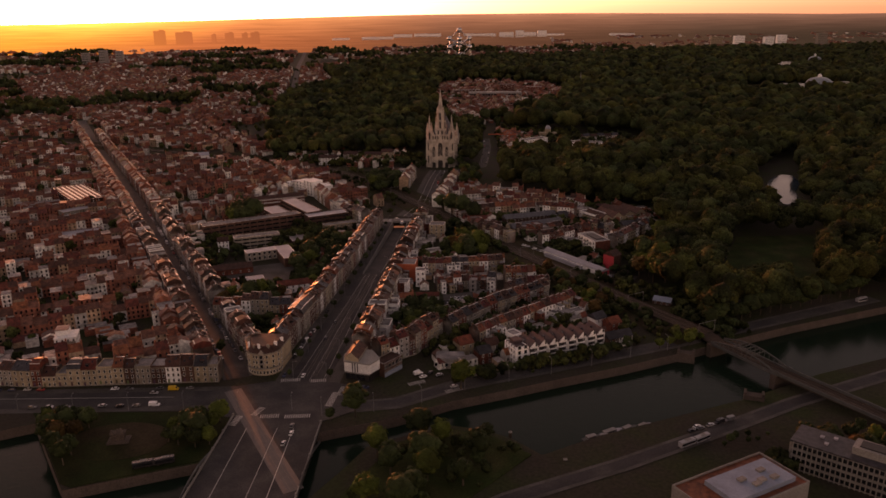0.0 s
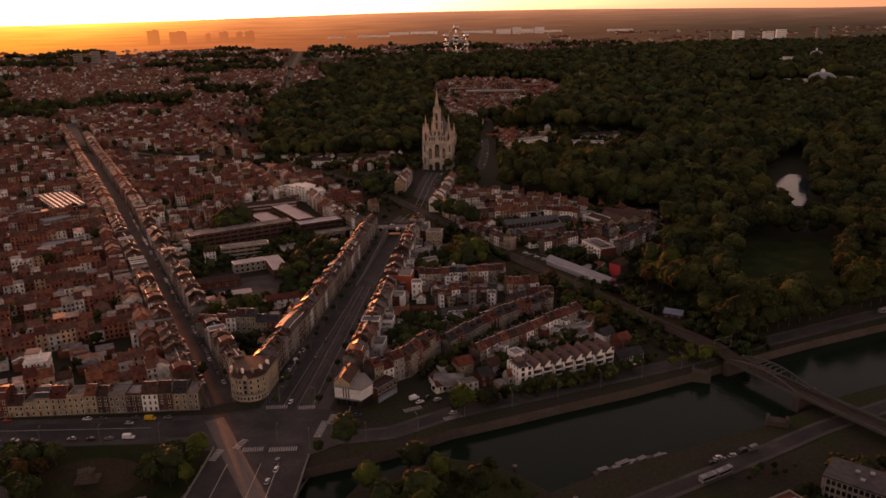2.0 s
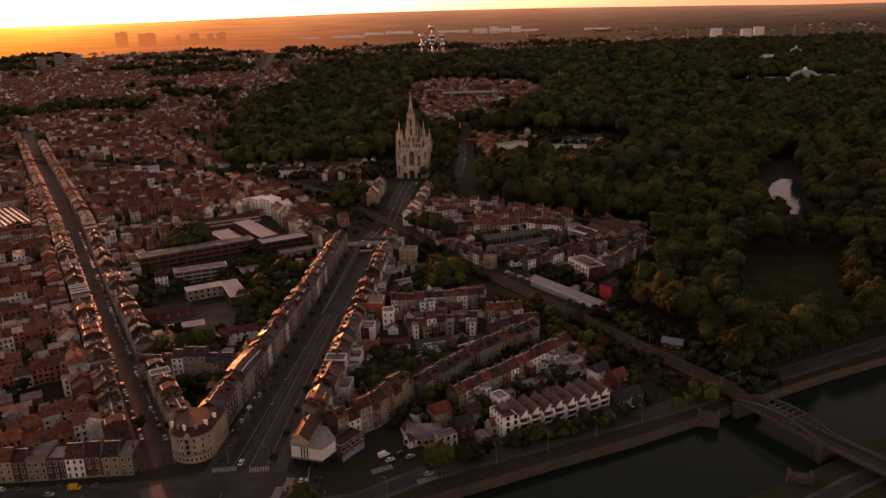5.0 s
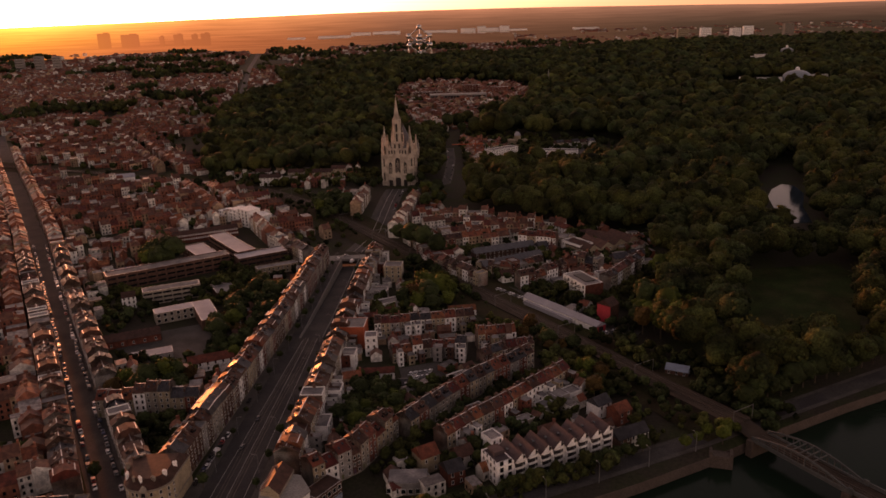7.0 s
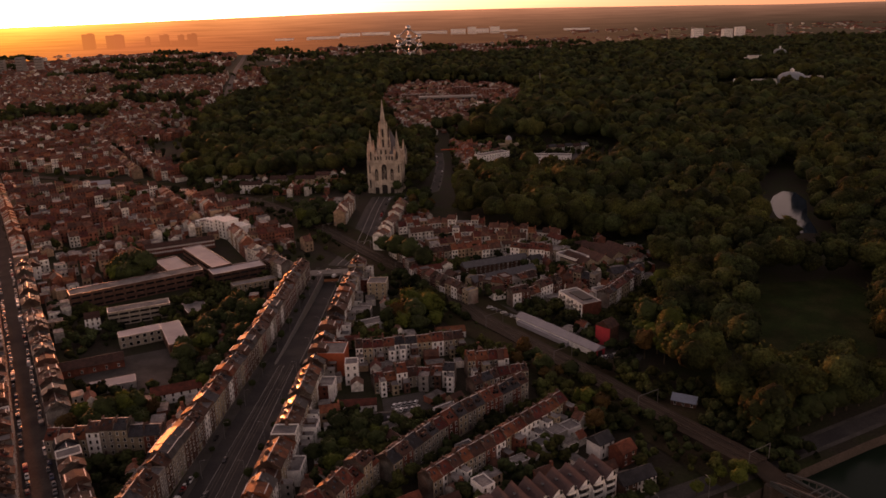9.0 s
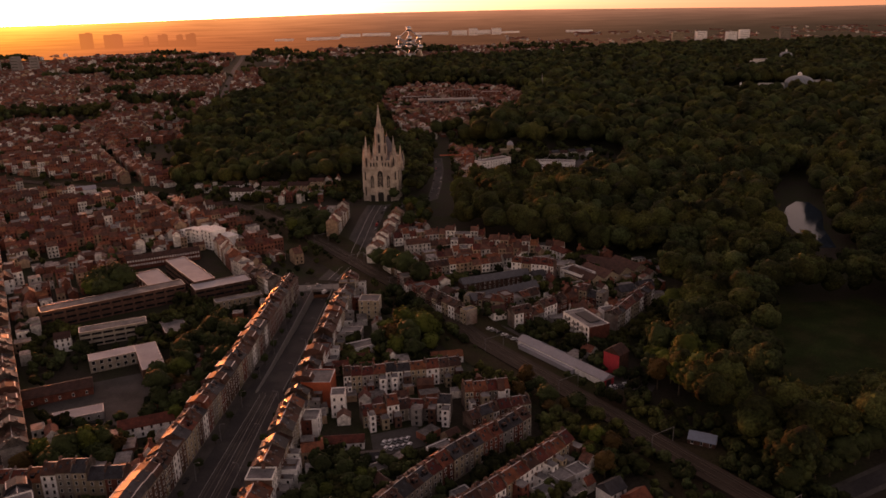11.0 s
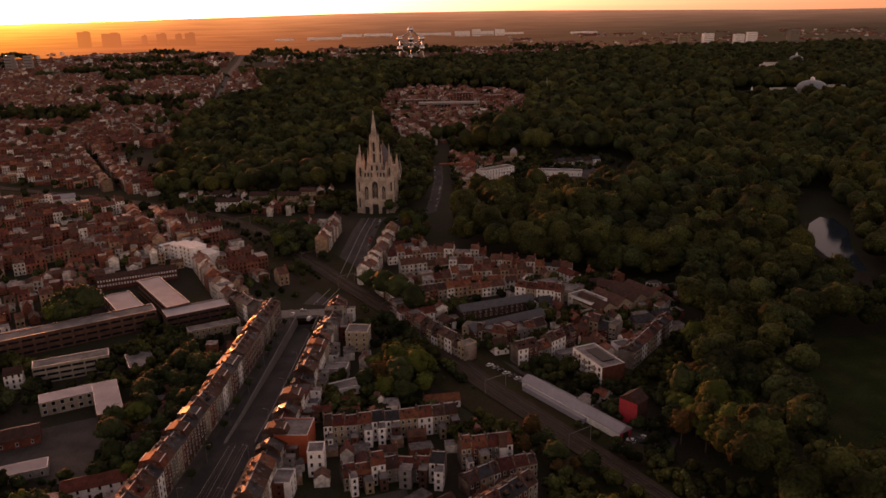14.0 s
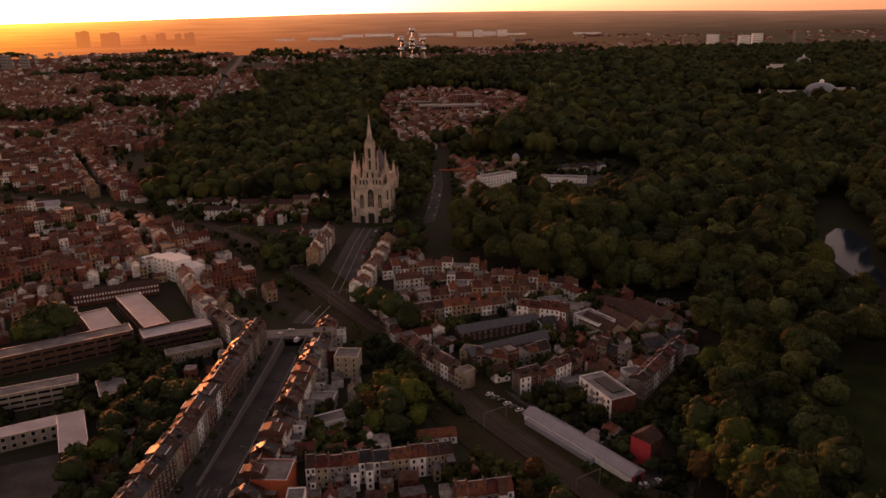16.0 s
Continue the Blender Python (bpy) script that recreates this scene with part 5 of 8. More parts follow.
    solid("gable_house", "white gabled house with small windows", "house", 117, -262, 16, 9, 9, 7.5, WALLS[0], ROOFS[2], 2, 3, 2, WINDOW, gable=3.2)
    G = "buildings of the old quarter"
    rng = random.Random(9)
    for x, y, w, d, h, wall, roof, g in ((146, -262, 22, 14, 9, 0, "f", 0), (136, -240, 16, 12, 8, 2, "f", 0), (70, -226, 12, 8, 5, 0, "f", 0), (90, -212, 10, 8, 6, 0, 0, 2.5), (128, -222, 18, 10, 6, 5, "f", 0), (110, -196, 16, 9, 5, 0, "f", 0), (60, -196, 11, 8, 6, 0, 1, 2.5), (146, -205, 16, 9, 6.5, 0, 0, 2.6), (160, -222, 14, 10, 5, 3, 1, 2.5), (176, -232, 30, 14, 5, 3, 1, 3.0), (40, -270, 9, 8, 7, 0, 0, 2.6), (52, -284, 10, 8, 6, 0, 1, 2.6), (80, -322, 9, 8, 6, 0, 1, 3), (42, -232, 8, 7, 6, 1, 0, 2.5), (24, -222, 9, 8, 8, 2, 1, 2.6), (170, -300, 12, 9, 8, 2, 2, 3), (186, -290, 11, 9, 7, 5, 2, 3), (150, -330, 10, 8, 6, 0, "f", 0), (118, -334, 14, 6, 4, 5, "f", 0)):
        solid("old_house", f"{('white', 'cream', 'stone-grey', 'brick', 'brown', 'grey')[wall]} house or workshop of the old quarter", "house", x, y, rng.choice((12, 16, -30, -60)), w, d, h, WALLS[wall], FLATROOF if roof == "f" else ROOFS[roof], 2, max(2, int(w / 4)), 1, WINDOW, None, G, gable=g)
    # flats, chapel and crane by the park
    x, y, rz, L = rect((118, 110), (156, 134), 14)
    solid("apartment_building", "white four-storey flats with rows of windows", "apartment building", x, y, rz, L, 14, 13.5, WALLS[0], FLATROOF, 4, 11, 3, WINDOW)
    c = thing("tower_crane", 99, 116, ground_z(99, 116), -4, "orange tower crane with a long level jib", "crane")
    cm = ORANGEWALL
    part("mast", Shape().beam((0, 0, 0), (0, 0, 24), 1.3, 1.3), cm, c)
    part("jib", Shape().beam((-30, 0, 22), (12, 0, 22), 0.9, 1.1), cm, c)
    part("tie", Shape().beam((0, 0, 26), (-20, 0, 22.4), 0.2, 0.2).beam((0, 0, 26), (10, 0, 22.4), 0.2, 0.2).beam((0, 0, 23), (0, 0, 26.2), 0.6, 0.6), cm, c)
    part("counterweight", Shape().box(11, 0, 20, 2.5, 1.6, 2.2), CONCRETE, c)
    c = thing("domed_chapel", 168, 222, ground_z(168, 222), 0, "small pale domed chapel among park trees", "chapel")
    part("base", Shape().box(0, 0, -1, 26, 12, 9).box(0, 0, 7.6, 27, 13, 0.7), WALLS[1], c)
    part("drum", Shape().cone(0, 0, 8, 4.5, 14, 4.5, 12), WALLS[1], c)
    dm = Shape().cone(0, 0, 14, 4.7, 16.5, 3.9, 12).cone(0, 0, 16.5, 3.9, 18.5, 2.2, 12).cone(0, 0, 18.5, 2.2, 19.5, 0.3, 12)
    part("dome", dm, METALROOF, c, smooth=True)
    solid("depot_hall", "broad low depot hall with a dark roof and white edge", "hall", 207, 142, -15, 58, 14, 5.5, WALLS[0], FLATROOF, 1, 8, 2, WINDOW, 5.3, "depot sheds")
    # Plain white-topped blocks stand in for parked white buses.
    for i in range(6):
        solid("depot_shed", "narrow white-topped block standing in for a parked white bus", "shed", 180 + 5.6 * i, 103 + 2.2 * i, 58, 22, 2.2, 3.0, WALLS[5], WALLS[0], 0, 0, 0, WINDOW, 5.3, "depot sheds", parapet=0.1)
    for i in range(6):
        solid("house", "white gabled house behind the depot", "house", 212 + 11.5 * i, 196 + 3 * i, 14, 10, 9, 7 + i % 2, WALLS[(0, 1, 0, 0, 2, 0)[i]], ROOFS[1 + i % 2], 2, 3, 0, WINDOW, None, "houses behind the depot", gable=3)
    # villas west of the church
    for x, y, w, d, h, wall in ((-145, 22, 24, 12, 10, 0), (-118, 40, 18, 12, 11, 2), (-88, 40, 22, 12, 10, 1), (-70, 52, 16, 12, 11, 1), (-160, 62, 18, 12, 9, 0)):
        solid("villa", f"{('white', 'cream', 'stone')[wall]} villa with a tiled roof among trees", "house", x, y, -6, w, d, h, WALLS[wall], ROOFS[1], 3, 6, 2, WINDOW, None, "villas by the church", gable=3)


def far_landmarks():
    z = ground_z(115, 690)
    t = thing("long_office", 118, 690, z, -4, "long pale framed office building with a glazed front", "office building")
    part("body", Shape().box(0, 0, -1, 108, 22, 16), GLASS, t)
    part("frame", Shape().box(0, -11.2, 13, 112, 1.2, 2.4).box(0, -11.2, 0, 112, 1.2, 3).box(-55.5, -11.2, 0, 1.5, 1.2, 15).box(55.5, -11.2, 0, 1.5, 1.2, 15).box(0, 0, 15.0, 112, 24, 0.8), WALLS[5], t)
    for i in range(18):
        part("mullion", Shape().box(-51 + 6 * i, -11.1, 3, 0.8, 0.6, 10), WALLS[5], t)
    solid("office_block", "brick office block behind the long white building", "office building", 150, 760, 0, 34, 18, 24, WALLS[3], FLATROOF, 6, 6, 0, SHOPWIN)
    solid("office_block", "brick office block behind the long white building", "office building", 60, 745, 0, 60, 18, 14, WALLS[4], FLATROOF, 4, 8, 0, SHOPWIN)
    solid("office_block", "brick office block behind the long white building", "office building", 210, 770, 0, 36, 20, 18, WALLS[3], FLATROOF, 4, 6, 0, SHOPWIN)
    # tower blocks on the skyline
    for i, (x, y, w, d, h, wall) in enumerate(((1140, 2300, 44, 22, 42, 1), (1233, 2300, 42, 20, 42, 0), (1347, 2280, 40, 20, 38, 0), (1412, 2310, 38, 20, 43, 0), (1573, 2300, 40, 20, 50, 2),
                                             (-1100, 1750, 24, 20, 50, 5), (-1160, 1760, 24, 20, 52, 5), (-1210, 1735, 24, 20, 46, 5))):
        solid("tower_block", "plain pale tower block on the skyline", "tower block", x, y, (-6, 8, 12)[i % 3], w, d, h, WALLS[wall], FLATROOF, 6, 1, 0, tower_band(w), None, "tower blocks")
    for i, (x, y, w, d, h) in enumerate(((-300, 2900, 150, 60, 14), (-180, 2950, 90, 50, 18), (-60, 2980, 130, 60, 16), (330, 2960, 70, 30, 26), (395, 2960, 40, 30, 34), (440, 2990, 80, 30, 22), (505, 2960, 44, 30, 32), (200, 3000, 160, 40, 14), (560, 3000, 120, 30, 12), (900, 2960, 120, 40, 12), (-480, 2900, 80, 40, 12))):
        solid("exhibition_hall", "long white hall with a flat roof on the plateau", "hall", x, y, -3, w, d, h, WALLS[0], METALROOF, 1, 1, 0, tower_band(w), None, "halls on the plateau")
    # palace greenhouses
    for x, y, r, h in ((883, 846, 30, 19), (1122, 1385, 18, 38), (730, 790, 13, 16), (640, 735, 15, 15)):
        g = thing("greenhouse", x, y, ground_z(x, y), 0, "large domed glass greenhouse with a white frame", "greenhouse", "palace greenhouses")
        part("drum", Shape().cone(0, 0, -1, r, h * 0.55, r, 20), GREENGLASS, g)
        s = Shape()
        k = 7
        for j in range(k):
            a0, a1 = math.pi / 2 * j / k, math.pi / 2 * (j + 1) / k
            s.cone(0, 0, h * 0.55 + r * 0.55 * math.sin(a0), r * math.cos(a0), h * 0.55 + r * 0.55 * math.sin(a1), max(r * math.cos(a1), 0.9), 20)
        part("dome", s, GREENGLASS, g)
        part("lantern", Shape().cone(0, 0, h * 0.55 + r * 0.55 - 0.5, r * 0.16, h * 0.55 + r * 0.55 + 4, r * 0.14, 10).cone(0, 0, h * 0.55 + r * 0.55 + 4, r * 0.16, h * 0.55 + r * 0.55 + 7, 0.2, 10), WALLS[0], g)
    for x, y, w, d, h in ((964, 1200, 36, 18, 30), (942, 1195, 14, 24, 26), (986, 1205, 14, 24, 26), (812, 826, 50, 14, 14), (934, 846, 34, 14, 15), (682, 765, 40, 12, 12)):
        solid("palace_wing", "white palace wing among the park trees", "palace", x, y, -8, w, d, h, FAR_WALLS[0], METALROOF, 2, 1, 0, tower_band(w), None, "palace wings")
    o = thing("park_monument", 330, 860, ground_z(330, 860), 0, "slender grey gothic monument in the park", "monument")
    part("spire", Shape().cone(0, 0, 0, 6, 14, 4, 8).cone(0, 0, 14, 3.4, 44, 0.3, 8), CONCRETE, o)
    o = thing("park_column", 640, 800, ground_z(640, 800), 0, "pale memorial column in the park", "column")
    part("shaft", Shape().cone(0, 0, 0, 3, 30, 2, 8).cone(0, 0, 30, 2.2, 34, 0.2, 8), WALLS[1], o)
    # long white hall in the west
    x, y, rz, L = rect((-376, 66), (-320, 86), 18)
    solid("market_hall", "long white hall with a pale roof", "hall", x, y, rz, L, 18, 8, WALLS[0], METALROOF, 1, 10, 0, SHOPWIN, None, gable=3)
    CLEAR.append([(-385, 60), (-310, 105), (-320, 145), (-400, 95)])
    f = solid("factory_hall", "brown factory hall with rows of glass strips in its roof", "factory", -400, -140, -51, 92, 34, 8, WALLS[4], ROOFS[1], 2, 14, 6, WINDOW, None, "halls of the western quarter", parapet=0.3)
    for i in range(6):
        part("rooflight", Shape().box(0, -12.5 + 5 * i, 8.1, 78, 1.2, 0.5), ZINC, f, "long metal-framed rooflight")
    CLEAR.append([(-448, -110), (-420, -84), (-352, -170), (-380, -196)])
    solid("depot_hall", "long hall with a pale roof edge", "hall", -361, -207, 46, 52, 14, 7, WALLS[2], METALROOF, 2, 12, 3, WINDOW, None, "halls of the western quarter")
    CLEAR.append([(-390, -232), (-378, -240), (-336, -196), (-348, -184)])
    solid("depot_hall", "low hall with a broad pale metal roof", "hall", -324, -300, 26, 34, 22, 6, WALLS[3], METALROOF, 2, 8, 4, WINDOW, None, "halls of the western quarter")
    CLEAR.append([(-346, -322), (-308, -302), (-302, -280), (-340, -296)])
    for x, y in ((-381, -102), (-271, -229), (-219, -404)):
        solid("gable_house", "white-gabled house standing above the street roofs", "house", x, y, -62, 12, 10, 11, WALLS[0], ROOFS[1], 3, 3, 2, WINDOW, None, "white gables", gable=4, left_bays=2)
    t = thing("white_tower_house", -221, -551, 0.2, 16, "white stepped apartment house rising above the roofs", "apartment building")
    b = Shape().box(0, 0, -1, 12, 12, 14).box(-2, 2, 12.9, 7, 8, 3.6).box(0, 0, 12.8, 12.5, 12.5, 0.4)
    part("wall", b, WALLS[0], t)
    part("roof", Shape().box(-2, 2, 16.4, 7.4, 8.4, 0.3), FLATROOF, t)
    for st in range(4):
        for i in range(4):
            part("window", WINDOW, None, t, place=pose(-4.5 + 3.0 * i, -6.05, st * 3.2 + 0.8))
            part("window", WINDOW, None, t, place=pose(6.05, -4.5 + 3.0 * i, st * 3.2 + 0.8, 0, 0, 90))
        part("balcony", Shape().box(0, -6.7, st * 3.2 + 0.3, 11, 1.3, 0.9), WALLS[2], t)
    CLEAR.append([(-235, -565), (-205, -558), (-205, -535), (-238, -540)])


def south_side():
    # offices with vertical fins
    ux, uy = 0.76, -0.65
    L = 74
    cx, cy = 154 + ux * L / 2 - uy * 8, -676 + uy * L / 2 + ux * 8
    t = thing("office_building", cx, cy, -1.5, math.degrees(math.atan2(uy, ux)), "long grey concrete office building with rows of narrow windows", "office building")
    part("wall", Shape().box(0, 0, -1, L, 16, 14.2), CONCRETE, t)
    part("roof", Shape().box(0, 0, 13.1, L + 0.8, 16.8, 0.7), ROOFS[2], t)
    for dx, dy in ((-27, 2), (-22, 4), (-24, -3), (14, 3), (22, -2)):
        part("roof_vent", Shape().box(dx, dy, 13.75, 1.4, 1.4, 0.7).box(dx, dy, 14.45, 1.7, 1.7, 0.12), METALROOF, t)
    part("roof_plant", Shape().box(-6, 1, 13.6, 16, 9, 3.4), CONCRETE, t)
    part("roof_louvre", Shape().box(-6, 1, 17.0, 11, 6, 0.5), DARKVOID, t)
    for st in range(4):
        part("window_band", Shape().box(0, -8.02, st * 3.3 + 0.7, L - 1, 0.16, 1.9), GLASS, t)
        part("window_band", Shape().box(-L / 2 - 0.02, 0, st * 3.3 + 0.7, 0.16, 14.6, 1.9), GLASS, t)
    for i in range(37):
        part("fin", Shape().box(-L / 2 + 1 + 2 * i, -8.3, 0, 0.45, 0.7, 13.2), CONCRETE, t)
    for i in range(8):
        part("fin", Shape().box(-L / 2 - 0.3, -7 + 2 * i, 0, 0.7, 0.45, 13.2), CONCRETE, t)
    # building with a terrace roof coloured red for the low sun on it
    t = thing("terrace_building", 121.6, -704.5, 0, 27.6, "flat building with a roof terrace coloured red for sunlight, and grey rooflights", "building")
    part("wall", Shape().box(0, 0, -2.6, 50, 25, 11.6), CONCRETE, t)
    # Tile red stands for the orange sunlight on the terrace.
    part("roof_terrace", Shape().box(0, 0, 9, 49, 24, 0.3), ROOFS[0], t)
    part("parapet", Shape().ring(50, 25, 0.4, 9, 1.1), CONCRETE, t)
    part("roof_block", Shape().box(4, -1, 9.2, 34, 16, 2.2), BLUEROOF, t)
    for i, (dx, dy) in enumerate(((-3, 1), (4, -3), (9, 2), (10, -4), (0, -4))):
        part("roof_unit", Shape().box(3 + dx, -1 + dy, 11.4, 3.5, 2.2, 0.9), CONCRETE, t)
    # monument in the small park
    m = thing("stone_monument", -152, -650, 0.5, 8, "weathered stone monument on a stepped base", "monument")
    part("steps", Shape().box(0, 0, 0, 10, 7, 0.5).box(0, 0, 0.5, 8.6, 5.4, 0.5), QUAY, m)
    part("block", Shape().box(0, 0, 1.0, 6, 3.4, 3.2).box(0, 0, 4.2, 6.8, 4.0, 0.4), QUAY, m)
    part("relief", Shape().cone(-2.4, -1.6, 4.6, 1.1, 6.6, 0.3, 7).cone(1.8, -1.4, 4.6, 1.3, 7.2, 0.4, 7).cone(0, 0, 4.6, 1.0, 6.2, 0.3, 7), QUAY, m)


GREENGLASS = material("greenhouse_glass", (0.17, 0.20, 0.22), 0.35, 0.15, scale=0.3, fine=0.6, bump=0.05)
zigzag_flats()
round_corner_building()
front_corner_building()
railway_bridge()
school()
middle_things()
beyond_railway()
far_landmarks()
south_side()

# ---- church ----
def lancet(s, x, y, z, w, h, depth=0.25, m=0, n=5, rz=0.0):
    """A pointed-arch panel, standing proud of a wall at y that faces -y (before turning by rz about the origin)."""
    pts = [(-w / 2, 0), (w / 2, 0), (w / 2, h - w * 0.8)]
    for i in range(1, n):
        u = i / n
        pts.append((w / 2 * math.cos(u * math.pi / 2), h - w * 0.8 + w * 0.8 * math.sin(u * math.pi / 2) ** 0.9))
    pts.append((0, h))
    pts += [(-a, b) for a, b in reversed(pts[3:-1])] + [(-w / 2, h - w * 0.8)]
    c, sn = math.cos(radians(rz)), math.sin(radians(rz))
    k = len(pts)
    front = [(x + a, y - depth, z + b) for a, b in pts]
    back = [(x + a, y + 0.1, z + b) for a, b in pts]
    v = [(c * a - sn * b, sn * a + c * b, d) for a, b, d in front + back]
    s.add(v, [tuple(range(k))] + [(i, k + i, k + (i + 1) % k, (i + 1) % k) for i in range(k)], m)
    return s


def arch_frame(s, x, y, z, w, h, t=0.5, depth=0.6, n=6, rz=0.0):
    """A raised pointed moulding round an opening."""
    def ring(w, h):
        pts = [(w / 2, 0), (w / 2, h - w * 0.8)]
        for i in range(1, n):
            u = i / n
            pts.append((w / 2 * math.cos(u * math.pi / 2), h - w * 0.8 + w * 0.8 * math.sin(u * math.pi / 2) ** 0.9))
        pts.append((0, h))
        return pts + [(-a, b) for a, b in reversed(pts[:-1])]
    a, b = ring(w, h), ring(w + 2 * t, h + 1.3 * t)
    k = len(a)
    c, sn = math.cos(radians(rz)), math.sin(radians(rz))
    v = [(x + p, y - depth, z + q) for p, q in a] + [(x + p, y - depth, z + q) for p, q in b] + [(x + p, y + 0.1, z + q) for p, q in a] + [(x + p, y + 0.1, z + q) for p, q in b]
    v = [(c * p - sn * q, sn * p + c * q, r) for p, q, r in v]
    f = []
    for i in range(k - 1):
        f += [(i, k + i, k + i + 1, i + 1), (k + i, 3 * k + i, 3 * k + i + 1, k + i + 1), (2 * k + i, i, i + 1, 2 * k + i + 1)]
    s.add(v, f)
    return s


def pinnacle(parent, x, y, z, h, r, name="pinnacle"):
    s = Shape()
    s.box(x, y, z, r * 2, r * 2, h * 0.38)
    s.box(x, y, z + h * 0.36, r * 2.5, r * 2.5, h * 0.04)
    for rz in (0, 90, 180, 270):
        a = radians(rz)
        s.cone(x + 0.9 * r * math.cos(a), y + 0.9 * r * math.sin(a), z + h * 0.40, r * 0.5, z + h * 0.56, 0, 4, 0, math.pi / 4)
    s.cone(x, y, z + h * 0.40, r * 1.15, z + h, 0, 8)
    for k in range(3):
        zz = z + h * (0.52 + 0.13 * k)
        rr = r * 1.15 * (0.8 - 0.22 * k) * 1.25
        s.cone(x, y, zz, rr * 0.7, zz + 0.5, rr, 8)
    s.cone(x, y, z + h - 0.9, 0.35, z + h + 0.6, 0.05, 6)
    return part(name, s, STONE, parent)


def build_church():
    ch = thing("church", 1.0, -9.0, 4.5, -7, "pale limestone neo-gothic church with one tall spire and two flanking towers", "church")
    # front block, three bays
    b = Shape().box(0, 7, -1, 27, 14, 35)
    b.box(0, 7, 34, 27.6, 14.6, 0.8)
    part("front_block", b, STONE, ch)
    nave = Shape().box(0, 50, -1, 15, 74, 28).box(-10.5, 50, -1, 6, 74, 16).box(10.5, 50, -1, 6, 74, 16)
    nave.box(0, 62, -1, 33, 15, 27)
    part("nave", nave, STONE, ch)
    rr = Shape().add([(-8, 13, 27), (8, 13, 27), (8, 88, 27), (-8, 88, 27), (0, 13, 40), (0, 84, 40)], [(0, 1, 4), (1, 2, 5, 4), (2, 3, 5), (3, 0, 4, 5)])
    part("nave_roof", rr, STONEROOF, ch, "dark slate nave roof")
    t = Shape().gable(-17, 17, 54.5, 69.5, 26, 12, 0.4)
    part("transept_roof", t, STONEROOF, ch, "dark slate transept roof")
    for sx in (-1, 1):
        a = Shape().add([(sx * 7, 13, 20), (sx * 14.4, 13, 15), (sx * 14.4, 88, 15), (sx * 7, 88, 20)], [(0, 1, 2, 3) if sx > 0 else (3, 2, 1, 0)])
        part("aisle_roof", a, STONEROOF, ch, "dark slate aisle roof")
    ap = Shape().cone(0, 87, -1, 9, 27, 9, 10).cone(0, 87, 27, 9.4, 39, 0.5, 10, 0)
    part("apse", ap, STONE, ch)
    # crossing dome-like lantern behind the tower
    la = Shape().cone(0, 62, 30, 9, 42, 8.5, 8).cone(0, 62, 42, 9.2, 58, 0.8, 8).cone(0, 62, 57, 0.8, 63, 0, 6)
    part("crossing_lantern", la, STONEROOF, ch, "dark slate crossing lantern")
    # central tower
    tw = Shape().box(0, 6.5, 30, 11.4, 11.4, 17.5)
    tw.box(0, 6.5, 47.2, 12.2, 12.2, 0.8)
    tw.cone(0, 6.5, 48, 4.5, 70, 4.1, 8, 0, math.pi / 8)
    tw.cone(0, 6.5, 58.6, 4.7, 59.3, 4.7, 8, 0, math.pi / 8)
    tw.cone(0, 6.5, 69.6, 4.6, 70.6, 4.6, 8, 0, math.pi / 8)
    part("central_tower", tw, STONE, ch)
    for i in range(8):
        a = math.pi / 8 + i * math.pi / 4
        part("corner_shaft", Shape().box(4.35 * math.cos(a), 6.5 + 4.35 * math.sin(a), 48, 0.9, 0.9, 23.5, 0, math.degrees(a)).cone(4.35 * math.cos(a), 6.5 + 4.35 * math.sin(a), 71.5, 0.55, 75.5, 0, 6), STONE, ch)
    sp = Shape()
    sp.cone(0, 6.5, 70.4, 3.3, 97, 0.2, 8, 0, math.pi / 8)
    for k in range(6):
        z = 73 + 3.6 * k
        rad = 3.3 * (1 - (z - 70.4) / 27)
        sp.cone(0, 6.5, z, rad * 1.0, z + 0.5, rad * 1.08 + 0.12, 8, 0, math.pi / 8)
    for i in range(8):
        a = math.pi / 8 + i * math.pi / 4
        for k in range(9):
            z = 72 + 2.5 * k
            rad = 3.3 * (1 - (z - 70.4) / 27) + 0.12
            sp.box(rad * math.cos(a), 6.5 + rad * math.sin(a), z, 0.35, 0.35, 0.6, 0, math.degrees(a))
    sp.cone(0, 6.5, 96, 0.6, 97.6, 0.15, 6)
    spire = part("spire", sp, STONE, ch)
    part("finial_cross", Shape().box(0, 6.5, 97, 0.2, 0.2, 2.6).box(0, 6.5, 98.4, 1.1, 0.2, 0.2), STEEL, spire, "small metal cross")
    for sx in (-1, 1):
        for sy in (-1, 1):
            pinnacle(ch, sx * 5.5, 6.5 + sy * 5.5, 44, 20, 0.85)
    for sx in (-1, 1):
        pinnacle(ch, sx * 3.2, 6.5 - 3.2, 68, 8, 0.4)
        pinnacle(ch, sx * 3.2, 6.5 + 3.2, 68, 8, 0.4)
    # flanking towers with their own spires
    for sx in (-1, 1):
        f = Shape().box(sx * 14, 5, -1, 7.0, 7.6, 36).cone(sx * 14, 5, 34.5, 2.7, 46.5, 2.4, 8, 0, math.pi / 8).cone(sx * 14, 5, 46, 2.8, 46.8, 2.8, 8, 0, math.pi / 8)
        f.box(sx * 14, 5, 20, 7.9, 8.5, 0.7).box(sx * 14, 5, 33, 7.9, 8.5, 0.7)
        for cx in (-1, 1):
            for cy in (-1, 1):
                f.box(sx * 14 + cx * 3.4, 5 + cy * 3.7, -1, 1.5, 1.5, 37)
        ft = part("flanking_tower", f, STONE, ch)
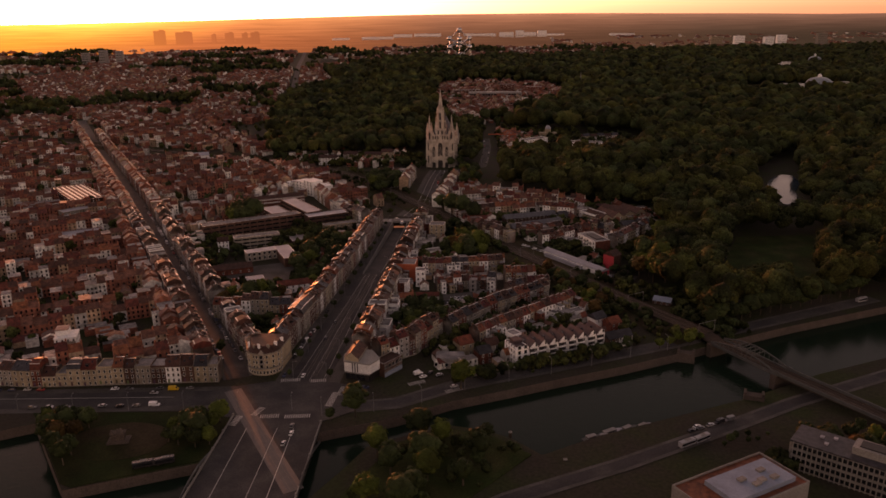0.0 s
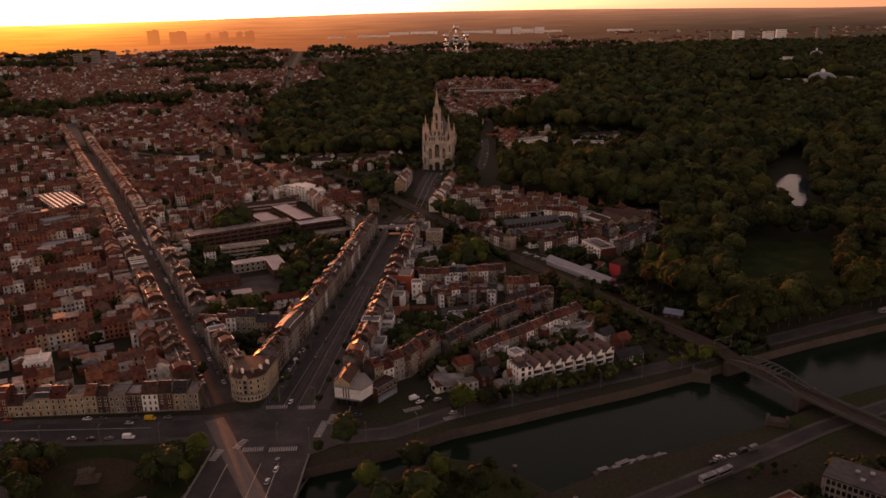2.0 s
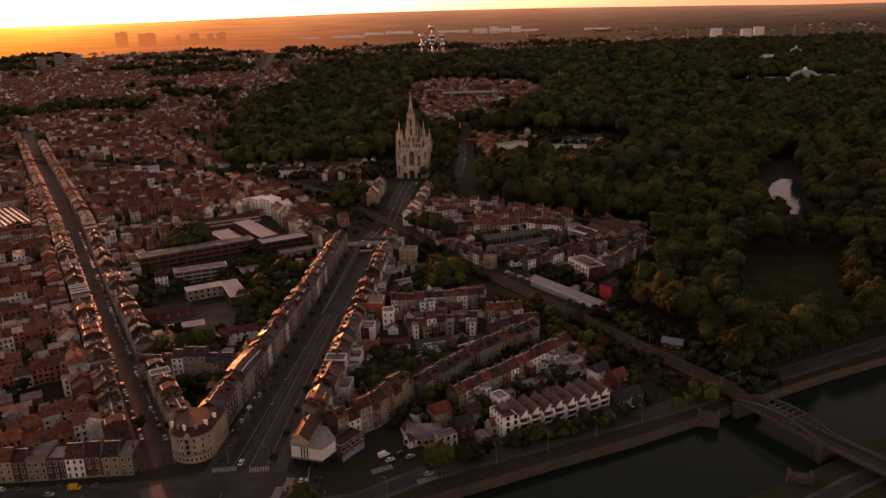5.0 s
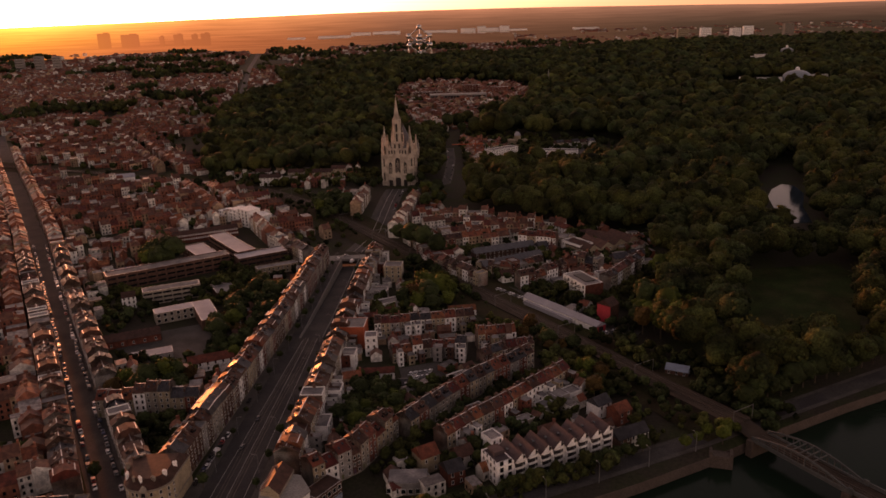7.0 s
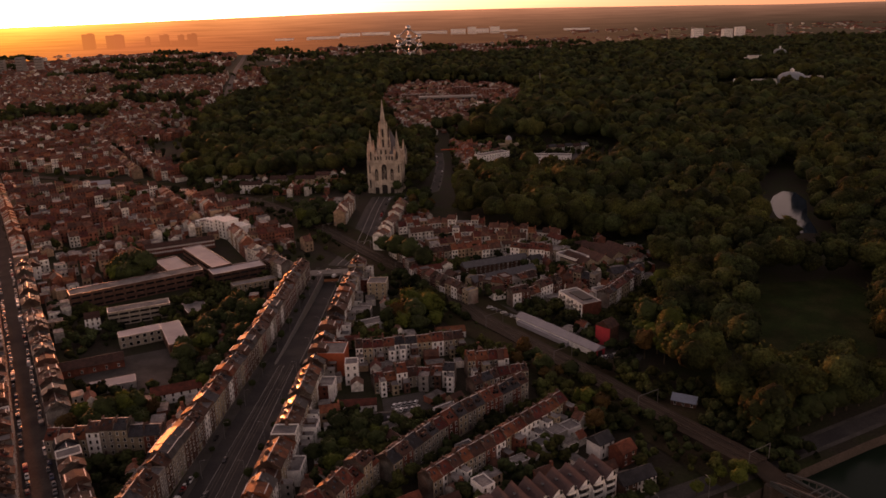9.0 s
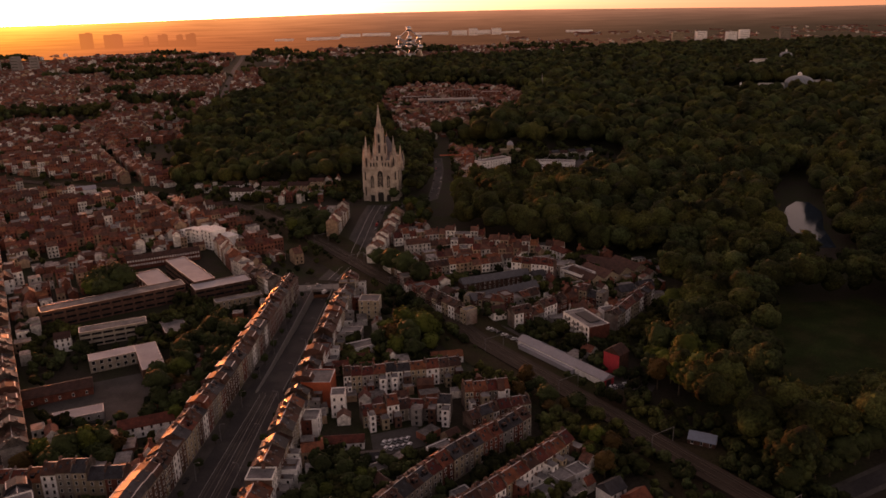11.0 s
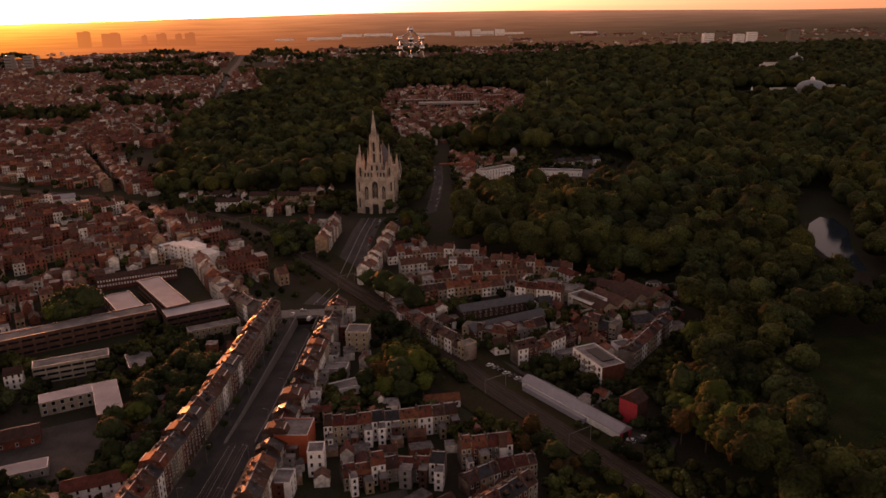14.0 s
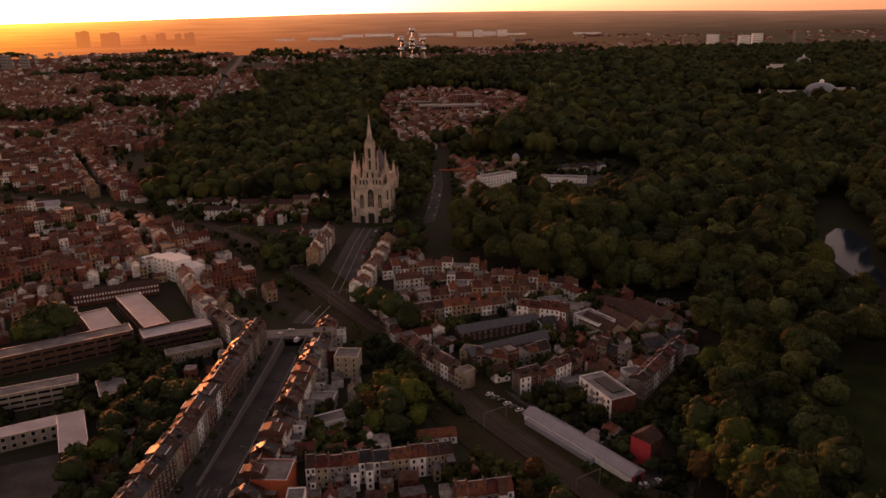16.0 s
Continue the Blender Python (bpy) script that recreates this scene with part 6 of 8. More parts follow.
        part("flanking_spire", Shape().cone(sx * 14, 5, 46.5, 2.1, 67, 0.12, 8, 0, math.pi / 8), STONE, ft)
        for cx in (-1, 1):
            for cy in (-1, 1):
                pinnacle(ft, sx * 14 + cx * 3.2, 5 + cy * 3.5, 35, 14, 0.6)
        for z, h in ((6, 9), (22, 9)):
            for k in (-1, 1):
                part("lancet_window", lancet(Shape(), sx * 14 + k * 1.4, 1.2, z, 1.3, h, 0.3), DARKVOID, ft)
            if sx > 0:
                for k in (-1, 1):
                    part("lancet_window", lancet(Shape(), 5 + k * 1.5, -17.9, z, 1.3, h, 0.3, rz=90), DARKVOID, ft)
        part("lancet_window", lancet(Shape(), sx * 14, 2.55, 36.5, 1.4, 8.5, 0.3), DARKVOID, ft)
    # portals, gables and windows of the front
    for x, w, h in ((0, 6.0, 11.5), (-8.2, 4.6, 8.5), (8.2, 4.6, 8.5)):
        p = part("portal", arch_frame(Shape(), x, 0, 0, w, h, 0.9, 1.6), STONE, ch)
        part("doorway", lancet(Shape(), x, 0, 0, w, h, 0.15), DARKVOID, p, "doorway with its shade painted as a dark panel")
        g = Shape().add([(x - w * 0.75, -1.5, h * 0.85), (x + w * 0.75, -1.5, h * 0.85), (x, -1.5, h + w * 0.95), (x - w * 0.75, 0.1, h * 0.85), (x + w * 0.75, 0.1, h * 0.85), (x, 0.1, h + w * 0.95)], [(0, 1, 2), (0, 2, 5, 3), (2, 1, 4, 5)])
        part("gablet", g, STONE, p)
    for x, w, h, z in ((0, 5.6, 17, 15), (-8.2, 3.4, 13, 14), (8.2, 3.4, 13, 14)):
        p = part("window_tracery", arch_frame(Shape(), x, 0, z, w, h, 0.6, 0.8), STONE, ch)
        part("stained_window", lancet(Shape(), x, 0, z, w, h, 0.12), DARKVOID, p, "dark leaded window")
        mu = Shape().box(x, -0.25, z, 0.35, 0.4, h * 0.8)
        for k in (-1, 1):
            mu.box(x + k * w / 4, -0.25, z, 0.22, 0.4, h * 0.66)
        part("mullion", mu, STONE, p)
    for x, w, z, h in ((0, 8.5, 32, 9), (-8.2, 6.0, 28, 9), (8.2, 6.0, 28, 9)):
        g = Shape().add([(x - w / 2, -0.9, z), (x + w / 2, -0.9, z), (x, -0.9, z + h), (x - w / 2, 0.6, z), (x + w / 2, 0.6, z), (x, 0.6, z + h)], [(0, 1, 2), (0, 2, 5, 3), (2, 1, 4, 5), (3, 5, 4)])
        part("front_gable", g, STONE, ch)
    for x in (-4.1, 4.1, -11.0, 11.0):
        bt = Shape().box(x, -0.9, -1, 1.4, 2.6, 20).box(x, -0.5, 19, 1.2, 1.9, 14)
        part("buttress", bt, STONE, ch)
        pinnacle(ch, x, -0.4, 32, 12, 0.65)
    # belfry openings, their inner shade painted as dark panels
    for k in range(7):
        part("gallery_opening", lancet(Shape(), -9 + 3 * k, -0.05, 36.2, 1.5, 4.2, 0.25), DARKVOID, ch)
    part("gallery", Shape().box(0, 3, 35, 22, 6.2, 6.2).box(0, -0.2, 41.2, 22.6, 0.4, 1.0), STONE, ch)
    for k in (-1, 1):
        part("belfry_opening", lancet(Shape(), k * 2.4, 0.8, 41.5, 1.8, 5.5, 0.25), DARKVOID, ch)
        part("belfry_opening", lancet(Shape(), 6.5 + k * 2.4, -5.7, 38, 1.8, 8.5, 0.25, rz=90), DARKVOID, ch)
    for z, h in ((49.5, 8.5), (60, 9)):
        part("lantern_opening", lancet(Shape(), 0, 2.4, z, 1.9, h, 0.3), DARKVOID, ch)
        part("lantern_opening", lancet(Shape(), 6.5, -4.1, z, 1.9, h, 0.3, rz=90), DARKVOID, ch)
        part("lantern_opening", lancet(Shape(), 4.6, -4.15, z, 1.5, h, 0.3, rz=45), DARKVOID, ch)
    # side buttresses and windows of the nave
    for i in range(7):
        y = 20 + 9 * i
        if 52 < y < 72:
            continue
        bt = Shape().box(14.6, y, -1, 2.2, 1.5, 19).box(9.2, y, 15, 3.4, 1.0, 11)
        part("buttress", bt, STONE, ch)
        pinnacle(ch, 14.9, y, 17, 8, 0.55)
        part("side_window", lancet(Shape(), y + 4.5, -7.5, 18, 3.0, 8, 0.15, rz=90), DARKVOID, ch)
        part("side_window", lancet(Shape(), y + 4.5, -14.0, 3, 3.0, 9, 0.15, rz=90), DARKVOID, ch)
    for sx in (-1, 1):
        pinnacle(ch, sx * 16, 55, 24, 16, 1.2)
        pinnacle(ch, sx * 16, 69, 24, 16, 1.2)
        st = Shape().box(sx * 16.2, 20, -1, 6.4, 7.0, 44).box(sx * 16.2, 20, 43, 7.0, 7.6, 0.8).box(sx * 16.2, 20, 22, 6.9, 7.5, 0.6)
        stair = part("stair_tower", st, STONE, ch)
        for cx in (-1, 1):
            for cy in (-1, 1):
                pinnacle(stair, sx * 16.2 + cx * 2.8, 20 + cy * 3.1, 40, 14, 0.8)
        for z in (6, 24):
            part("lancet_window", lancet(Shape(), sx * 16.2, 16.5, z, 1.4, 11, 0.25), DARKVOID, stair)
            part("lancet_window", lancet(Shape(), 20, -19.4, z, 1.4, 11, 0.25, rz=90), DARKVOID, stair)
    part("rose_window", lancet(Shape(), 62, -16.5, 8, 6, 15, 0.2, rz=90), DARKVOID, ch)


# ---- tower of nine spheres ----
def ball(r, n=16, m=10):
    s = Shape()
    v = [(0, 0, r)] + [(r * math.sin(math.pi * j / m) * math.cos(2 * math.pi * i / n), r * math.sin(math.pi * j / m) * math.sin(2 * math.pi * i / n), r * math.cos(math.pi * j / m)) for j in range(1, m) for i in range(n)] + [(0, 0, -r)]
    f = [(0, 1 + i, 1 + (i + 1) % n) for i in range(n)]
    f += [(1 + (j - 1) * n + i, 1 + j * n + i, 1 + j * n + (i + 1) % n, 1 + (j - 1) * n + (i + 1) % n) for j in range(1, m - 1) for i in range(n)]
    f += [(len(v) - 1, 1 + (m - 2) * n + (i + 1) % n, 1 + (m - 2) * n + i) for i in range(n)]
    return s.add(v, f)


def build_atom_tower():
    x0, y0 = 71, 1850
    z0 = ground_z(x0, y0)
    a = thing("sphere_monument", x0, y0, z0, 0, "steel monument of nine large spheres joined by tubes", "monument")
    e = 50.0
    low, rad = 10.0, e * math.sqrt(2 / 3)
    up = e / math.sqrt(3)
    pts = {"b": Vector((0, 0, low)), "t": Vector((0, 0, low + 3 * up)), "c": Vector((0, 0, low + 1.5 * up))}
    for k in range(3):
        g = radians(90 + 120 * k)
        pts[f"l{k}"] = Vector((rad * math.cos(g), rad * math.sin(g), low + up))
        g = radians(-90 + 120 * k)
        pts[f"u{k}"] = Vector((rad * math.cos(g), rad * math.sin(g), low + 2 * up))
    me = ball(9.0, 20, 12).mesh("sphere", [STEEL], True)
    for p in pts.values():
        part("sphere", me, None, a, place=Matrix.Translation(p))
    links = [("b", f"l{k}") for k in range(3)] + [("t", f"u{k}") for k in range(3)] + [("c", n) for n in pts if n != "c"]
    links += [(f"l{i}", f"u{j}") for i in range(3) for j in range(3) if (pts[f"l{i}"] - pts[f"u{j}"]).length < e * 1.05]
    for p, q in links:
        part("tube", Shape().tube(pts[p], pts[q], 1.6, 8), STEEL, a)
    for k in range(3):
        p = pts[f"l{k}"]
        part("pylon", Shape().beam((p.x * 1.15, p.y * 1.15, 0), (p.x, p.y, p.z - 8), 3, 5), STEEL, a)
    part("entrance_pavilion", Shape().cone(0, 0, 0, 13, 5, 13, 20), CONCRETE, a)


build_church()
build_atom_tower()

# ---- trees ----


def ico():
    g = (1 + 5 ** 0.5) / 2
    v = np.array([(-1, g, 0), (1, g, 0), (-1, -g, 0), (1, -g, 0), (0, -1, g), (0, 1, g), (0, -1, -g), (0, 1, -g), (g, 0, -1), (g, 0, 1), (-g, 0, -1), (-g, 0, 1)], float)
    f = np.array([(0, 11, 5), (0, 5, 1), (0, 1, 7), (0, 7, 10), (0, 10, 11), (1, 5, 9), (5, 11, 4), (11, 10, 2), (10, 7, 6), (7, 1, 8), (3, 9, 4), (3, 4, 2), (3, 2, 6), (3, 6, 8), (3, 8, 9), (4, 9, 5), (2, 4, 11), (6, 2, 10), (8, 6, 7), (9, 8, 1)])
    return v / np.linalg.norm(v[0]), f


def dome():
    """A ball of 42 corners, for the mass of a crown."""
    v, f = ico()
    v, f = [tuple(p) for p in v], f.tolist()
    mid, out = {}, []

    def half(a, b):
        k = (min(a, b), max(a, b))
        if k not in mid:
            m = (np.array(v[a]) + np.array(v[b])) / 2
            mid[k] = len(v)
            v.append(tuple(m / np.linalg.norm(m)))
        return mid[k]

    for a, b, c in f:
        d, e, g = half(a, b), half(b, c), half(c, a)
        out += [(a, d, g), (b, e, d), (c, g, e), (d, e, g)]
    return np.array(v), np.array(out)


def crown(rng, clumps, leaves, rx, rz, z0, spray=0.0, clump=1.0, plain=False):
    """A lobed dome with leaf clumps set into it and loose leaf sprays round it."""
    iv, jf = ico()
    dv, df = (iv * 1.05, jf) if plain else dome()
    lobes = rng.normal(size=(5, 3))
    lobes /= np.linalg.norm(lobes, axis=1, keepdims=True)
    swell = 0.74 + 0.2 * np.clip(dv @ lobes.T, 0, 1).max(1, keepdims=True) ** 3
    V, F, n = [dv * swell * rng.uniform(0.93, 1.07, (len(dv), 1)) * (rx, rx, rz) + (0, 0, z0 + rz)], [df], len(dv)
    for k in range(clumps):
        d = rng.normal(size=3)
        d /= np.linalg.norm(d)
        if d[2] < -0.35:
            d[2] *= -0.6
        c = d * rng.uniform(0.66, 0.92) * (rx, rx, rz)
        size = rng.uniform(0.15, 0.31) * rx * clump
        p = iv * size * rng.uniform(0.75, 1.25, (12, 1)) * (1, 1, 0.85)
        V.append(p + c + (0, 0, z0 + rz))
        F.append(jf + n)
        n += 12
    out = [np.concatenate(V), np.concatenate(F)]
    if leaves:
        d = rng.normal(size=(leaves, 3))
        d /= np.linalg.norm(d, axis=1, keepdims=True)
        d[:, 2] = np.where(d[:, 2] < -0.4, -d[:, 2], d[:, 2])
        c = d * rng.uniform(0.8, 1.08, (leaves, 1)) * (rx, rx, rz) + (0, 0, z0 + rz)
        a, b = rng.normal(size=(leaves, 3)), rng.normal(size=(leaves, 3))
        sz = (spray or 0.05 * rx + 0.18) * 0.8
        tri = np.stack([c, c + a * sz * 0.8, c + b * sz * 0.8], 1).reshape(-1, 3)
        out = [np.concatenate([out[0], tri]), np.concatenate([out[1], np.arange(3 * leaves).reshape(-1, 3) + n])]
    return out


def np_mesh(name, v, f, mats, smooth=True):
    me = bpy.data.meshes.new(name)
    me.vertices.add(len(v))
    me.vertices.foreach_set("co", np.ascontiguousarray(v, np.float32).ravel())
    me.loops.add(3 * len(f))
    me.loops.foreach_set("vertex_index", np.ascontiguousarray(f, np.int32).ravel())
    me.polygons.add(len(f))
    me.polygons.foreach_set("loop_start", np.arange(0, 3 * len(f), 3, dtype=np.int32))
    me.polygons.foreach_set("use_smooth", np.full(len(f), smooth))
    for m in mats:
        me.materials.append(m)
    me.update(calc_edges=True)
    return me


def trunk_mesh(rng, h, r):
    s = Shape()
    s.cone(0, 0, -0.6, r * 1.4, h * 0.45, r * 0.8, 7).cone(0, 0, h * 0.45, r * 0.8, h, r * 0.3, 7)
    for k in range(5):
        a = k * 1.256 + rng.uniform(0, 0.8)
        z = h * rng.uniform(0.45, 0.8)
        s.tube((0, 0, z), (math.cos(a) * h * 0.3, math.sin(a) * h * 0.3, z + h * 0.28), r * 0.32, 5)
    return s.mesh("trunk", [BARK])


RNG = np.random.default_rng(5)
KINDS = []
for i in range(7):
    rx, rz, z0 = ((4.2, 4.0, 2.6), (5.0, 5.2, 3.0), (3.2, 3.4, 2.2), (4.6, 4.4, 2.6), (5.6, 5.4, 3.2), (2.2, 5.2, 1.6), (3.8, 4.4, 2.4))[i]
    v, f = crown(RNG, 34, 240, rx, rz, z0)
    KINDS.append((np_mesh("crown", v, f, [LEAVES[0]]), trunk_mesh(RNG, z0 + rz * 1.1, 0.3), rx))
LDESC = ("dark green", "yellow-green", "russet")


def tree(x, y, kind, colour, size=1.0, z=None, group="trees", where="beside the street"):
    z = ground_z(x, y) if z is None else z
    t = thing("tree", x, y, z, RNG.uniform(0, 360), f"{LDESC[colour]} broad-leaved tree {where}", "tree", group)
    t.scale = (size, size, size * RNG.uniform(0.9, 1.15))
    part("trunk", KINDS[kind][1], None, t)
    c = part("crown", KINDS[kind][0], None, t)
    recolour(c, LEAVES[colour])
    return t


def grove(poly, spacing, colours, sizes, seed, group, where, limit=80, z=None):
    rng = np.random.default_rng(seed)
    xs, ys = [p[0] for p in poly], [p[1] for p in poly]
    made = []
    for _ in range(limit * 12):
        x, y = rng.uniform(min(xs), max(xs)), rng.uniform(min(ys), max(ys))
        if inside(x, y, poly) and all((x - a) ** 2 + (y - b) ** 2 > spacing ** 2 for a, b in made):
            made.append((x, y))
            tree(x, y, int(rng.integers(0, 5)), int(rng.choice([0, 1, 2], p=colours)), rng.uniform(*sizes), z, group, where)
        if len(made) >= limit:
            break


grove([(-44, -680), (-20, -652), (3, -642), (22, -650), (28, -672), (0, -705), (-40, -705)], 9, (0.72, 0.28, 0.0), (1.0, 1.4), 1, "trees on the spit", "on the grassy spit by the canal", 12, -1.2)
grove([(-200, -628), (-172, -628), (-168, -672), (-180, -660)], 6, (0.7, 0.25, 0.05), (0.7, 1.0), 2, "park trees", "in the small park by the bridge", 16)
grove([(-128, -630), (-107, -632), (-107, -658), (-130, -656)], 6, (0.7, 0.25, 0.05), (0.7, 1.0), 3, "park trees", "in the small park by the bridge", 12)
grove([(-29, -520), (-22, -482), (2, -484), (0, -512), (-14, -535)], 6, (0.85, 0.15, 0), (0.6, 0.9), 4, "courtyard trees", "in the courtyard behind the houses", 22)
grove([(2, -376), (6, -326), (36, -340), (42, -366), (26, -384), (14, -388)], 7, (0.55, 0.42, 0.03), (0.9, 1.45), 5, "willows by the railway", "by the railway", 24)
grove([(72, -430), (84, -416), (104, -448), (94, -456)], 6, (0.4, 0.3, 0.3), (0.6, 1.0), 6, "trees by the railway", "by the railway", 10)
grove([(88, -500), (100, -470), (112, -480), (104, -504)], 6, (0.4, 0.2, 0.4), (0.7, 1.1), 7, "trees by the railway", "by the railway", 9)
grove([(120, -553), (140, -545), (160, -538), (157, -548), (134, -558)], 6, (0.1, 0.9, 0.0), (0.5, 0.75), 8, "trees on the quay", "on the quay by the railway bridge", 10)
grove([(-148, -482), (-112, -480), (-108, -462), (-150, -462)], 6, (0.8, 0.1, 0.1), (0.9, 1.25), 9, "courtyard trees", "in the courtyard behind the houses", 14)
grove([(-135, -560), (-108, -552), (-100, -510), (-128, -508)], 7, (0.9, 0.1, 0), (0.5, 0.8), 10, "courtyard trees", "in the dark courtyard", 12)
grove([(-110, -440), (-94, -442), (-82, -395), (-76, -330), (-100, -318), (-112, -340), (-108, -384), (-114, -396)], 6.2, (0.7, 0.12, 0.18), (0.9, 1.35), 11, "garden trees", "in the gardens behind the avenue", 40)
grove([(-206, -262), (-184, -266), (-176, -256), (-180, -244), (-202, -240)], 8, (0.7, 0.3, 0.0), (1.6, 2.1), 12, "school trees", "beside the school buildings", 14)
grove([(-70, -140), (-48, -128), (-50, -84), (-66, -74), (-85, -92)], 6.5, (0.75, 0.15, 0.1), (1.0, 1.4), 13, "trees by the upper avenue", "between railway and upper avenue", 26)
grove([(12, -96), (22, -118), (44, -120), (52, -60), (40, -36), (16, -40)], 7, (0.6, 0.2, 0.2), (0.9, 1.3), 14, "trees before the church", "before the church", 18)
grove([(150, -440), (146, -415), (172, -380), (192, -330), (205, -380), (180, -440)], 7, (0.3, 0.65, 0.05), (1.1, 1.6), 15, "trees at the park edge", "at the edge of the park", 34)
grove([(165, -660), (200, -648), (215, -672), (195, -682)], 7, (0.8, 0.1, 0.1), (0.8, 1.1), 16, "trees by the offices", "beside the office building", 10, -1.5)
grove([(126, -662), (128, -654), (156, -648), (158, -655)], 4.5, (0.9, 0.1, 0), (0.3, 0.42), 17, "shrubs by the offices", "in the rough ground by the offices", 7, -1.5)
# line of trees on the quay before the flats
for i, (x, y, h) in enumerate(along([(12, -595), (38, -585), (70, -573), (112, -556)], 4.8)):
    tree(x + RNG.uniform(-1, 1), y + 2, int(RNG.choice([0, 2, 3])), 1 if i in (0, 1) else 0, RNG.uniform(0.58, 0.8), None, "quay trees", "in the row on the quay")
for x, y, s, c in ((-42, -630, 1.35, 0), (-54, -634, 0.55, 0), (11.4, -602, 1.2, 1), (97, -492, 0.7, 1), (-20, -8, 0.8, 0), (14, -14, 1.1, 0), (-26, -30, 0.9, 0), (26, -8, 1.0, 0)):
    tree(x, y, 1, c, s, None, "single trees", "standing by itself")
for x, y, s in ((4, -238, 1.5), (14, -252, 1.6), (24, -268, 1.45), (-6, -222, 1.4), (10, -236, 1.3)):
    tree(x + 8, y + 4, 4, 0, s, None, "tall railway trees", "tall beside the railway cutting")
tree(-124, -467, 1, 1, 1.15, None, "courtyard trees", "in the courtyard behind the houses")
tree(99, -478, 5, 1, 0.95, None, "single trees", "standing by itself")
# small trees down the avenue and the side street
for sgn in (-1, 1):
    for x, y, h in along(offset(AVENUE[1:] , sgn * 11.5), 21):
        tree(x, y, 2, 0, RNG.uniform(0.45, 0.75), 0.1, "avenue trees", "on the pavement of the avenue")
for x, y, h in along([(170, -532), (220, -509), (300, -474)], 9):
    tree(x + RNG.uniform(-1, 1), y + 10, int(RNG.choice([1, 3, 4])), 0, RNG.uniform(1.0, 1.3), None, "quay trees", "in the row on the quay")

# ---- woods ----
PARK = [(168, -528), (156, -500), (146, -455), (160, -430), (196, -330), (212, -250), (232, -225), (172, -207), (92, -160), (62, -142), (76, 0), (130, 22), (205, 40), (310, 96), (310, 262), (190, 262), (92, 310), (150, 420), (280, 560), (340, 900), (420, 1150), (260, 1000), (40, 1050), (-60, 960), (-260, 1000), (-330, 1300), (-200, 1500), (-60, 1620), (300, 1650), (600, 1800), (900, 1960), (1500, 1950), (2100, 1900), (2600, 1500), (1800, 500), (1100, -300), (600, -440), (310, -465)]
PARK_WEST = [(-240, 84), (-150, 70), (-60, 66), (-30, 84), (-24, 300), (-70, 640), (-60, 955), (-260, 1000), (-345, 820), (-310, 470)]
CHURCH_WOOD = [(24, -4), (58, -20), (70, 40), (72, 292), (40, 330), (-20, 320), (-20, 110), (22, 100)]
POCKET = [(20, 330), (60, 335), (140, 430), (240, 570), (300, 890), (230, 985), (60, 1020), (0, 940), (-15, 620)]
POCKET_RING = [(-24, 320), (60, 325), (150, 430), (280, 560), (340, 900), (420, 1150), (260, 1000), (40, 1050), (-60, 960), (-70, 640)]
GLADES = [POCKET, [(150, 52), (222, 58), (300, 140), (296, 225), (190, 200)], [(136, -506), (160, -500), (168, -472), (146, -468)], [(194, -458), (262, -466), (332, -350), (328, -318), (262, -322), (228, -390)], [(312, -282), (346, -286), (374, -222), (396, -152), (408, -132), (424, -100), (446, -30), (480, 40), (464, 58), (430, 4), (394, -44), (361, -106), (332, -166)], [(300, 1300), (340, 1290), (345, 1345), (300, 1350)],
          [(640, 670), (905, 670), (960, 880), (720, 880)], [(860, 1080), (950, 1080), (1005, 1225), (895, 1225)], [(1060, 1280), (1110, 1280), (1150, 1405), (1095, 1405)], [(640, 690), (700, 690), (745, 815), (660, 790)], [(30, 1560), (120, 1560), (120, 1700), (30, 1700)]]


def woods(poly, y0, y1, spacing, clumps, leaves, seed, size, spray=0.09, clump=1.0, skip=0.0, keep=None):
    rng = np.random.default_rng(seed)
    templates = [crown(rng, clumps, leaves, 1.0, 0.9, 0.0, spray, clump, y0 > 900 or seed == 27) for _ in range(8)]
    xs, ys = [p[0] for p in poly], [p[1] for p in poly]
    V, F, n = [], [], 0
    y = max(min(ys), y0)
    while y < min(max(ys), y1):
        x = min(xs)
        while x < max(xs):
            px, py = x + rng.uniform(-0.45, 0.45) * spacing, y + rng.uniform(-0.45, 0.45) * spacing
            x += spacing
            if abs(px - 15) > (py + 1010) * 0.68 + 60 or not inside(px, py, poly) or rng.random() < skip or any(inside(px, py, g) for g in GLADES) or near_line(px, py, RAILWAY[:8], 15) or near_line(px, py, PARK_ROAD, 8) or (keep and not keep(px, py)):
                continue
            tv, tf = templates[rng.integers(0, 8)]
            r = spacing * 0.6 * rng.uniform(*size)
            a = rng.uniform(0, 6.28)
            c, s = math.cos(a), math.sin(a)
            p = tv * r
            p = np.stack([c * p[:, 0] - s * p[:, 1], s * p[:, 0] + c * p[:, 1], p[:, 2] * 1.1], 1)
            h = rng.uniform(5, 12) + 5 * r / spacing + 6 * noise.noise(Vector((px / 75, py / 75, 5)))
            V.append(p + (px, py, ground_z(px, py) + h - 0.4 * r))
            F.append(tf + n)
            n += len(tv)
        y += spacing
    return np.concatenate(V), np.concatenate(F)


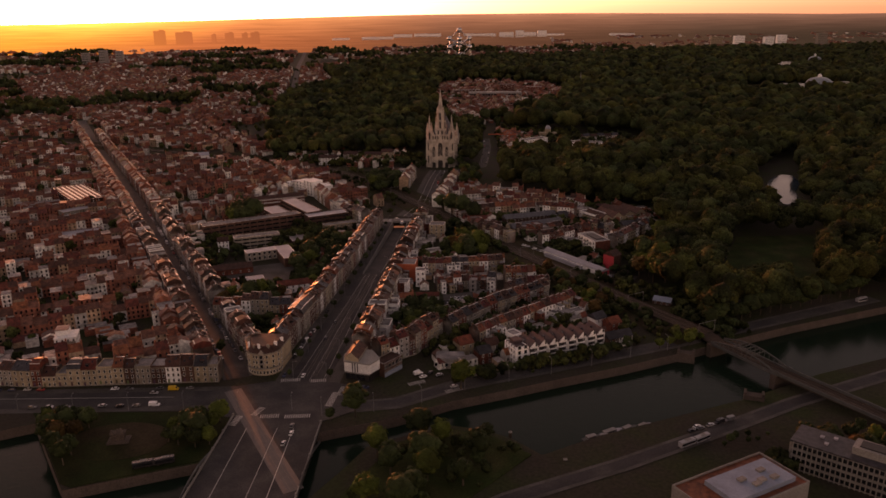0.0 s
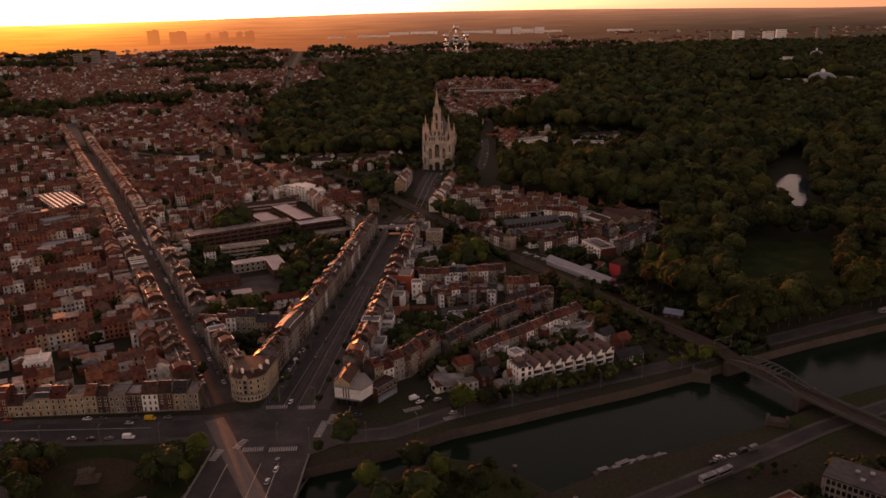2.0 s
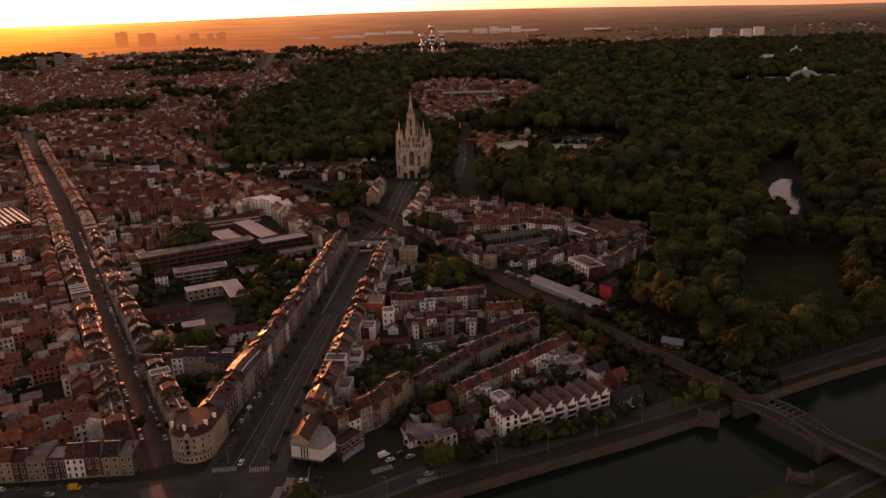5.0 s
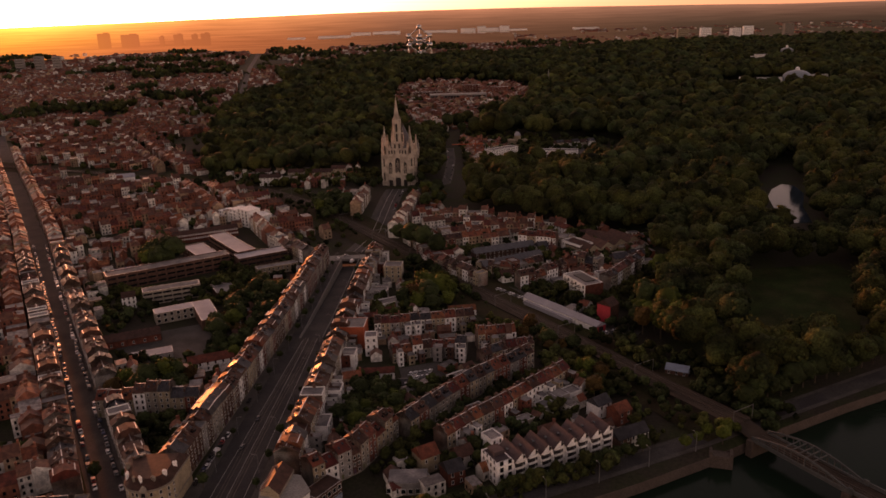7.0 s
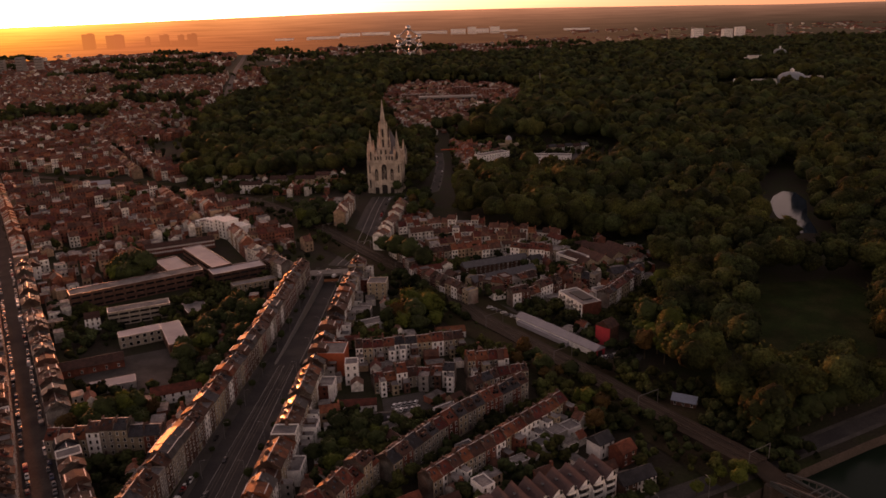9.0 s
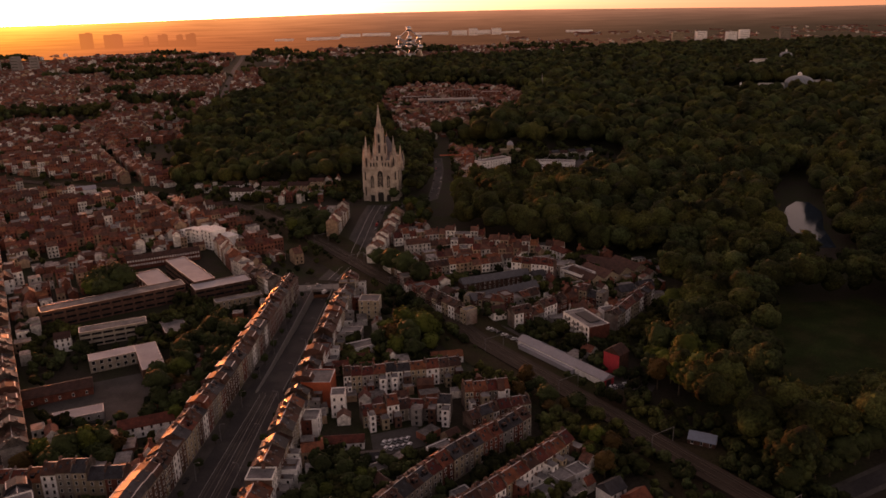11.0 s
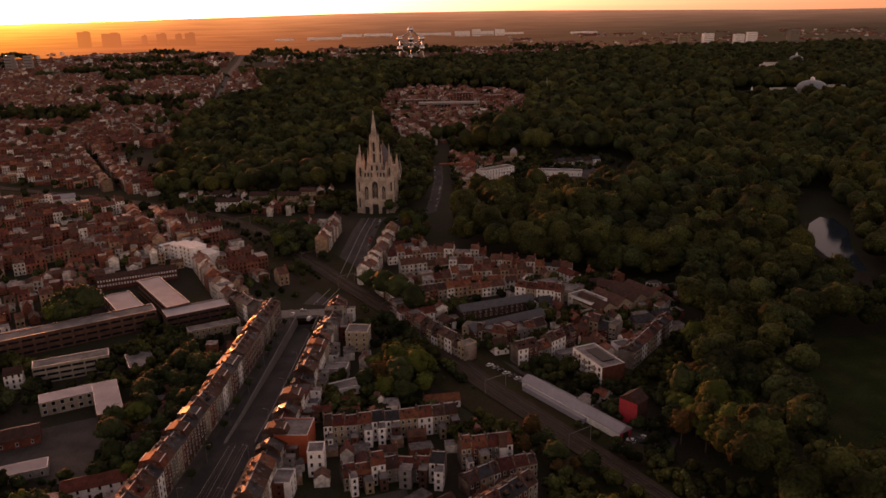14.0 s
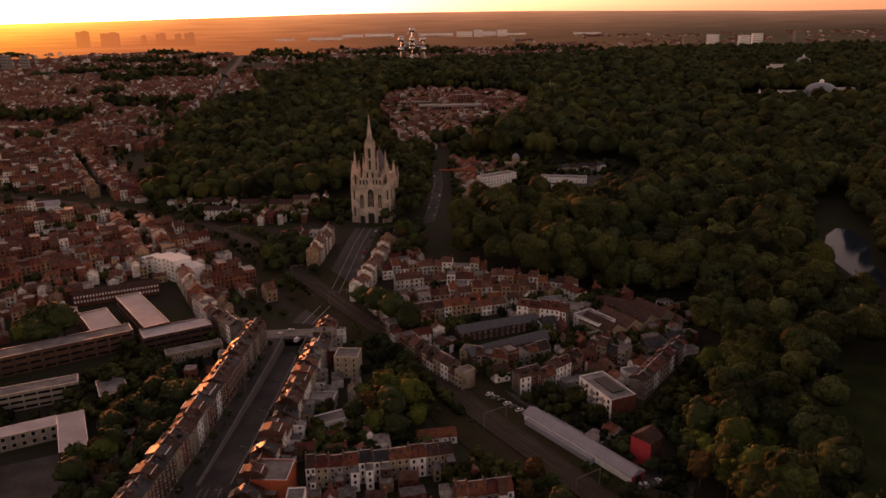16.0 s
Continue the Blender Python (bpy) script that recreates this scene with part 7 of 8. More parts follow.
for nm, args in (("edge", (PARK, -600, -190, 12.5, 16, 130, 20, (0.6, 1.6), 0.1, 0.95)), ("near", (PARK, -190, 250, 14.5, 7, 40, 21, (0.6, 1.65), 0.11, 1.0)), ("middle", (PARK, 250, 1000, 18.5, 4, 12, 22, (0.6, 1.6), 0.09, 1.1)), ("far", (PARK, 1000, 2100, 24, 3, 6, 23, (0.8, 1.3), 0.09, 1.5)), ("west", (PARK_WEST, 0, 1010, 14.5, 4, 14, 24, (0.65, 1.4), 0.09, 1.1)), ("church", (CHURCH_WOOD, -40, 340, 10, 6, 30, 25, (0.7, 1.2))), ("ring", (POCKET_RING, 300, 1160, 15, 4, 14, 26, (0.65, 1.4), 0.09, 1.1))):
    v, f = woods(*args)
    ob = part("woodland", np_mesh("woodland", v, f, [FOREST], True), None)
    tagged(ob, "dense dark green park woodland with uneven crowns", "woodland", kind="stuff")


def west_green(x, y):
    """Wooded squares, gardens and belts between the western quarters."""
    if near_line(x, y, FAR_ROAD, 30) or inside(x, y, PARK) or inside(x, y, PARK_WEST):
        return False
    return noise.noise(Vector((x / 230, y / 120, 7.3))) + 0.5 * noise.noise(Vector((x / 70, y / 60, 2.2))) > 0.3 + 0.06 * step(900, 1800, y)


WEST = [(-150, 440), (-300, 440), (-1150, 440), (-2400, 2360), (900, 2360), (700, 1880), (300, 1670), (-60, 1640), (-210, 1500), (-330, 1300), (-260, 1000)]
GLADES.append([(20, 1650), (130, 1650), (130, 1920), (20, 1920)])
v, f = woods(WEST, 440, 2360, 17, 2, 6, 27, (0.55, 1.05), 0.09, 1.5, keep=west_green)
ob = part("tree_belt", np_mesh("tree_belt", v, f, [FOREST], True), None)
tagged(ob, "dark green tree belts and wooded squares between distant houses", "trees", kind="stuff")


# ---- garden greenery ----
def greenery(areas, seed, label, size=(1.2, 3.2), keep=None, leaves=18):
    """Bushes and small trees, scattered over stretches of ground: areas of (polygon, how many)."""
    rng = np.random.default_rng(seed)
    templates = [crown(rng, 3, leaves // 2, 1.0, 0.9, 0.0, 0.17, 1.5, True) for _ in range(6)]
    V, F, n = [], [], 0
    for poly, count in areas:
        xs, ys = [p[0] for p in poly], [p[1] for p in poly]
        made = tries = 0
        while made < count and tries < count * 12:
            tries += 1
            x, y = rng.uniform(min(xs), max(xs)), rng.uniform(min(ys), max(ys))
            if not inside(x, y, poly) or (keep and not keep(x, y)):
                continue
            made += 1
            tv, tf = templates[rng.integers(0, 6)]
            r = rng.uniform(*size)
            a = rng.uniform(0, 6.28)
            c, s = math.cos(a), math.sin(a)
            p = tv * r
            V.append(np.stack([c * p[:, 0] - s * p[:, 1] + x, s * p[:, 0] + c * p[:, 1] + y, p[:, 2] * 1.1 + ground_z(x, y) + rng.uniform(-0.2, 0.9) * r], 1))
            F.append(tf + n)
            n += len(tv)
    ob = part("shrubbery", np_mesh("shrubbery", np.concatenate(V), np.concatenate(F), [FOREST], True), None)
    tagged(ob, label, "shrubbery", kind="stuff")


def off_rows(x, y):
    if math.hypot(x - 148, y + 489) < 13 or math.hypot(x - 14, y + 470) < 15 or near_line(x, y, [(66, -336), (90, -364)], 7) or inside(x, y, [(-182, -402), (-158, -350), (-132, -360), (-108, -384), (-112, -440), (-166, -424)]) or near_line(x, y, [(88, -365), (124, -423)], 10) or any(abs(x - a) < r and abs(y - b) < r and math.hypot(x - a, y - b) < 0.8 * r for a, b, r, *_ in SOLIDS):
        return False
    return not any(near_line(x, y, l, w) for l, w in ROW_LINES) and not near_line(x, y, RAILWAY, 8.2) and not any(near_line(x, y, l, w) for l, w in ((AVENUE, 18), (AVENUE_NORTH, 16), (STREET, 11), (PARK_ROAD, 8)))


greenery([([(-64, -246), (-26, -214), (-34, -160), (-60, -130), (-96, -190)], 30), ([(8, -600), (112, -561), (113, -553), (40, -579), (8, -592)], 60), ([(94, -505), (124, -468), (150, -505), (160, -535), (146, -550), (116, -550), (102, -522)], 50), ([(84, -398), (128, -470), (172, -535), (196, -540), (176, -480), (150, -450), (136, -410), (118, -404)], 150), ([(100, -440), (130, -500), (160, -545), (178, -545), (150, -480), (110, -420)], 110), ([(60, -395), (100, -460), (120, -500), (108, -510), (84, -470), (50, -410)], 120),
          ([(10, -270), (60, -370), (84, -380), (70, -345), (40, -282), (18, -240)], 320), ([(-8, -240), (20, -290), (50, -370), (36, -370), (0, -300)], 60), ([(-120, -40), (-60, -150), (-20, -215), (-10, -205), (-40, -130), (-95, -30)], 60),
          ([(-150, 20), (-60, -130), (-75, -140), (-170, 0)], 40)], 41, "rough bushes and brambles along the railway", (1.2, 3.6), off_rows)
greenery([([(-30, -560), (-20, -470), (50, -470), (90, -470), (90, -520), (40, -560)], 380), ([(-15, -400), (40, -395), (50, -440), (80, -450), (75, -410), (20, -375), (-15, -340)], 220), ([(-150, -480), (-95, -480), (-90, -300), (-60, -280), (-70, -250), (-130, -250), (-240, -300), (-190, -420)], 460),
          ([(-140, -560), (-95, -550), (-92, -505), (-145, -500)], 60), ([(20, -240), (60, -150), (160, -190), (215, -240), (190, -310), (140, -345), (60, -330)], 420), ([(110, -400), (150, -340), (190, -310), (190, -340), (145, -425)], 150), ([(62, -346), (112, -330), (126, -372), (112, -392), (84, -352)], 70),
          ([(-40, -700), (0, -640), (40, -660), (0, -715)], 40), ([(-200, -630), (-178, -628), (-172, -660), (-186, -650)], 14), ([(110, -694), (150, -672), (175, -662), (180, -668), (150, -682), (116, -698)], 40)], 42, "garden bushes and small trees between the houses", (1.3, 3.8), off_rows)
greenery([([(-800, -560), (-140, -560), (-230, -380), (-320, -200), (-100, -160), (-170, 20), (-250, 420), (-800, 420)], 1100), ([(-1500, 420), (-260, 420), (-330, 900), (-400, 1500), (-1700, 1500)], 900), ([(-20, 330), (150, 430), (320, 890), (60, 1020), (-60, 900)], 620),
          ([(-240, -20), (-100, 0), (-20, -10), (-20, 60), (-100, 75), (-230, 100)], 330), ([(80, 30), (110, 96), (300, 190), (300, 240), (90, 310)], 300)], 43, "town trees and garden bushes among the houses", (2.2, 5.0), off_rows, 10)

# ---- distant town ----
WEDGE = [(-113, -580), (-88, -580), (-50, -262), (-95, -225), (-150, -110), (-270, -255)]


def town_house(V, F, M, x, y, z, rz, w, d, h, rise, wm, rm, flat, win):
    c, s = math.cos(rz), math.sin(rz)

    def put(pts, faces, m):
        n = len(V)
        V.extend([(x + c * a - s * b, y + s * a + c * b, z + e) for a, b, e in pts])
        F.extend([tuple(i + n for i in f) for f in faces])
        M.extend([m] * len(faces))

    a, b = w / 2, d / 2
    if flat:
        put([(-a, -b, -1), (a, -b, -1), (a, b, -1), (-a, b, -1), (-a, -b, h), (a, -b, h), (a, b, h), (-a, b, h)], [(0, 1, 5, 4), (1, 2, 6, 5), (2, 3, 7, 6), (3, 0, 4, 7)], wm)
        put([(-a, -b, h), (a, -b, h), (a, b, h), (-a, b, h)], [(0, 1, 2, 3)], 5)
    else:
        put([(-a, -b, -1), (a, -b, -1), (a, b, -1), (-a, b, -1), (-a, -b, h), (a, -b, h), (a, b, h), (-a, b, h), (-a, 0, h + rise), (a, 0, h + rise)], [(0, 1, 5, 4), (1, 2, 6, 9, 5), (2, 3, 7, 6), (3, 0, 4, 8, 7)], wm)
        o = 0.3
        k = o * rise / b
        put([(-a, -b - o, h - k), (a, -b - o, h - k), (a, b + o, h - k), (-a, b + o, h - k), (-a, 0, h + rise), (a, 0, h + rise)], [(0, 1, 5, 4), (2, 3, 4, 5)], rm)
        if win:
            put([(a - 0.9, -0.8, h + rise - 1), (a, -0.8, h + rise - 1), (a, 0.8, h + rise - 1), (a - 0.9, 0.8, h + rise - 1), (a - 0.9, -0.8, h + rise + 1.2), (a, -0.8, h + rise + 1.2), (a, 0.8, h + rise + 1.2), (a - 0.9, 0.8, h + rise + 1.2)], [(0, 1, 5, 4), (1, 2, 6, 5), (2, 3, 7, 6), (3, 0, 4, 7), (4, 5, 6, 7)], 1)
    if win:
        ns = int(h // 3)
        n = max(2, int(w / 2.6))
        for sgn in (-1, 1):
            yy = sgn * (b + 0.06)
            for st in range(ns):
                for i in range(n):
                    cx = -a + w / n * (i + 0.5)
                    zz = st * 3.1 + 1.0
                    q = [(cx - 0.55, yy, zz), (cx + 0.55, yy, zz), (cx + 0.55, yy, zz + 1.7), (cx - 0.55, yy, zz + 1.7)]
                    put(q, [(0, 1, 2, 3) if sgn < 0 else (3, 2, 1, 0)], 6)


TOWN_MATS = FAR_WALLS + [FAR_ROOFS[0], FAR_ROOFS[1], FAR_ROOFS[2], GLASS]



def town_blocks(name, where, ang, bx, by, street, seed, hr, area, detail, fill=0.35, weights=(3, 8, 3), label="rows of brick and rendered town houses with red tile roofs"):
    """Perimeter blocks on a turned grid; where(x, y) tells whether a house may stand there."""
    rng = random.Random(seed)
    V, F, M = [], [], []
    c, s = math.cos(radians(ang)), math.sin(radians(ang))
    u0, u1, v0, v1 = area
    u = u0
    while u < u1:
        bu = bx if bx == 150 else bx * rng.uniform(0.75, 1.3)
        v = v0 + rng.uniform(-20, 20)
        while v < v1:
            bv = by * rng.uniform(0.7, 1.35)
            for side in range(4):
                L = bu if side % 2 == 0 else bv
                p = 0.0
                while p < L - 4:
                    w = rng.uniform(5.5, 9) if detail else rng.uniform(8, 16)
                    d = rng.uniform(9, 12)
                    q = p + w / 2
                    cu, cv, r = ((u + q, v + d / 2, 0), (u + bu - d / 2, v + q, 90), (u + bu - q, v + bv - d / 2, 180), (u + d / 2, v + bv - q, 270))[side]
                    p += w
                    x, y = c * cu - s * cv, s * cu + c * cv
                    if rng.random() < 0.05 or not where(x, y):
                        continue
                    h = rng.choice(hr) * rng.uniform(0.9, 1.1)
                    town_house(V, F, M, x, y, ground_z(x, y), radians(ang + r), w, d, h, rng.uniform(2.5, 4), rng.choices((0, 1, 2), weights)[0], rng.choices((3, 4), (2, 3))[0], rng.random() < 0.2, detail and y < 900)
            # yards: sheds and small halls
            for _ in range(int(bu * bv / 900 * fill * 3.4)):
                cu, cv = u + rng.uniform(16, max(17, bu - 16)), v + rng.uniform(16, max(17, bv - 16))
                x, y = c * cu - s * cv, s * cu + c * cv
                if where(x, y):
                    town_house(V, F, M, x, y, ground_z(x, y), radians(ang + rng.choice((0, 90))), rng.uniform(6, 16), rng.uniform(6, 11), rng.uniform(3, 6), 2, rng.choices((0, 1, 2), weights)[0], rng.choice((3, 4)), rng.random() < 0.6, False)
            v += bv + street
        u += bu + street
    me = bpy.data.meshes.new(name)
    me.from_pydata(V, [], F)
    for m in TOWN_MATS:
        me.materials.append(m)
    me.polygons.foreach_set("material_index", M)
    me.update()
    return tagged(part(name, me, None), label, "houses", kind="stuff")


ROADS = ((AVENUE, 19), (AVENUE_NORTH, 20), (STREET, 9), (BOULEVARD, 22), (FAR_ROAD, 12), (PARK_ROAD, 12), (RAILWAY, 26))


def free(x, y, wide=6):
    if any(near_line(x, y, l, w + wide) for l, w in ROADS):
        return False
    if any(near_line(x, y, l, w + wide - 4.5) for l, w in ROW_LINES):
        return False
    return not any(inside(x, y, p) for p in CLEAR)


def west_near(x, y):
    if y < -190 and x > lerp_table([(-590, -128), (-563, -140), (-396, -228), (-235, -312), (-140, -350)], y):
        return False
    return -820 < x and y < 420 and y > -578 and not inside(x, y, WEDGE) and x < -30 - 0.55 * (y + 250) and not inside(x, y, PARK_WEST) and not (y > 60 and x > -240) and abs(x - 15) < (y + 1010) * 0.68 + 80 and free(x, y, 4)


def west_far(x, y):
    return 420 <= y < 1500 and x < -60 - 0.18 * y and not inside(x, y, PARK_WEST) and not inside(x, y, PARK) and abs(x - 15) < (y + 1010) * 0.68 + 80 and free(x, y, 3) and not west_green(x, y)


def west_horizon(x, y):
    return 1500 <= y < 2380 and x < 760 and not (20 < x < 130 and y < 1930) and not inside(x, y, PARK) and not near_line(x, y, FAR_ROAD, 32) and not west_green(x, y) and abs(x - 15) < (y + 1010) * 0.68 + 80 and noise.noise(Vector((x / 260, y / 260, 1))) > -0.15


def pocket(x, y):
    return inside(x, y, POCKET) and free(x, y, 2) or (inside(x, y, [(92, 60), (108, 104), (112, 180), (140, 250), (90, 260)]) and free(x, y, 2))


def north_east(x, y):
    return 2020 < y < 2900 and x > 500 and abs(x - 15) < (y + 1010) * 0.68 + 80 and noise.noise(Vector((x / 200, y / 200, 7))) > 0.05


def joined_rows():
    rng = random.Random(77)
    V, F, M = [], [], []
    for x, y, rz, w, d, st in FARTHER:
        if any(abs(x - a) + abs(y - b) < 13 for a, b in ((-381, -102), (-271, -229), (-219, -404))):
            continue
        town_house(V, F, M, x, y, ground_z(x, y), radians(rz), w, d, st * 3.1 + 0.8, rng.uniform(2.8, 3.8), rng.choices((0, 1, 2), (2, 6, 3) if x < -200 else (6, 1, 4))[0], rng.choices((3, 4), (2, 3))[0], rng.random() < 0.14, True)
    me = bpy.data.meshes.new("old_quarter_rows")
    me.from_pydata(V, [], F)
    for m in TOWN_MATS:
        me.materials.append(m)
    me.polygons.foreach_set("material_index", M)
    me.update()
    tagged(part("old_quarter_rows", me, None), "rows of small rendered and brick houses with red tile roofs", "houses", kind="stuff")


def yard_fill(areas, seed):
    """Sheds, annexes and small back houses that crowd the yards."""
    rng = random.Random(seed)
    V, F, M = [], [], []
    placed = []
    for poly, count, ang, hmin, hmax in areas:
        xs, ys = [p[0] for p in poly], [p[1] for p in poly]
        made = tries = 0
        while made < count and tries < count * 25:
            tries += 1
            x, y = rng.uniform(min(xs), max(xs)), rng.uniform(min(ys), max(ys))
            w, d = rng.uniform(5, 11), rng.uniform(4.5, 8)
            if not inside(x, y, poly) or any(near_line(x, y, l, k - 4 + d / 2) for l, k in ROW_LINES) or near_line(x, y, RAILWAY, 24) or any(near_line(x, y, l, k - 2) for l, k in ROADS):
                continue
            if any((x - a) ** 2 + (y - b) ** 2 < (r + w / 2) ** 2 for a, b, r, *_ in SOLIDS) or any((x - a) ** 2 + (y - b) ** 2 < (6.5 + w / 3) ** 2 for a, b in placed):
                continue
            made += 1
            placed.append((x, y))
            h = rng.uniform(hmin, hmax)
            town_house(V, F, M, x, y, ground_z(x, y), radians(ang + rng.choice((0, 90)) + rng.uniform(-6, 6)), w, d, h, rng.uniform(1.6, 3.0), rng.choices((0, 1, 2), (5, 4, 3))[0], rng.choices((3, 4), (3, 3))[0], rng.random() < 0.45, h > 4.5)
    me = bpy.data.meshes.new("yard_buildings")
    me.from_pydata(V, [], F)
    for m in TOWN_MATS:
        me.materials.append(m)
    me.polygons.foreach_set("material_index", M)
    me.update()
    tagged(part("yard_buildings", me, None), "crowded sheds, annexes and back houses in the yards", "annexes", kind="stuff")


joined_rows()
yard_fill([(offset(STREET[1:8], 20) + offset(STREET[1:8], 28)[::-1], 190, 27, 7, 12), (offset(STREET[4:8], -19) + offset(STREET[4:8], -28)[::-1], 90, 27, 7, 12),
           ([(-101, -545), (-93, -480), (-82, -400), (-66, -290), (-88, -285), (-104, -400), (-128, -465), (-140, -492), (-112, -495)], 42, 8, 3, 8), ([(-158, -478), (-215, -365), (-262, -275), (-232, -270), (-195, -372), (-140, -455)], 46, 28, 3, 9),
           ([(-262, -268), (-225, -322), (-212, -330), (-200, -232), (-215, -190), (-255, -215)], 44, 28, 4, 10), ([(-35, -545), (-24, -400), (-6, -405), (-10, -470), (-20, -540)], 26, 6, 3, 8), ([(-12, -436), (70, -440), (72, -410), (0, -412)], 12, 5, 3, 6),
           ([(0, -500), (20, -505), (78, -455), (60, -450), (0, -470)], 16, 40, 3, 5), ([(26, -552), (44, -545), (100, -500), (92, -490), (40, -530)], 26, 40, 3, 7), ([(-5, -574), (36, -578), (44, -560), (14, -545), (0, -556)], 14, 25, 3, 7), ([(60, -540), (100, -535), (112, -520), (92, -506)], 14, 30, 3, 6),
           ([(14, -215), (60, -150), (160, -195), (215, -240), (190, -310), (150, -345), (112, -312), (60, -325), (24, -258)], 170, 14, 3, 8), ([(-18, -392), (20, -395), (10, -345), (-4, -296), (-20, -280)], 20, 6, 3, 8), ([(-250, -190), (-200, -240), (-150, -180), (-110, -150), (-170, -60), (-230, -100)], 60, 20, 5, 11),
           ([(-90, -255), (-60, -262), (-100, -190), (-135, -150), (-120, -220)], 20, 30, 4, 9), ([(108, -392), (128, -388), (150, -345), (140, -340), (118, -380)], 8, 40, 3, 6), ([(-230, -60), (-110, -5), (-60, -5), (-40, 70), (-200, 95)], 64, 0, 5, 10), ([(90, 30), (112, 104), (112, 180), (150, 190), (150, 240), (95, 240)], 34, 20, 4, 9), ([(20, -150), (14, -95), (40, -110), (48, -140)], 8, 10, 4, 8)], 55)
town_blocks("west_quarter", west_near, 27.5, 150, 60, 10, 101, (8, 9.5, 11, 12.5), (-856, -386, -620, 900), True, 0.9)
town_blocks("upper_west_quarter", west_near, 27.5, 150, 60, 10, 106, (8, 9.5, 11, 12.5), (-350, 200, -620, 900), True, 0.9)
town_blocks("far_west_quarter", west_far, -12, 75, 95, 14, 102, (8, 10, 12), (-1400, 600, 100, 2000), True, 0.4)
town_blocks("pocket_quarter", pocket, 12, 60, 80, 12, 104, (7, 9, 11), (-100, 700, 0, 1100), True, 0.4)
town_blocks("horizon_quarter", west_horizon, 48, 90, 120, 22, 103, (8, 11, 14), (-1200, 3200, 200, 4200), False, 0.2)
town_blocks("north_east_quarter", north_east, -8, 110, 140, 40, 105, (6, 8, 10), (-300, 3000, 1700, 3600), False, 0.15)

# ---- distance behind the town, haze painted on as glow ----
def backdrop_hills():
    xs = np.linspace(-3900, 3900, 66)
    ys = [2300, 2320, 2450, 2600, 2750, 2900, 3050, 3120, 3200, 3300, 3420, 3550, 3700, 3850, 3980, 4060, 4110]
    s = Shape()
    for y in ys:
        for x in xs:
            z = (lerp_table(FAR_RISE, y) if y > 3050 else ground_z(x, y) + 2.5) + (y > 3050) * 9 * noise.noise(Vector((x / 900, y / 700, 3.1))) + 4 * noise.noise(Vector((x / 260, y / 90, 9.0))) + 3
            z += 32 * step(3100, 4000, y) * math.exp(-((x - 200) / 1900) ** 2)
            if y > 4000:
                z = 153 + 32 * math.exp(-((x - 200) / 1900) ** 2) + 3.0 * noise.noise(Vector((x / 700, 1.0, 2.0))) + (-40 if y > 4070 else 0)
            if y < 2310:
                z -= 30
            s.v.append((float(x), y, z))
    n = len(xs)
    s.f = [(j * n + i, j * n + i + 1, (j + 1) * n + i + 1, (j + 1) * n + i) for j in range(len(ys) - 1) for i in range(n - 1)]
    s.m = [0] * len(s.f)
    m = bpy.data.materials.new("hazy_distance")
    m.use_nodes = True
    nt = m.node_tree
    nt.nodes.remove(nt.nodes["Principled BSDF"])
    N, L = nt.nodes.new, nt.links.new
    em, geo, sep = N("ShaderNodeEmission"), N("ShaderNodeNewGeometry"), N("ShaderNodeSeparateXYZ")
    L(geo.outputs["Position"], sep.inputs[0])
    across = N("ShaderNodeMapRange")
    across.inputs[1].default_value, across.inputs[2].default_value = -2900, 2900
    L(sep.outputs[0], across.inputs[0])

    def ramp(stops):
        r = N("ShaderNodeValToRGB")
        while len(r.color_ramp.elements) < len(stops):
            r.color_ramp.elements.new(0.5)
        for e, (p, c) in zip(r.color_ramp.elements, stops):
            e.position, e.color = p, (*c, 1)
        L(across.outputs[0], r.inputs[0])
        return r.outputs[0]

    # Emission paints the haze: bright orange towards the sun, brown away from it.
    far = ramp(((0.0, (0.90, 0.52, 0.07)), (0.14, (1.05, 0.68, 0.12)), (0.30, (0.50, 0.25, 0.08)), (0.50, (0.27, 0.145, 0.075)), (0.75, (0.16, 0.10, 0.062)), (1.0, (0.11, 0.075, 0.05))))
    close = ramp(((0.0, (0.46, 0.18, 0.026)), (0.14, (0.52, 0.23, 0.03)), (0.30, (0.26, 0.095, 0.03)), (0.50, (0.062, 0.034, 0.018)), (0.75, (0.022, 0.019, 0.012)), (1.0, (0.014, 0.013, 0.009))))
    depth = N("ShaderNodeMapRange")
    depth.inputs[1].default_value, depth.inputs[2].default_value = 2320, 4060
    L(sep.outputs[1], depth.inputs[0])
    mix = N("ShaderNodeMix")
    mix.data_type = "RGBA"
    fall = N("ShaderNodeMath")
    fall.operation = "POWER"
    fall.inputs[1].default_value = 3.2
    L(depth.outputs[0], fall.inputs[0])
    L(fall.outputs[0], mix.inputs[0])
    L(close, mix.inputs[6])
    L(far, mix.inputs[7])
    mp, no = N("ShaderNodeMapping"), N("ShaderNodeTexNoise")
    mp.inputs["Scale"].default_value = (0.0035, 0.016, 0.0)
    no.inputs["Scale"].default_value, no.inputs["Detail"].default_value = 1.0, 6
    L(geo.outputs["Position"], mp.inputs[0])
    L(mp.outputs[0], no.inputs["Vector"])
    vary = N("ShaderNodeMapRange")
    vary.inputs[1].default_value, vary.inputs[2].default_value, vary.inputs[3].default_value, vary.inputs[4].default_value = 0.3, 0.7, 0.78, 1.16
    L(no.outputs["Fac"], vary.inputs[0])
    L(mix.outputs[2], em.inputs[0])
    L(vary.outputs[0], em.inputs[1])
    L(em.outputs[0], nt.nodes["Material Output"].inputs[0])
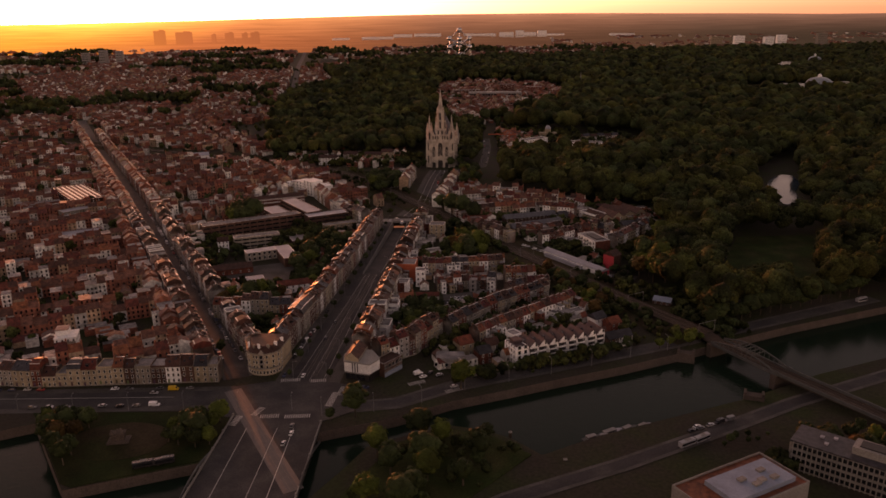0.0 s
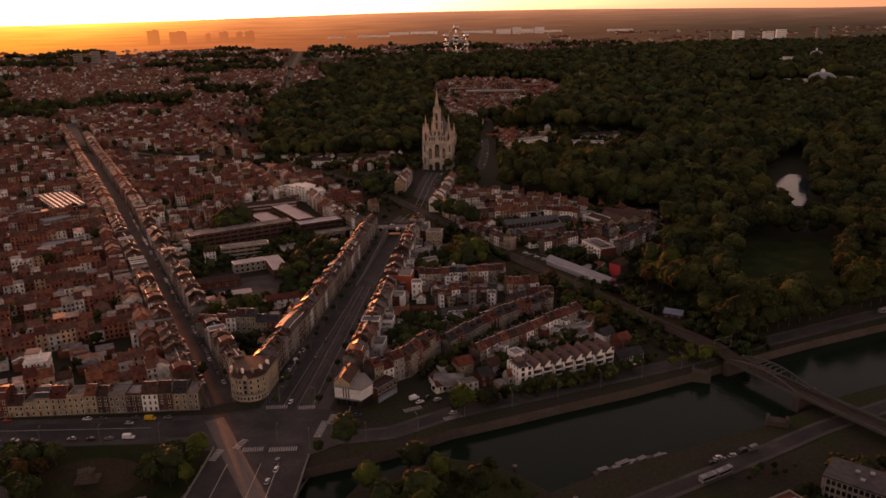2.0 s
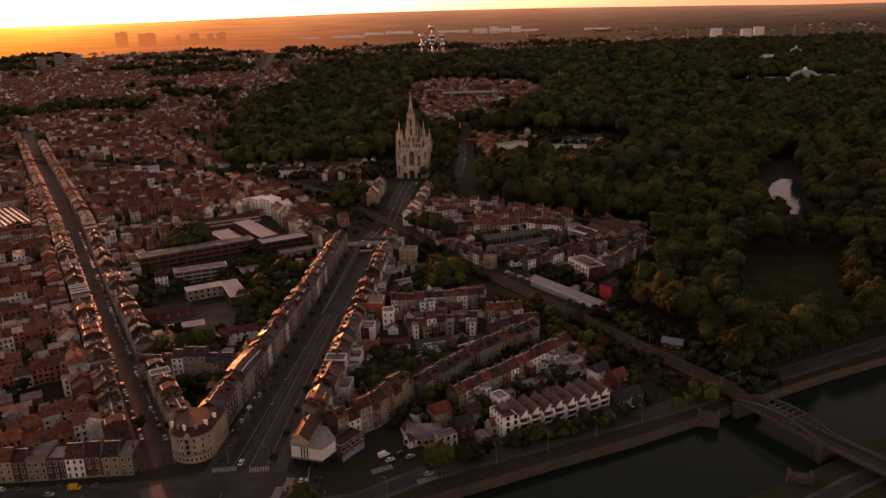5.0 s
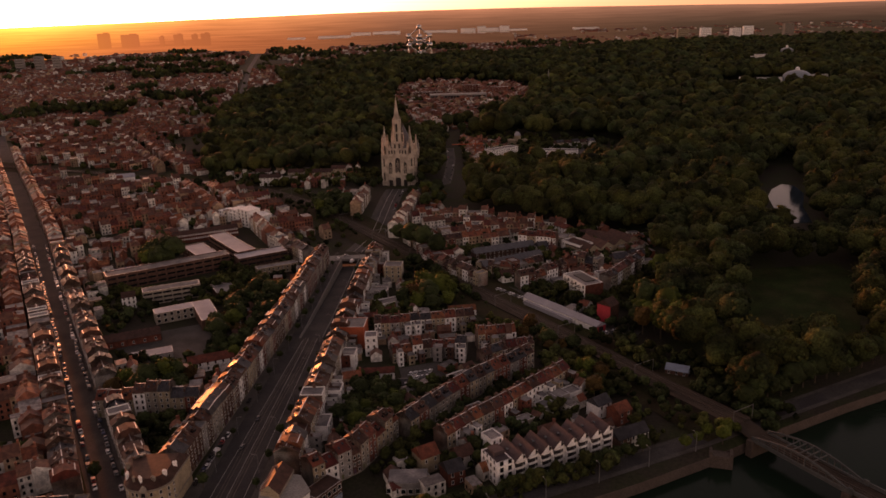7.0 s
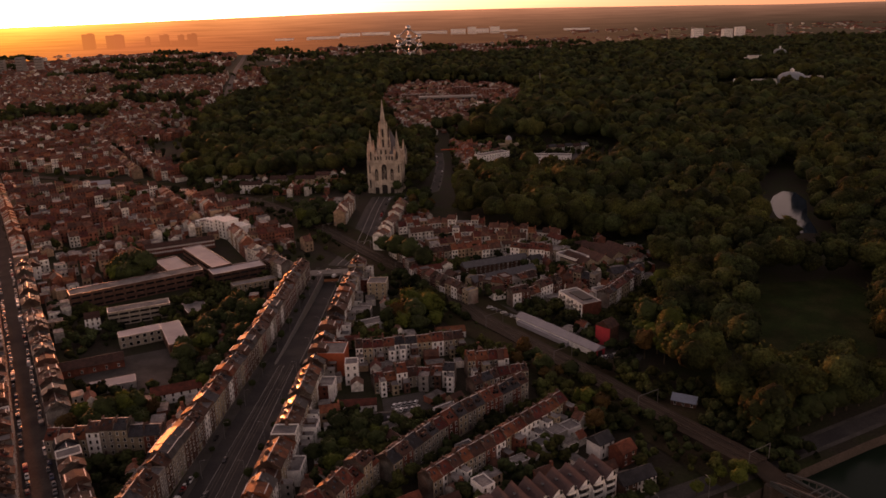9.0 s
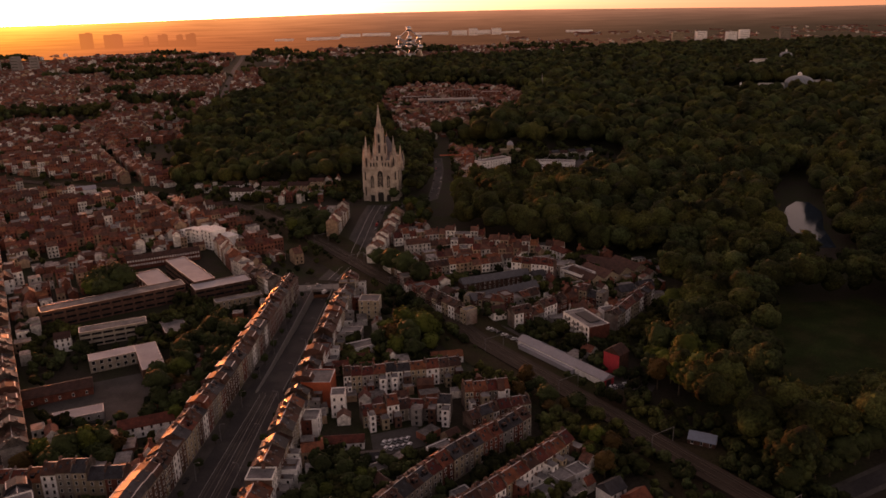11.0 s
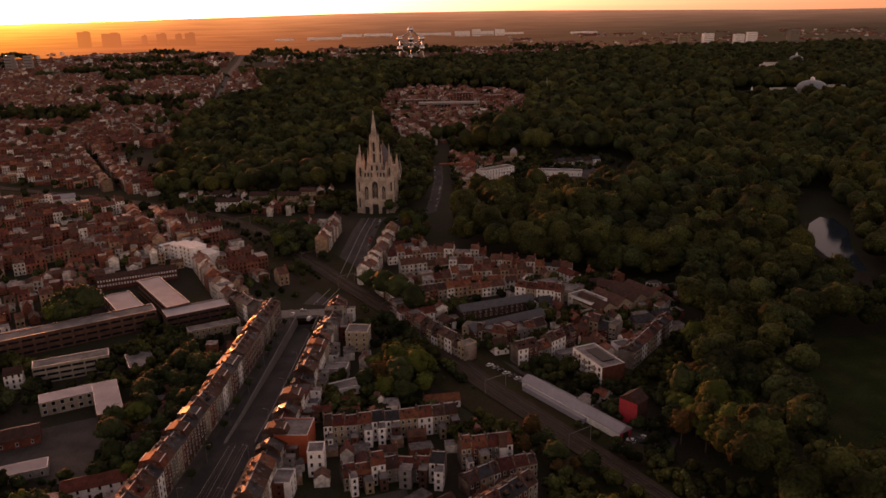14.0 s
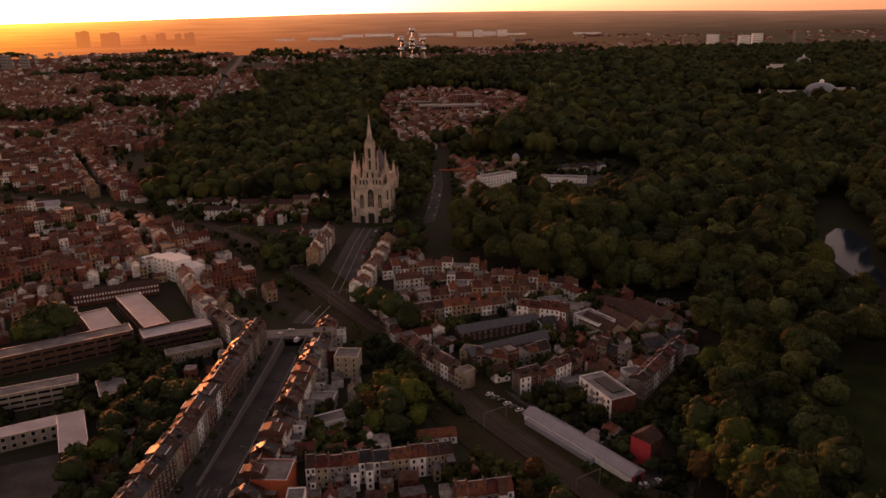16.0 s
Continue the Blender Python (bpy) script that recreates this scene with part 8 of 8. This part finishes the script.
    tagged(part("backdrop_hills", s, m, smooth=True), "low hills on the horizon with haze and glow painted as emission", "backdrop", kind="structure")
    # Towers carry the hills' painted haze glow, dimmed, instead of being lit.
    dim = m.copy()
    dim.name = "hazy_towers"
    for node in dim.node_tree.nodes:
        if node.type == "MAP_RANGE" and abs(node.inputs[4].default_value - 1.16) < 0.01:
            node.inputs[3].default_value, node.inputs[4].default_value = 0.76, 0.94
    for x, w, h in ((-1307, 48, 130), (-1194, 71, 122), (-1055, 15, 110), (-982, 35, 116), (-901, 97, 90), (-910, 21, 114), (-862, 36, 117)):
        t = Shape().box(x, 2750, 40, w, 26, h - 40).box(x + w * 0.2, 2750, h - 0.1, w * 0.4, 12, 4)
        tagged(part("backdrop_tower", t, dim), "far tower block with haze painted on as emission", "backdrop", kind="structure")


backdrop_hills()

# ---- vehicles ----
TYRE = material("tyre_rubber", (0.02, 0.02, 0.02), 0.8, 0.1, bump=0)
CARCOL = {"white": material("white_car_paint", (0.75, 0.75, 0.75), 0.3, 0.08, bump=0), "silver": material("silver_car_paint", (0.42, 0.43, 0.45), 0.3, 0.1, metal=0.5, bump=0), "black": material("black_car_paint", (0.02, 0.02, 0.022), 0.25, 0.2, bump=0),
          "dark blue": material("dark_blue_car_paint", (0.025, 0.04, 0.10), 0.3, 0.2, bump=0), "grey": material("grey_car_paint", (0.12, 0.12, 0.125), 0.3, 0.2, bump=0), "red": material("red_car_paint", (0.30, 0.02, 0.02), 0.3, 0.2, bump=0), "yellow": material("yellow_van_paint", (0.65, 0.38, 0.02), 0.4, 0.1, bump=0)}


def loft(s, secs, m=0):
    """Joins cross-sections (lists of points of equal length) into a closed body."""
    k = len(secs[0])
    s.add([p for c in secs for p in c], [(i * k + j, i * k + (j + 1) % k, (i + 1) * k + (j + 1) % k, (i + 1) * k + j) for i in range(len(secs) - 1) for j in range(k)] + [tuple(range(k - 1, -1, -1)), tuple((len(secs) - 1) * k + j for j in range(k))], m)
    return s


def car_meshes(L, W, H, van=False):
    prof = ([(-0.5, 0.42, 0.62), (-0.48, 0.30, 0.95), (-0.2, 0.26, 1.02), (0.2, 0.26, 1.0), (0.45, 0.28, 0.85), (0.5, 0.38, 0.62)] if not van else [(-0.5, 0.4, 1.0), (-0.49, 0.3, H - 0.1), (-0.2, 0.26, H), (0.18, 0.26, H), (0.34, 0.28, 1.15), (0.5, 0.38, 0.8)])
    b = Shape()
    loft(b, [[(u * L, -W / 2 * 0.96, lo), (u * L, W / 2 * 0.96, lo), (u * L, W / 2, (lo + hi) / 2), (u * L, W / 2 * 0.92, hi), (u * L, -W / 2 * 0.92, hi), (u * L, -W / 2, (lo + hi) / 2)] for u, lo, hi in prof])
    c = Shape()
    if not van:
        loft(c, [[(u * L, -w * W / 2, 0.9), (u * L, w * W / 2, 0.9), (u * L, w2 * W / 2, h), (u * L, -w2 * W / 2, h)] for u, w, w2, h in ((-0.46, 0.88, 0.8, 1.0), (-0.33, 0.9, 0.72, H), (0.06, 0.9, 0.72, H), (0.24, 0.88, 0.8, 1.0))])
    else:
        c.box(0.30 * L, 0, 1.2, 0.5, W * 0.86, 0.6)
    r = Shape().box(-0.14 * L if not van else -0.1 * L, 0, H - 0.02, 0.36 * L, W * 0.70, 0.06)
    w = Shape().tube((0, -0.1, 0), (0, 0.1, 0), 0.33, 10)
    b.add(r.v, r.f)
    return b.mesh("body", [CARCOL["grey"]]), c.mesh("cabin_glass", [GLASS]), w.mesh("wheel", [TYRE])


CAR, VAN = car_meshes(4.3, 1.78, 1.46), car_meshes(5.4, 2.0, 2.3, True)


def car(x, y, heading, colour, van=False, z=None, group="parked cars"):
    z = 0.36 if z is None else z
    L, W = (5.4, 2.0) if van else (4.3, 1.78)
    t = thing("van" if van else "car", x, y, z, math.degrees(heading), f"{colour} {'delivery van' if van else 'small car'} parked on the asphalt", "van" if van else "car", group)
    b, c, w = VAN if van else CAR
    recolour(part("body", b, None, t), CARCOL[colour])
    part("cabin_glass", c, None, t)
    if y > -575:          # farther up the streets without wheels of their own
        t.location.z -= 0.2
        return
    for u in (-0.31, 0.31):
        for v in (-0.44, 0.44):
            part("wheel", w, None, t, place=pose(u * L, v * W, 0.33))


CR = random.Random(4)


def car_line(line, gap, keep, group, zoff=0.36, flat=True):
    for x, y, h in along(line, gap):
        if CR.random() < keep:
            car(x + CR.uniform(-0.5, 0.5), y + CR.uniform(-0.3, 0.3), h + CR.choice((0, math.pi)), CR.choice(("white", "silver", "black", "dark blue", "grey", "grey", "black", "red", "white")), CR.random() < 0.1, (0.0 if flat else ground_z(x, y)) + zoff, group)


car_line([(-255, -597), (-128, -598)], 8, 0.65, "cars on the boulevard")
car_line([(-210, -617), (-128, -616)], 9, 0.5, "cars on the boulevard")
car_line(offset(STREET[1:6], 4.7), 6.8, 0.85, "cars in the side street", 0.45)
car_line(offset(STREET[1:6], -4.7), 6.8, 0.85, "cars in the side street", 0.45)
for i in range(10):
    car(8.4 + 2.7 * (i % 5) + 0.8 * (i // 5), -466.2 - 5.2 * (i // 5) + 0.55 * (i % 5), math.radians(70), ("white", "silver", "white", "white", "silver")[i * 3 % 5], False, 0.33, "cars in the yard car park")
for i in range(7):
    car(72.5 + 2.6 * i, -340 - 3.5 * i, math.radians(20), ("white", "silver", "black", "white", "grey", "white", "silver")[i], False, 0.33, "cars beside the long shed")
for i in range(5):
    car(121 + 3.4 * i, -427 + 1.3 * i, math.radians(105), ("white", "black", "silver", "grey", "white")[i], False, 0.33, "cars by the railway")
car_line(offset(AVENUE[1:], 14.2), 12, 0.4, "cars along the avenue", 0.4)
car_line([(-85, -560), (-80, -520)], 2.6, 0.8, "cars along the avenue", 0.45)
car_line(offset(AVENUE[1:3], 4), 26, 0.5, "cars along the avenue", 0.45)
car_line(offset(AVENUE_NORTH, -9), 10, 0.6, "cars on the upper avenue", 0.5, False)
car_line(offset(PARK_ROAD[2:], 4), 14, 0.5, "cars by the church", 0.5, False)
car_line(offset(PARK_ROAD[2:5], -4), 14, 0.5, "cars by the church", 0.5, False)
car_line([(8, -592), (60, -571)], 13, 0.5, "cars on the quay", 0.45)
car_line([(121, -646), (146, -634)], 6, 0.8, "cars on the south quay", -1.1)
car_line([(128, -424), (140, -430), (132, -436)], 6, 0.8, "cars by the shed", 0.4)
for x, y, h, c, v in ((-46, -601, 0.2, "white", False), (-40, -600, 0.2, "dark blue", False), (-50, -606, 0.2, "black", False), (-45, -608, 0.2, "grey", False), (-12, -584, 0.6, "white", True), (-9, -588, 0.5, "white", False), (-5, -583, 1.0, "black", False), (0, -586, 0.6, "silver", False), (-71, -646, 1.5, "white", False), (-72, -639, 1.5, "grey", False),
                      (-73, -655, 1.5, "silver", False), (-143, -599, 0, "yellow", True), (-152, -603, 0, "silver", False), (8, -600, 0.4, "silver", False), (86, -470, 0.8, "white", False), (96, -464, 0.7, "silver", False),
                      (-36, -262, 1.2, "white", True), (-48, -252, 1.4, "white", False), (-42, -246, 0.4, "silver", False), (124.8, -642.1, 0.5, "white", False), (20, -40, 0.4, "white", True), (28, -34, 0.4, "white", True)):
    car(x, y, h, c, v, -1.1 if y < -640 and x > 0 else 0.5 + (ground_z(x, y) if y > -250 else 0))
BUSBODY = material("bus_paint_grey", (0.26, 0.26, 0.27), 0.35, 0.06, bump=0)


def bus(x, y, heading, z, joints=2, paint=None, tone="grey"):
    t = thing("bus", x, y, z, heading, f"{tone} city bus standing on the quay road", "bus")
    for i in range(joints):
        s = Shape()
        L, W = 8.6, 2.5
        loft(s, [[(u, -W / 2, 0.4), (u, W / 2, 0.4), (u, W / 2, 2.8), (u, W / 2 - 0.2, 3.05), (u, -W / 2 + 0.2, 3.05), (u, -W / 2, 2.8)] for u in (-L / 2, L / 2)])
        b = part("body", s, paint or BUSBODY, t, place=pose((i - (joints - 1) / 2) * 9.2, 0, 0, 0, 0, 3 * i))
        part("window_band", Shape().box(0, -W / 2 - 0.02, 1.3, L - 0.8, 0.08, 1.0).box(0, W / 2 + 0.02, 1.3, L - 0.8, 0.08, 1.0), GLASS, b)
        part("roof_unit", Shape().box(0.5, 0, 3.05, 3.0, 1.6, 0.3), WALLS[5], b)
        for u in (-2.8, 2.8):
            for v in (-1.1, 1.1):
                part("wheel", Shape().tube((u, v - 0.15, 0.48), (u, v + 0.15, 0.48), 0.48, 10), TYRE, b)
    if joints > 1:
        part("bellows", Shape().box(0, 0, 0.5, 0.9, 2.3, 2.4), TYRE, t)


bus(119, -656, 27, -1.2)
bus(-128, -671, 18, 0.5, 2, CARCOL["black"], "black")
bus(288, -482, 24, 0.4, 1)


def boat(x, y, heading, L, cabin, label, hull):
    t = thing("boat", x, y, WATER_Z + 0.05, heading, label, "boat", "moored boats")
    s = Shape()
    loft(s, [[(u * L, -w, 1.0), (u * L, -w * 0.7, -0.3), (u * L, w * 0.7, -0.3), (u * L, w, 1.0)] for u, w in ((-0.5, 1.3), (-0.2, 1.6), (0.2, 1.6), (0.42, 0.9), (0.5, 0.15))])
    part("hull", s, hull, t)
    part("cabin", Shape().box(-0.1 * L, 0, 0.9, L * cabin, 2.2, 1.2).box(-0.1 * L, 0, 1.3, L * cabin * 0.8, 2.26, 0.5, 1), [WALLS[5], GLASS], t)
    part("cabin_roof", Shape().box(-0.1 * L, 0, 2.1, L * cabin + 0.4, 2.5, 0.15), WALLS[5], t)


for i, (x, y, L, c) in enumerate(((74, -645, 12, 0.4), (84, -640, 14, 0.5), (93, -637, 11, 0.4), (101, -635, 10, 0.45), (80, -644, 9, 0.4))):
    boat(x, y, 24 + 4 * i, L, c, "small moored boat with a grey cabin", (BRIDGEST, METALROOF, BRIDGEST, METALROOF, BRIDGEST)[i])

# mooring posts in the canal
for x, y in ((-13, -637.7), (34, -644.5), (56.8, -668.5)):
    m = thing("mooring_post", x, y, WATER_Z - 1, 0, "dark timber mooring post standing in the canal", "mooring post", "mooring posts")
    part("piles", Shape().cone(-0.4, -0.3, 0, 0.45, 5.2, 0.35, 8).cone(0.4, -0.2, 0, 0.45, 5.0, 0.35, 8).cone(0, 0.4, 0, 0.45, 5.6, 0.35, 8), BARK, m)
    part("cap", Shape().cone(0, 0, 5.0, 1.05, 5.35, 0.9, 10), CONCRETE, m, "weathered concrete cap")

# ---- street furniture ----
POLE = material("galvanised_pole", (0.16, 0.16, 0.16), 0.5, 0.1, bump=0)


def street_lamp(x, y, rz, z, h=9.0, group="street lamps"):
    t = thing("street_lamp", x, y, z, rz, "tall grey street lamp with a single arm", "street lamp", group)
    part("pole", LAMP[0], None, t)
    part("arm", LAMP[1], None, t)
    part("lamp_head", LAMP[2], None, t)


LAMP = (Shape().cone(0, 0, -0.5, 0.14, 9, 0.08, 6).mesh("pole", [POLE]), Shape().beam((0, 0, 8.9), (1.8, 0, 9.3), 0.12, 0.12).mesh("arm", [POLE]), Shape().box(2.1, 0, 9.2, 0.9, 0.35, 0.18).mesh("lamp_head", [WALLS[5]]))
for line, off, gap, h in ((AVENUE[1:], 9.5, 32, 0), (AVENUE[1:], -9.5, 32, 180), (BOULEVARD[2:], -12, 28, 0), (QUAY_ROAD[:5], -6.5, 26, 90)):
    for x, y, a in along(offset(line, off), gap):
        street_lamp(x, y, math.degrees(a) + (90 if off < 0 else -90), 0.2)


def catenary_mast(x, y, a):
    t = thing("catenary_mast", x, y, rail_z(x, y), math.degrees(a), "grey steel catenary portal over the railway", "mast", "catenary masts")
    part("post", Shape().beam((0, -6.6, -0.5), (0, -6.6, 7.5), 0.18, 0.18), POLE, t)
    part("post", Shape().beam((0, 6.6, -0.5), (0, 6.6, 7.5), 0.18, 0.18), POLE, t)
    part("cross_beam", Shape().beam((0, -6.6, 7.2), (0, 6.6, 7.2), 0.12, 0.2), POLE, t)


for x, y, a in along(RAILWAY[3:11], 64):
    catenary_mast(x, y, a)
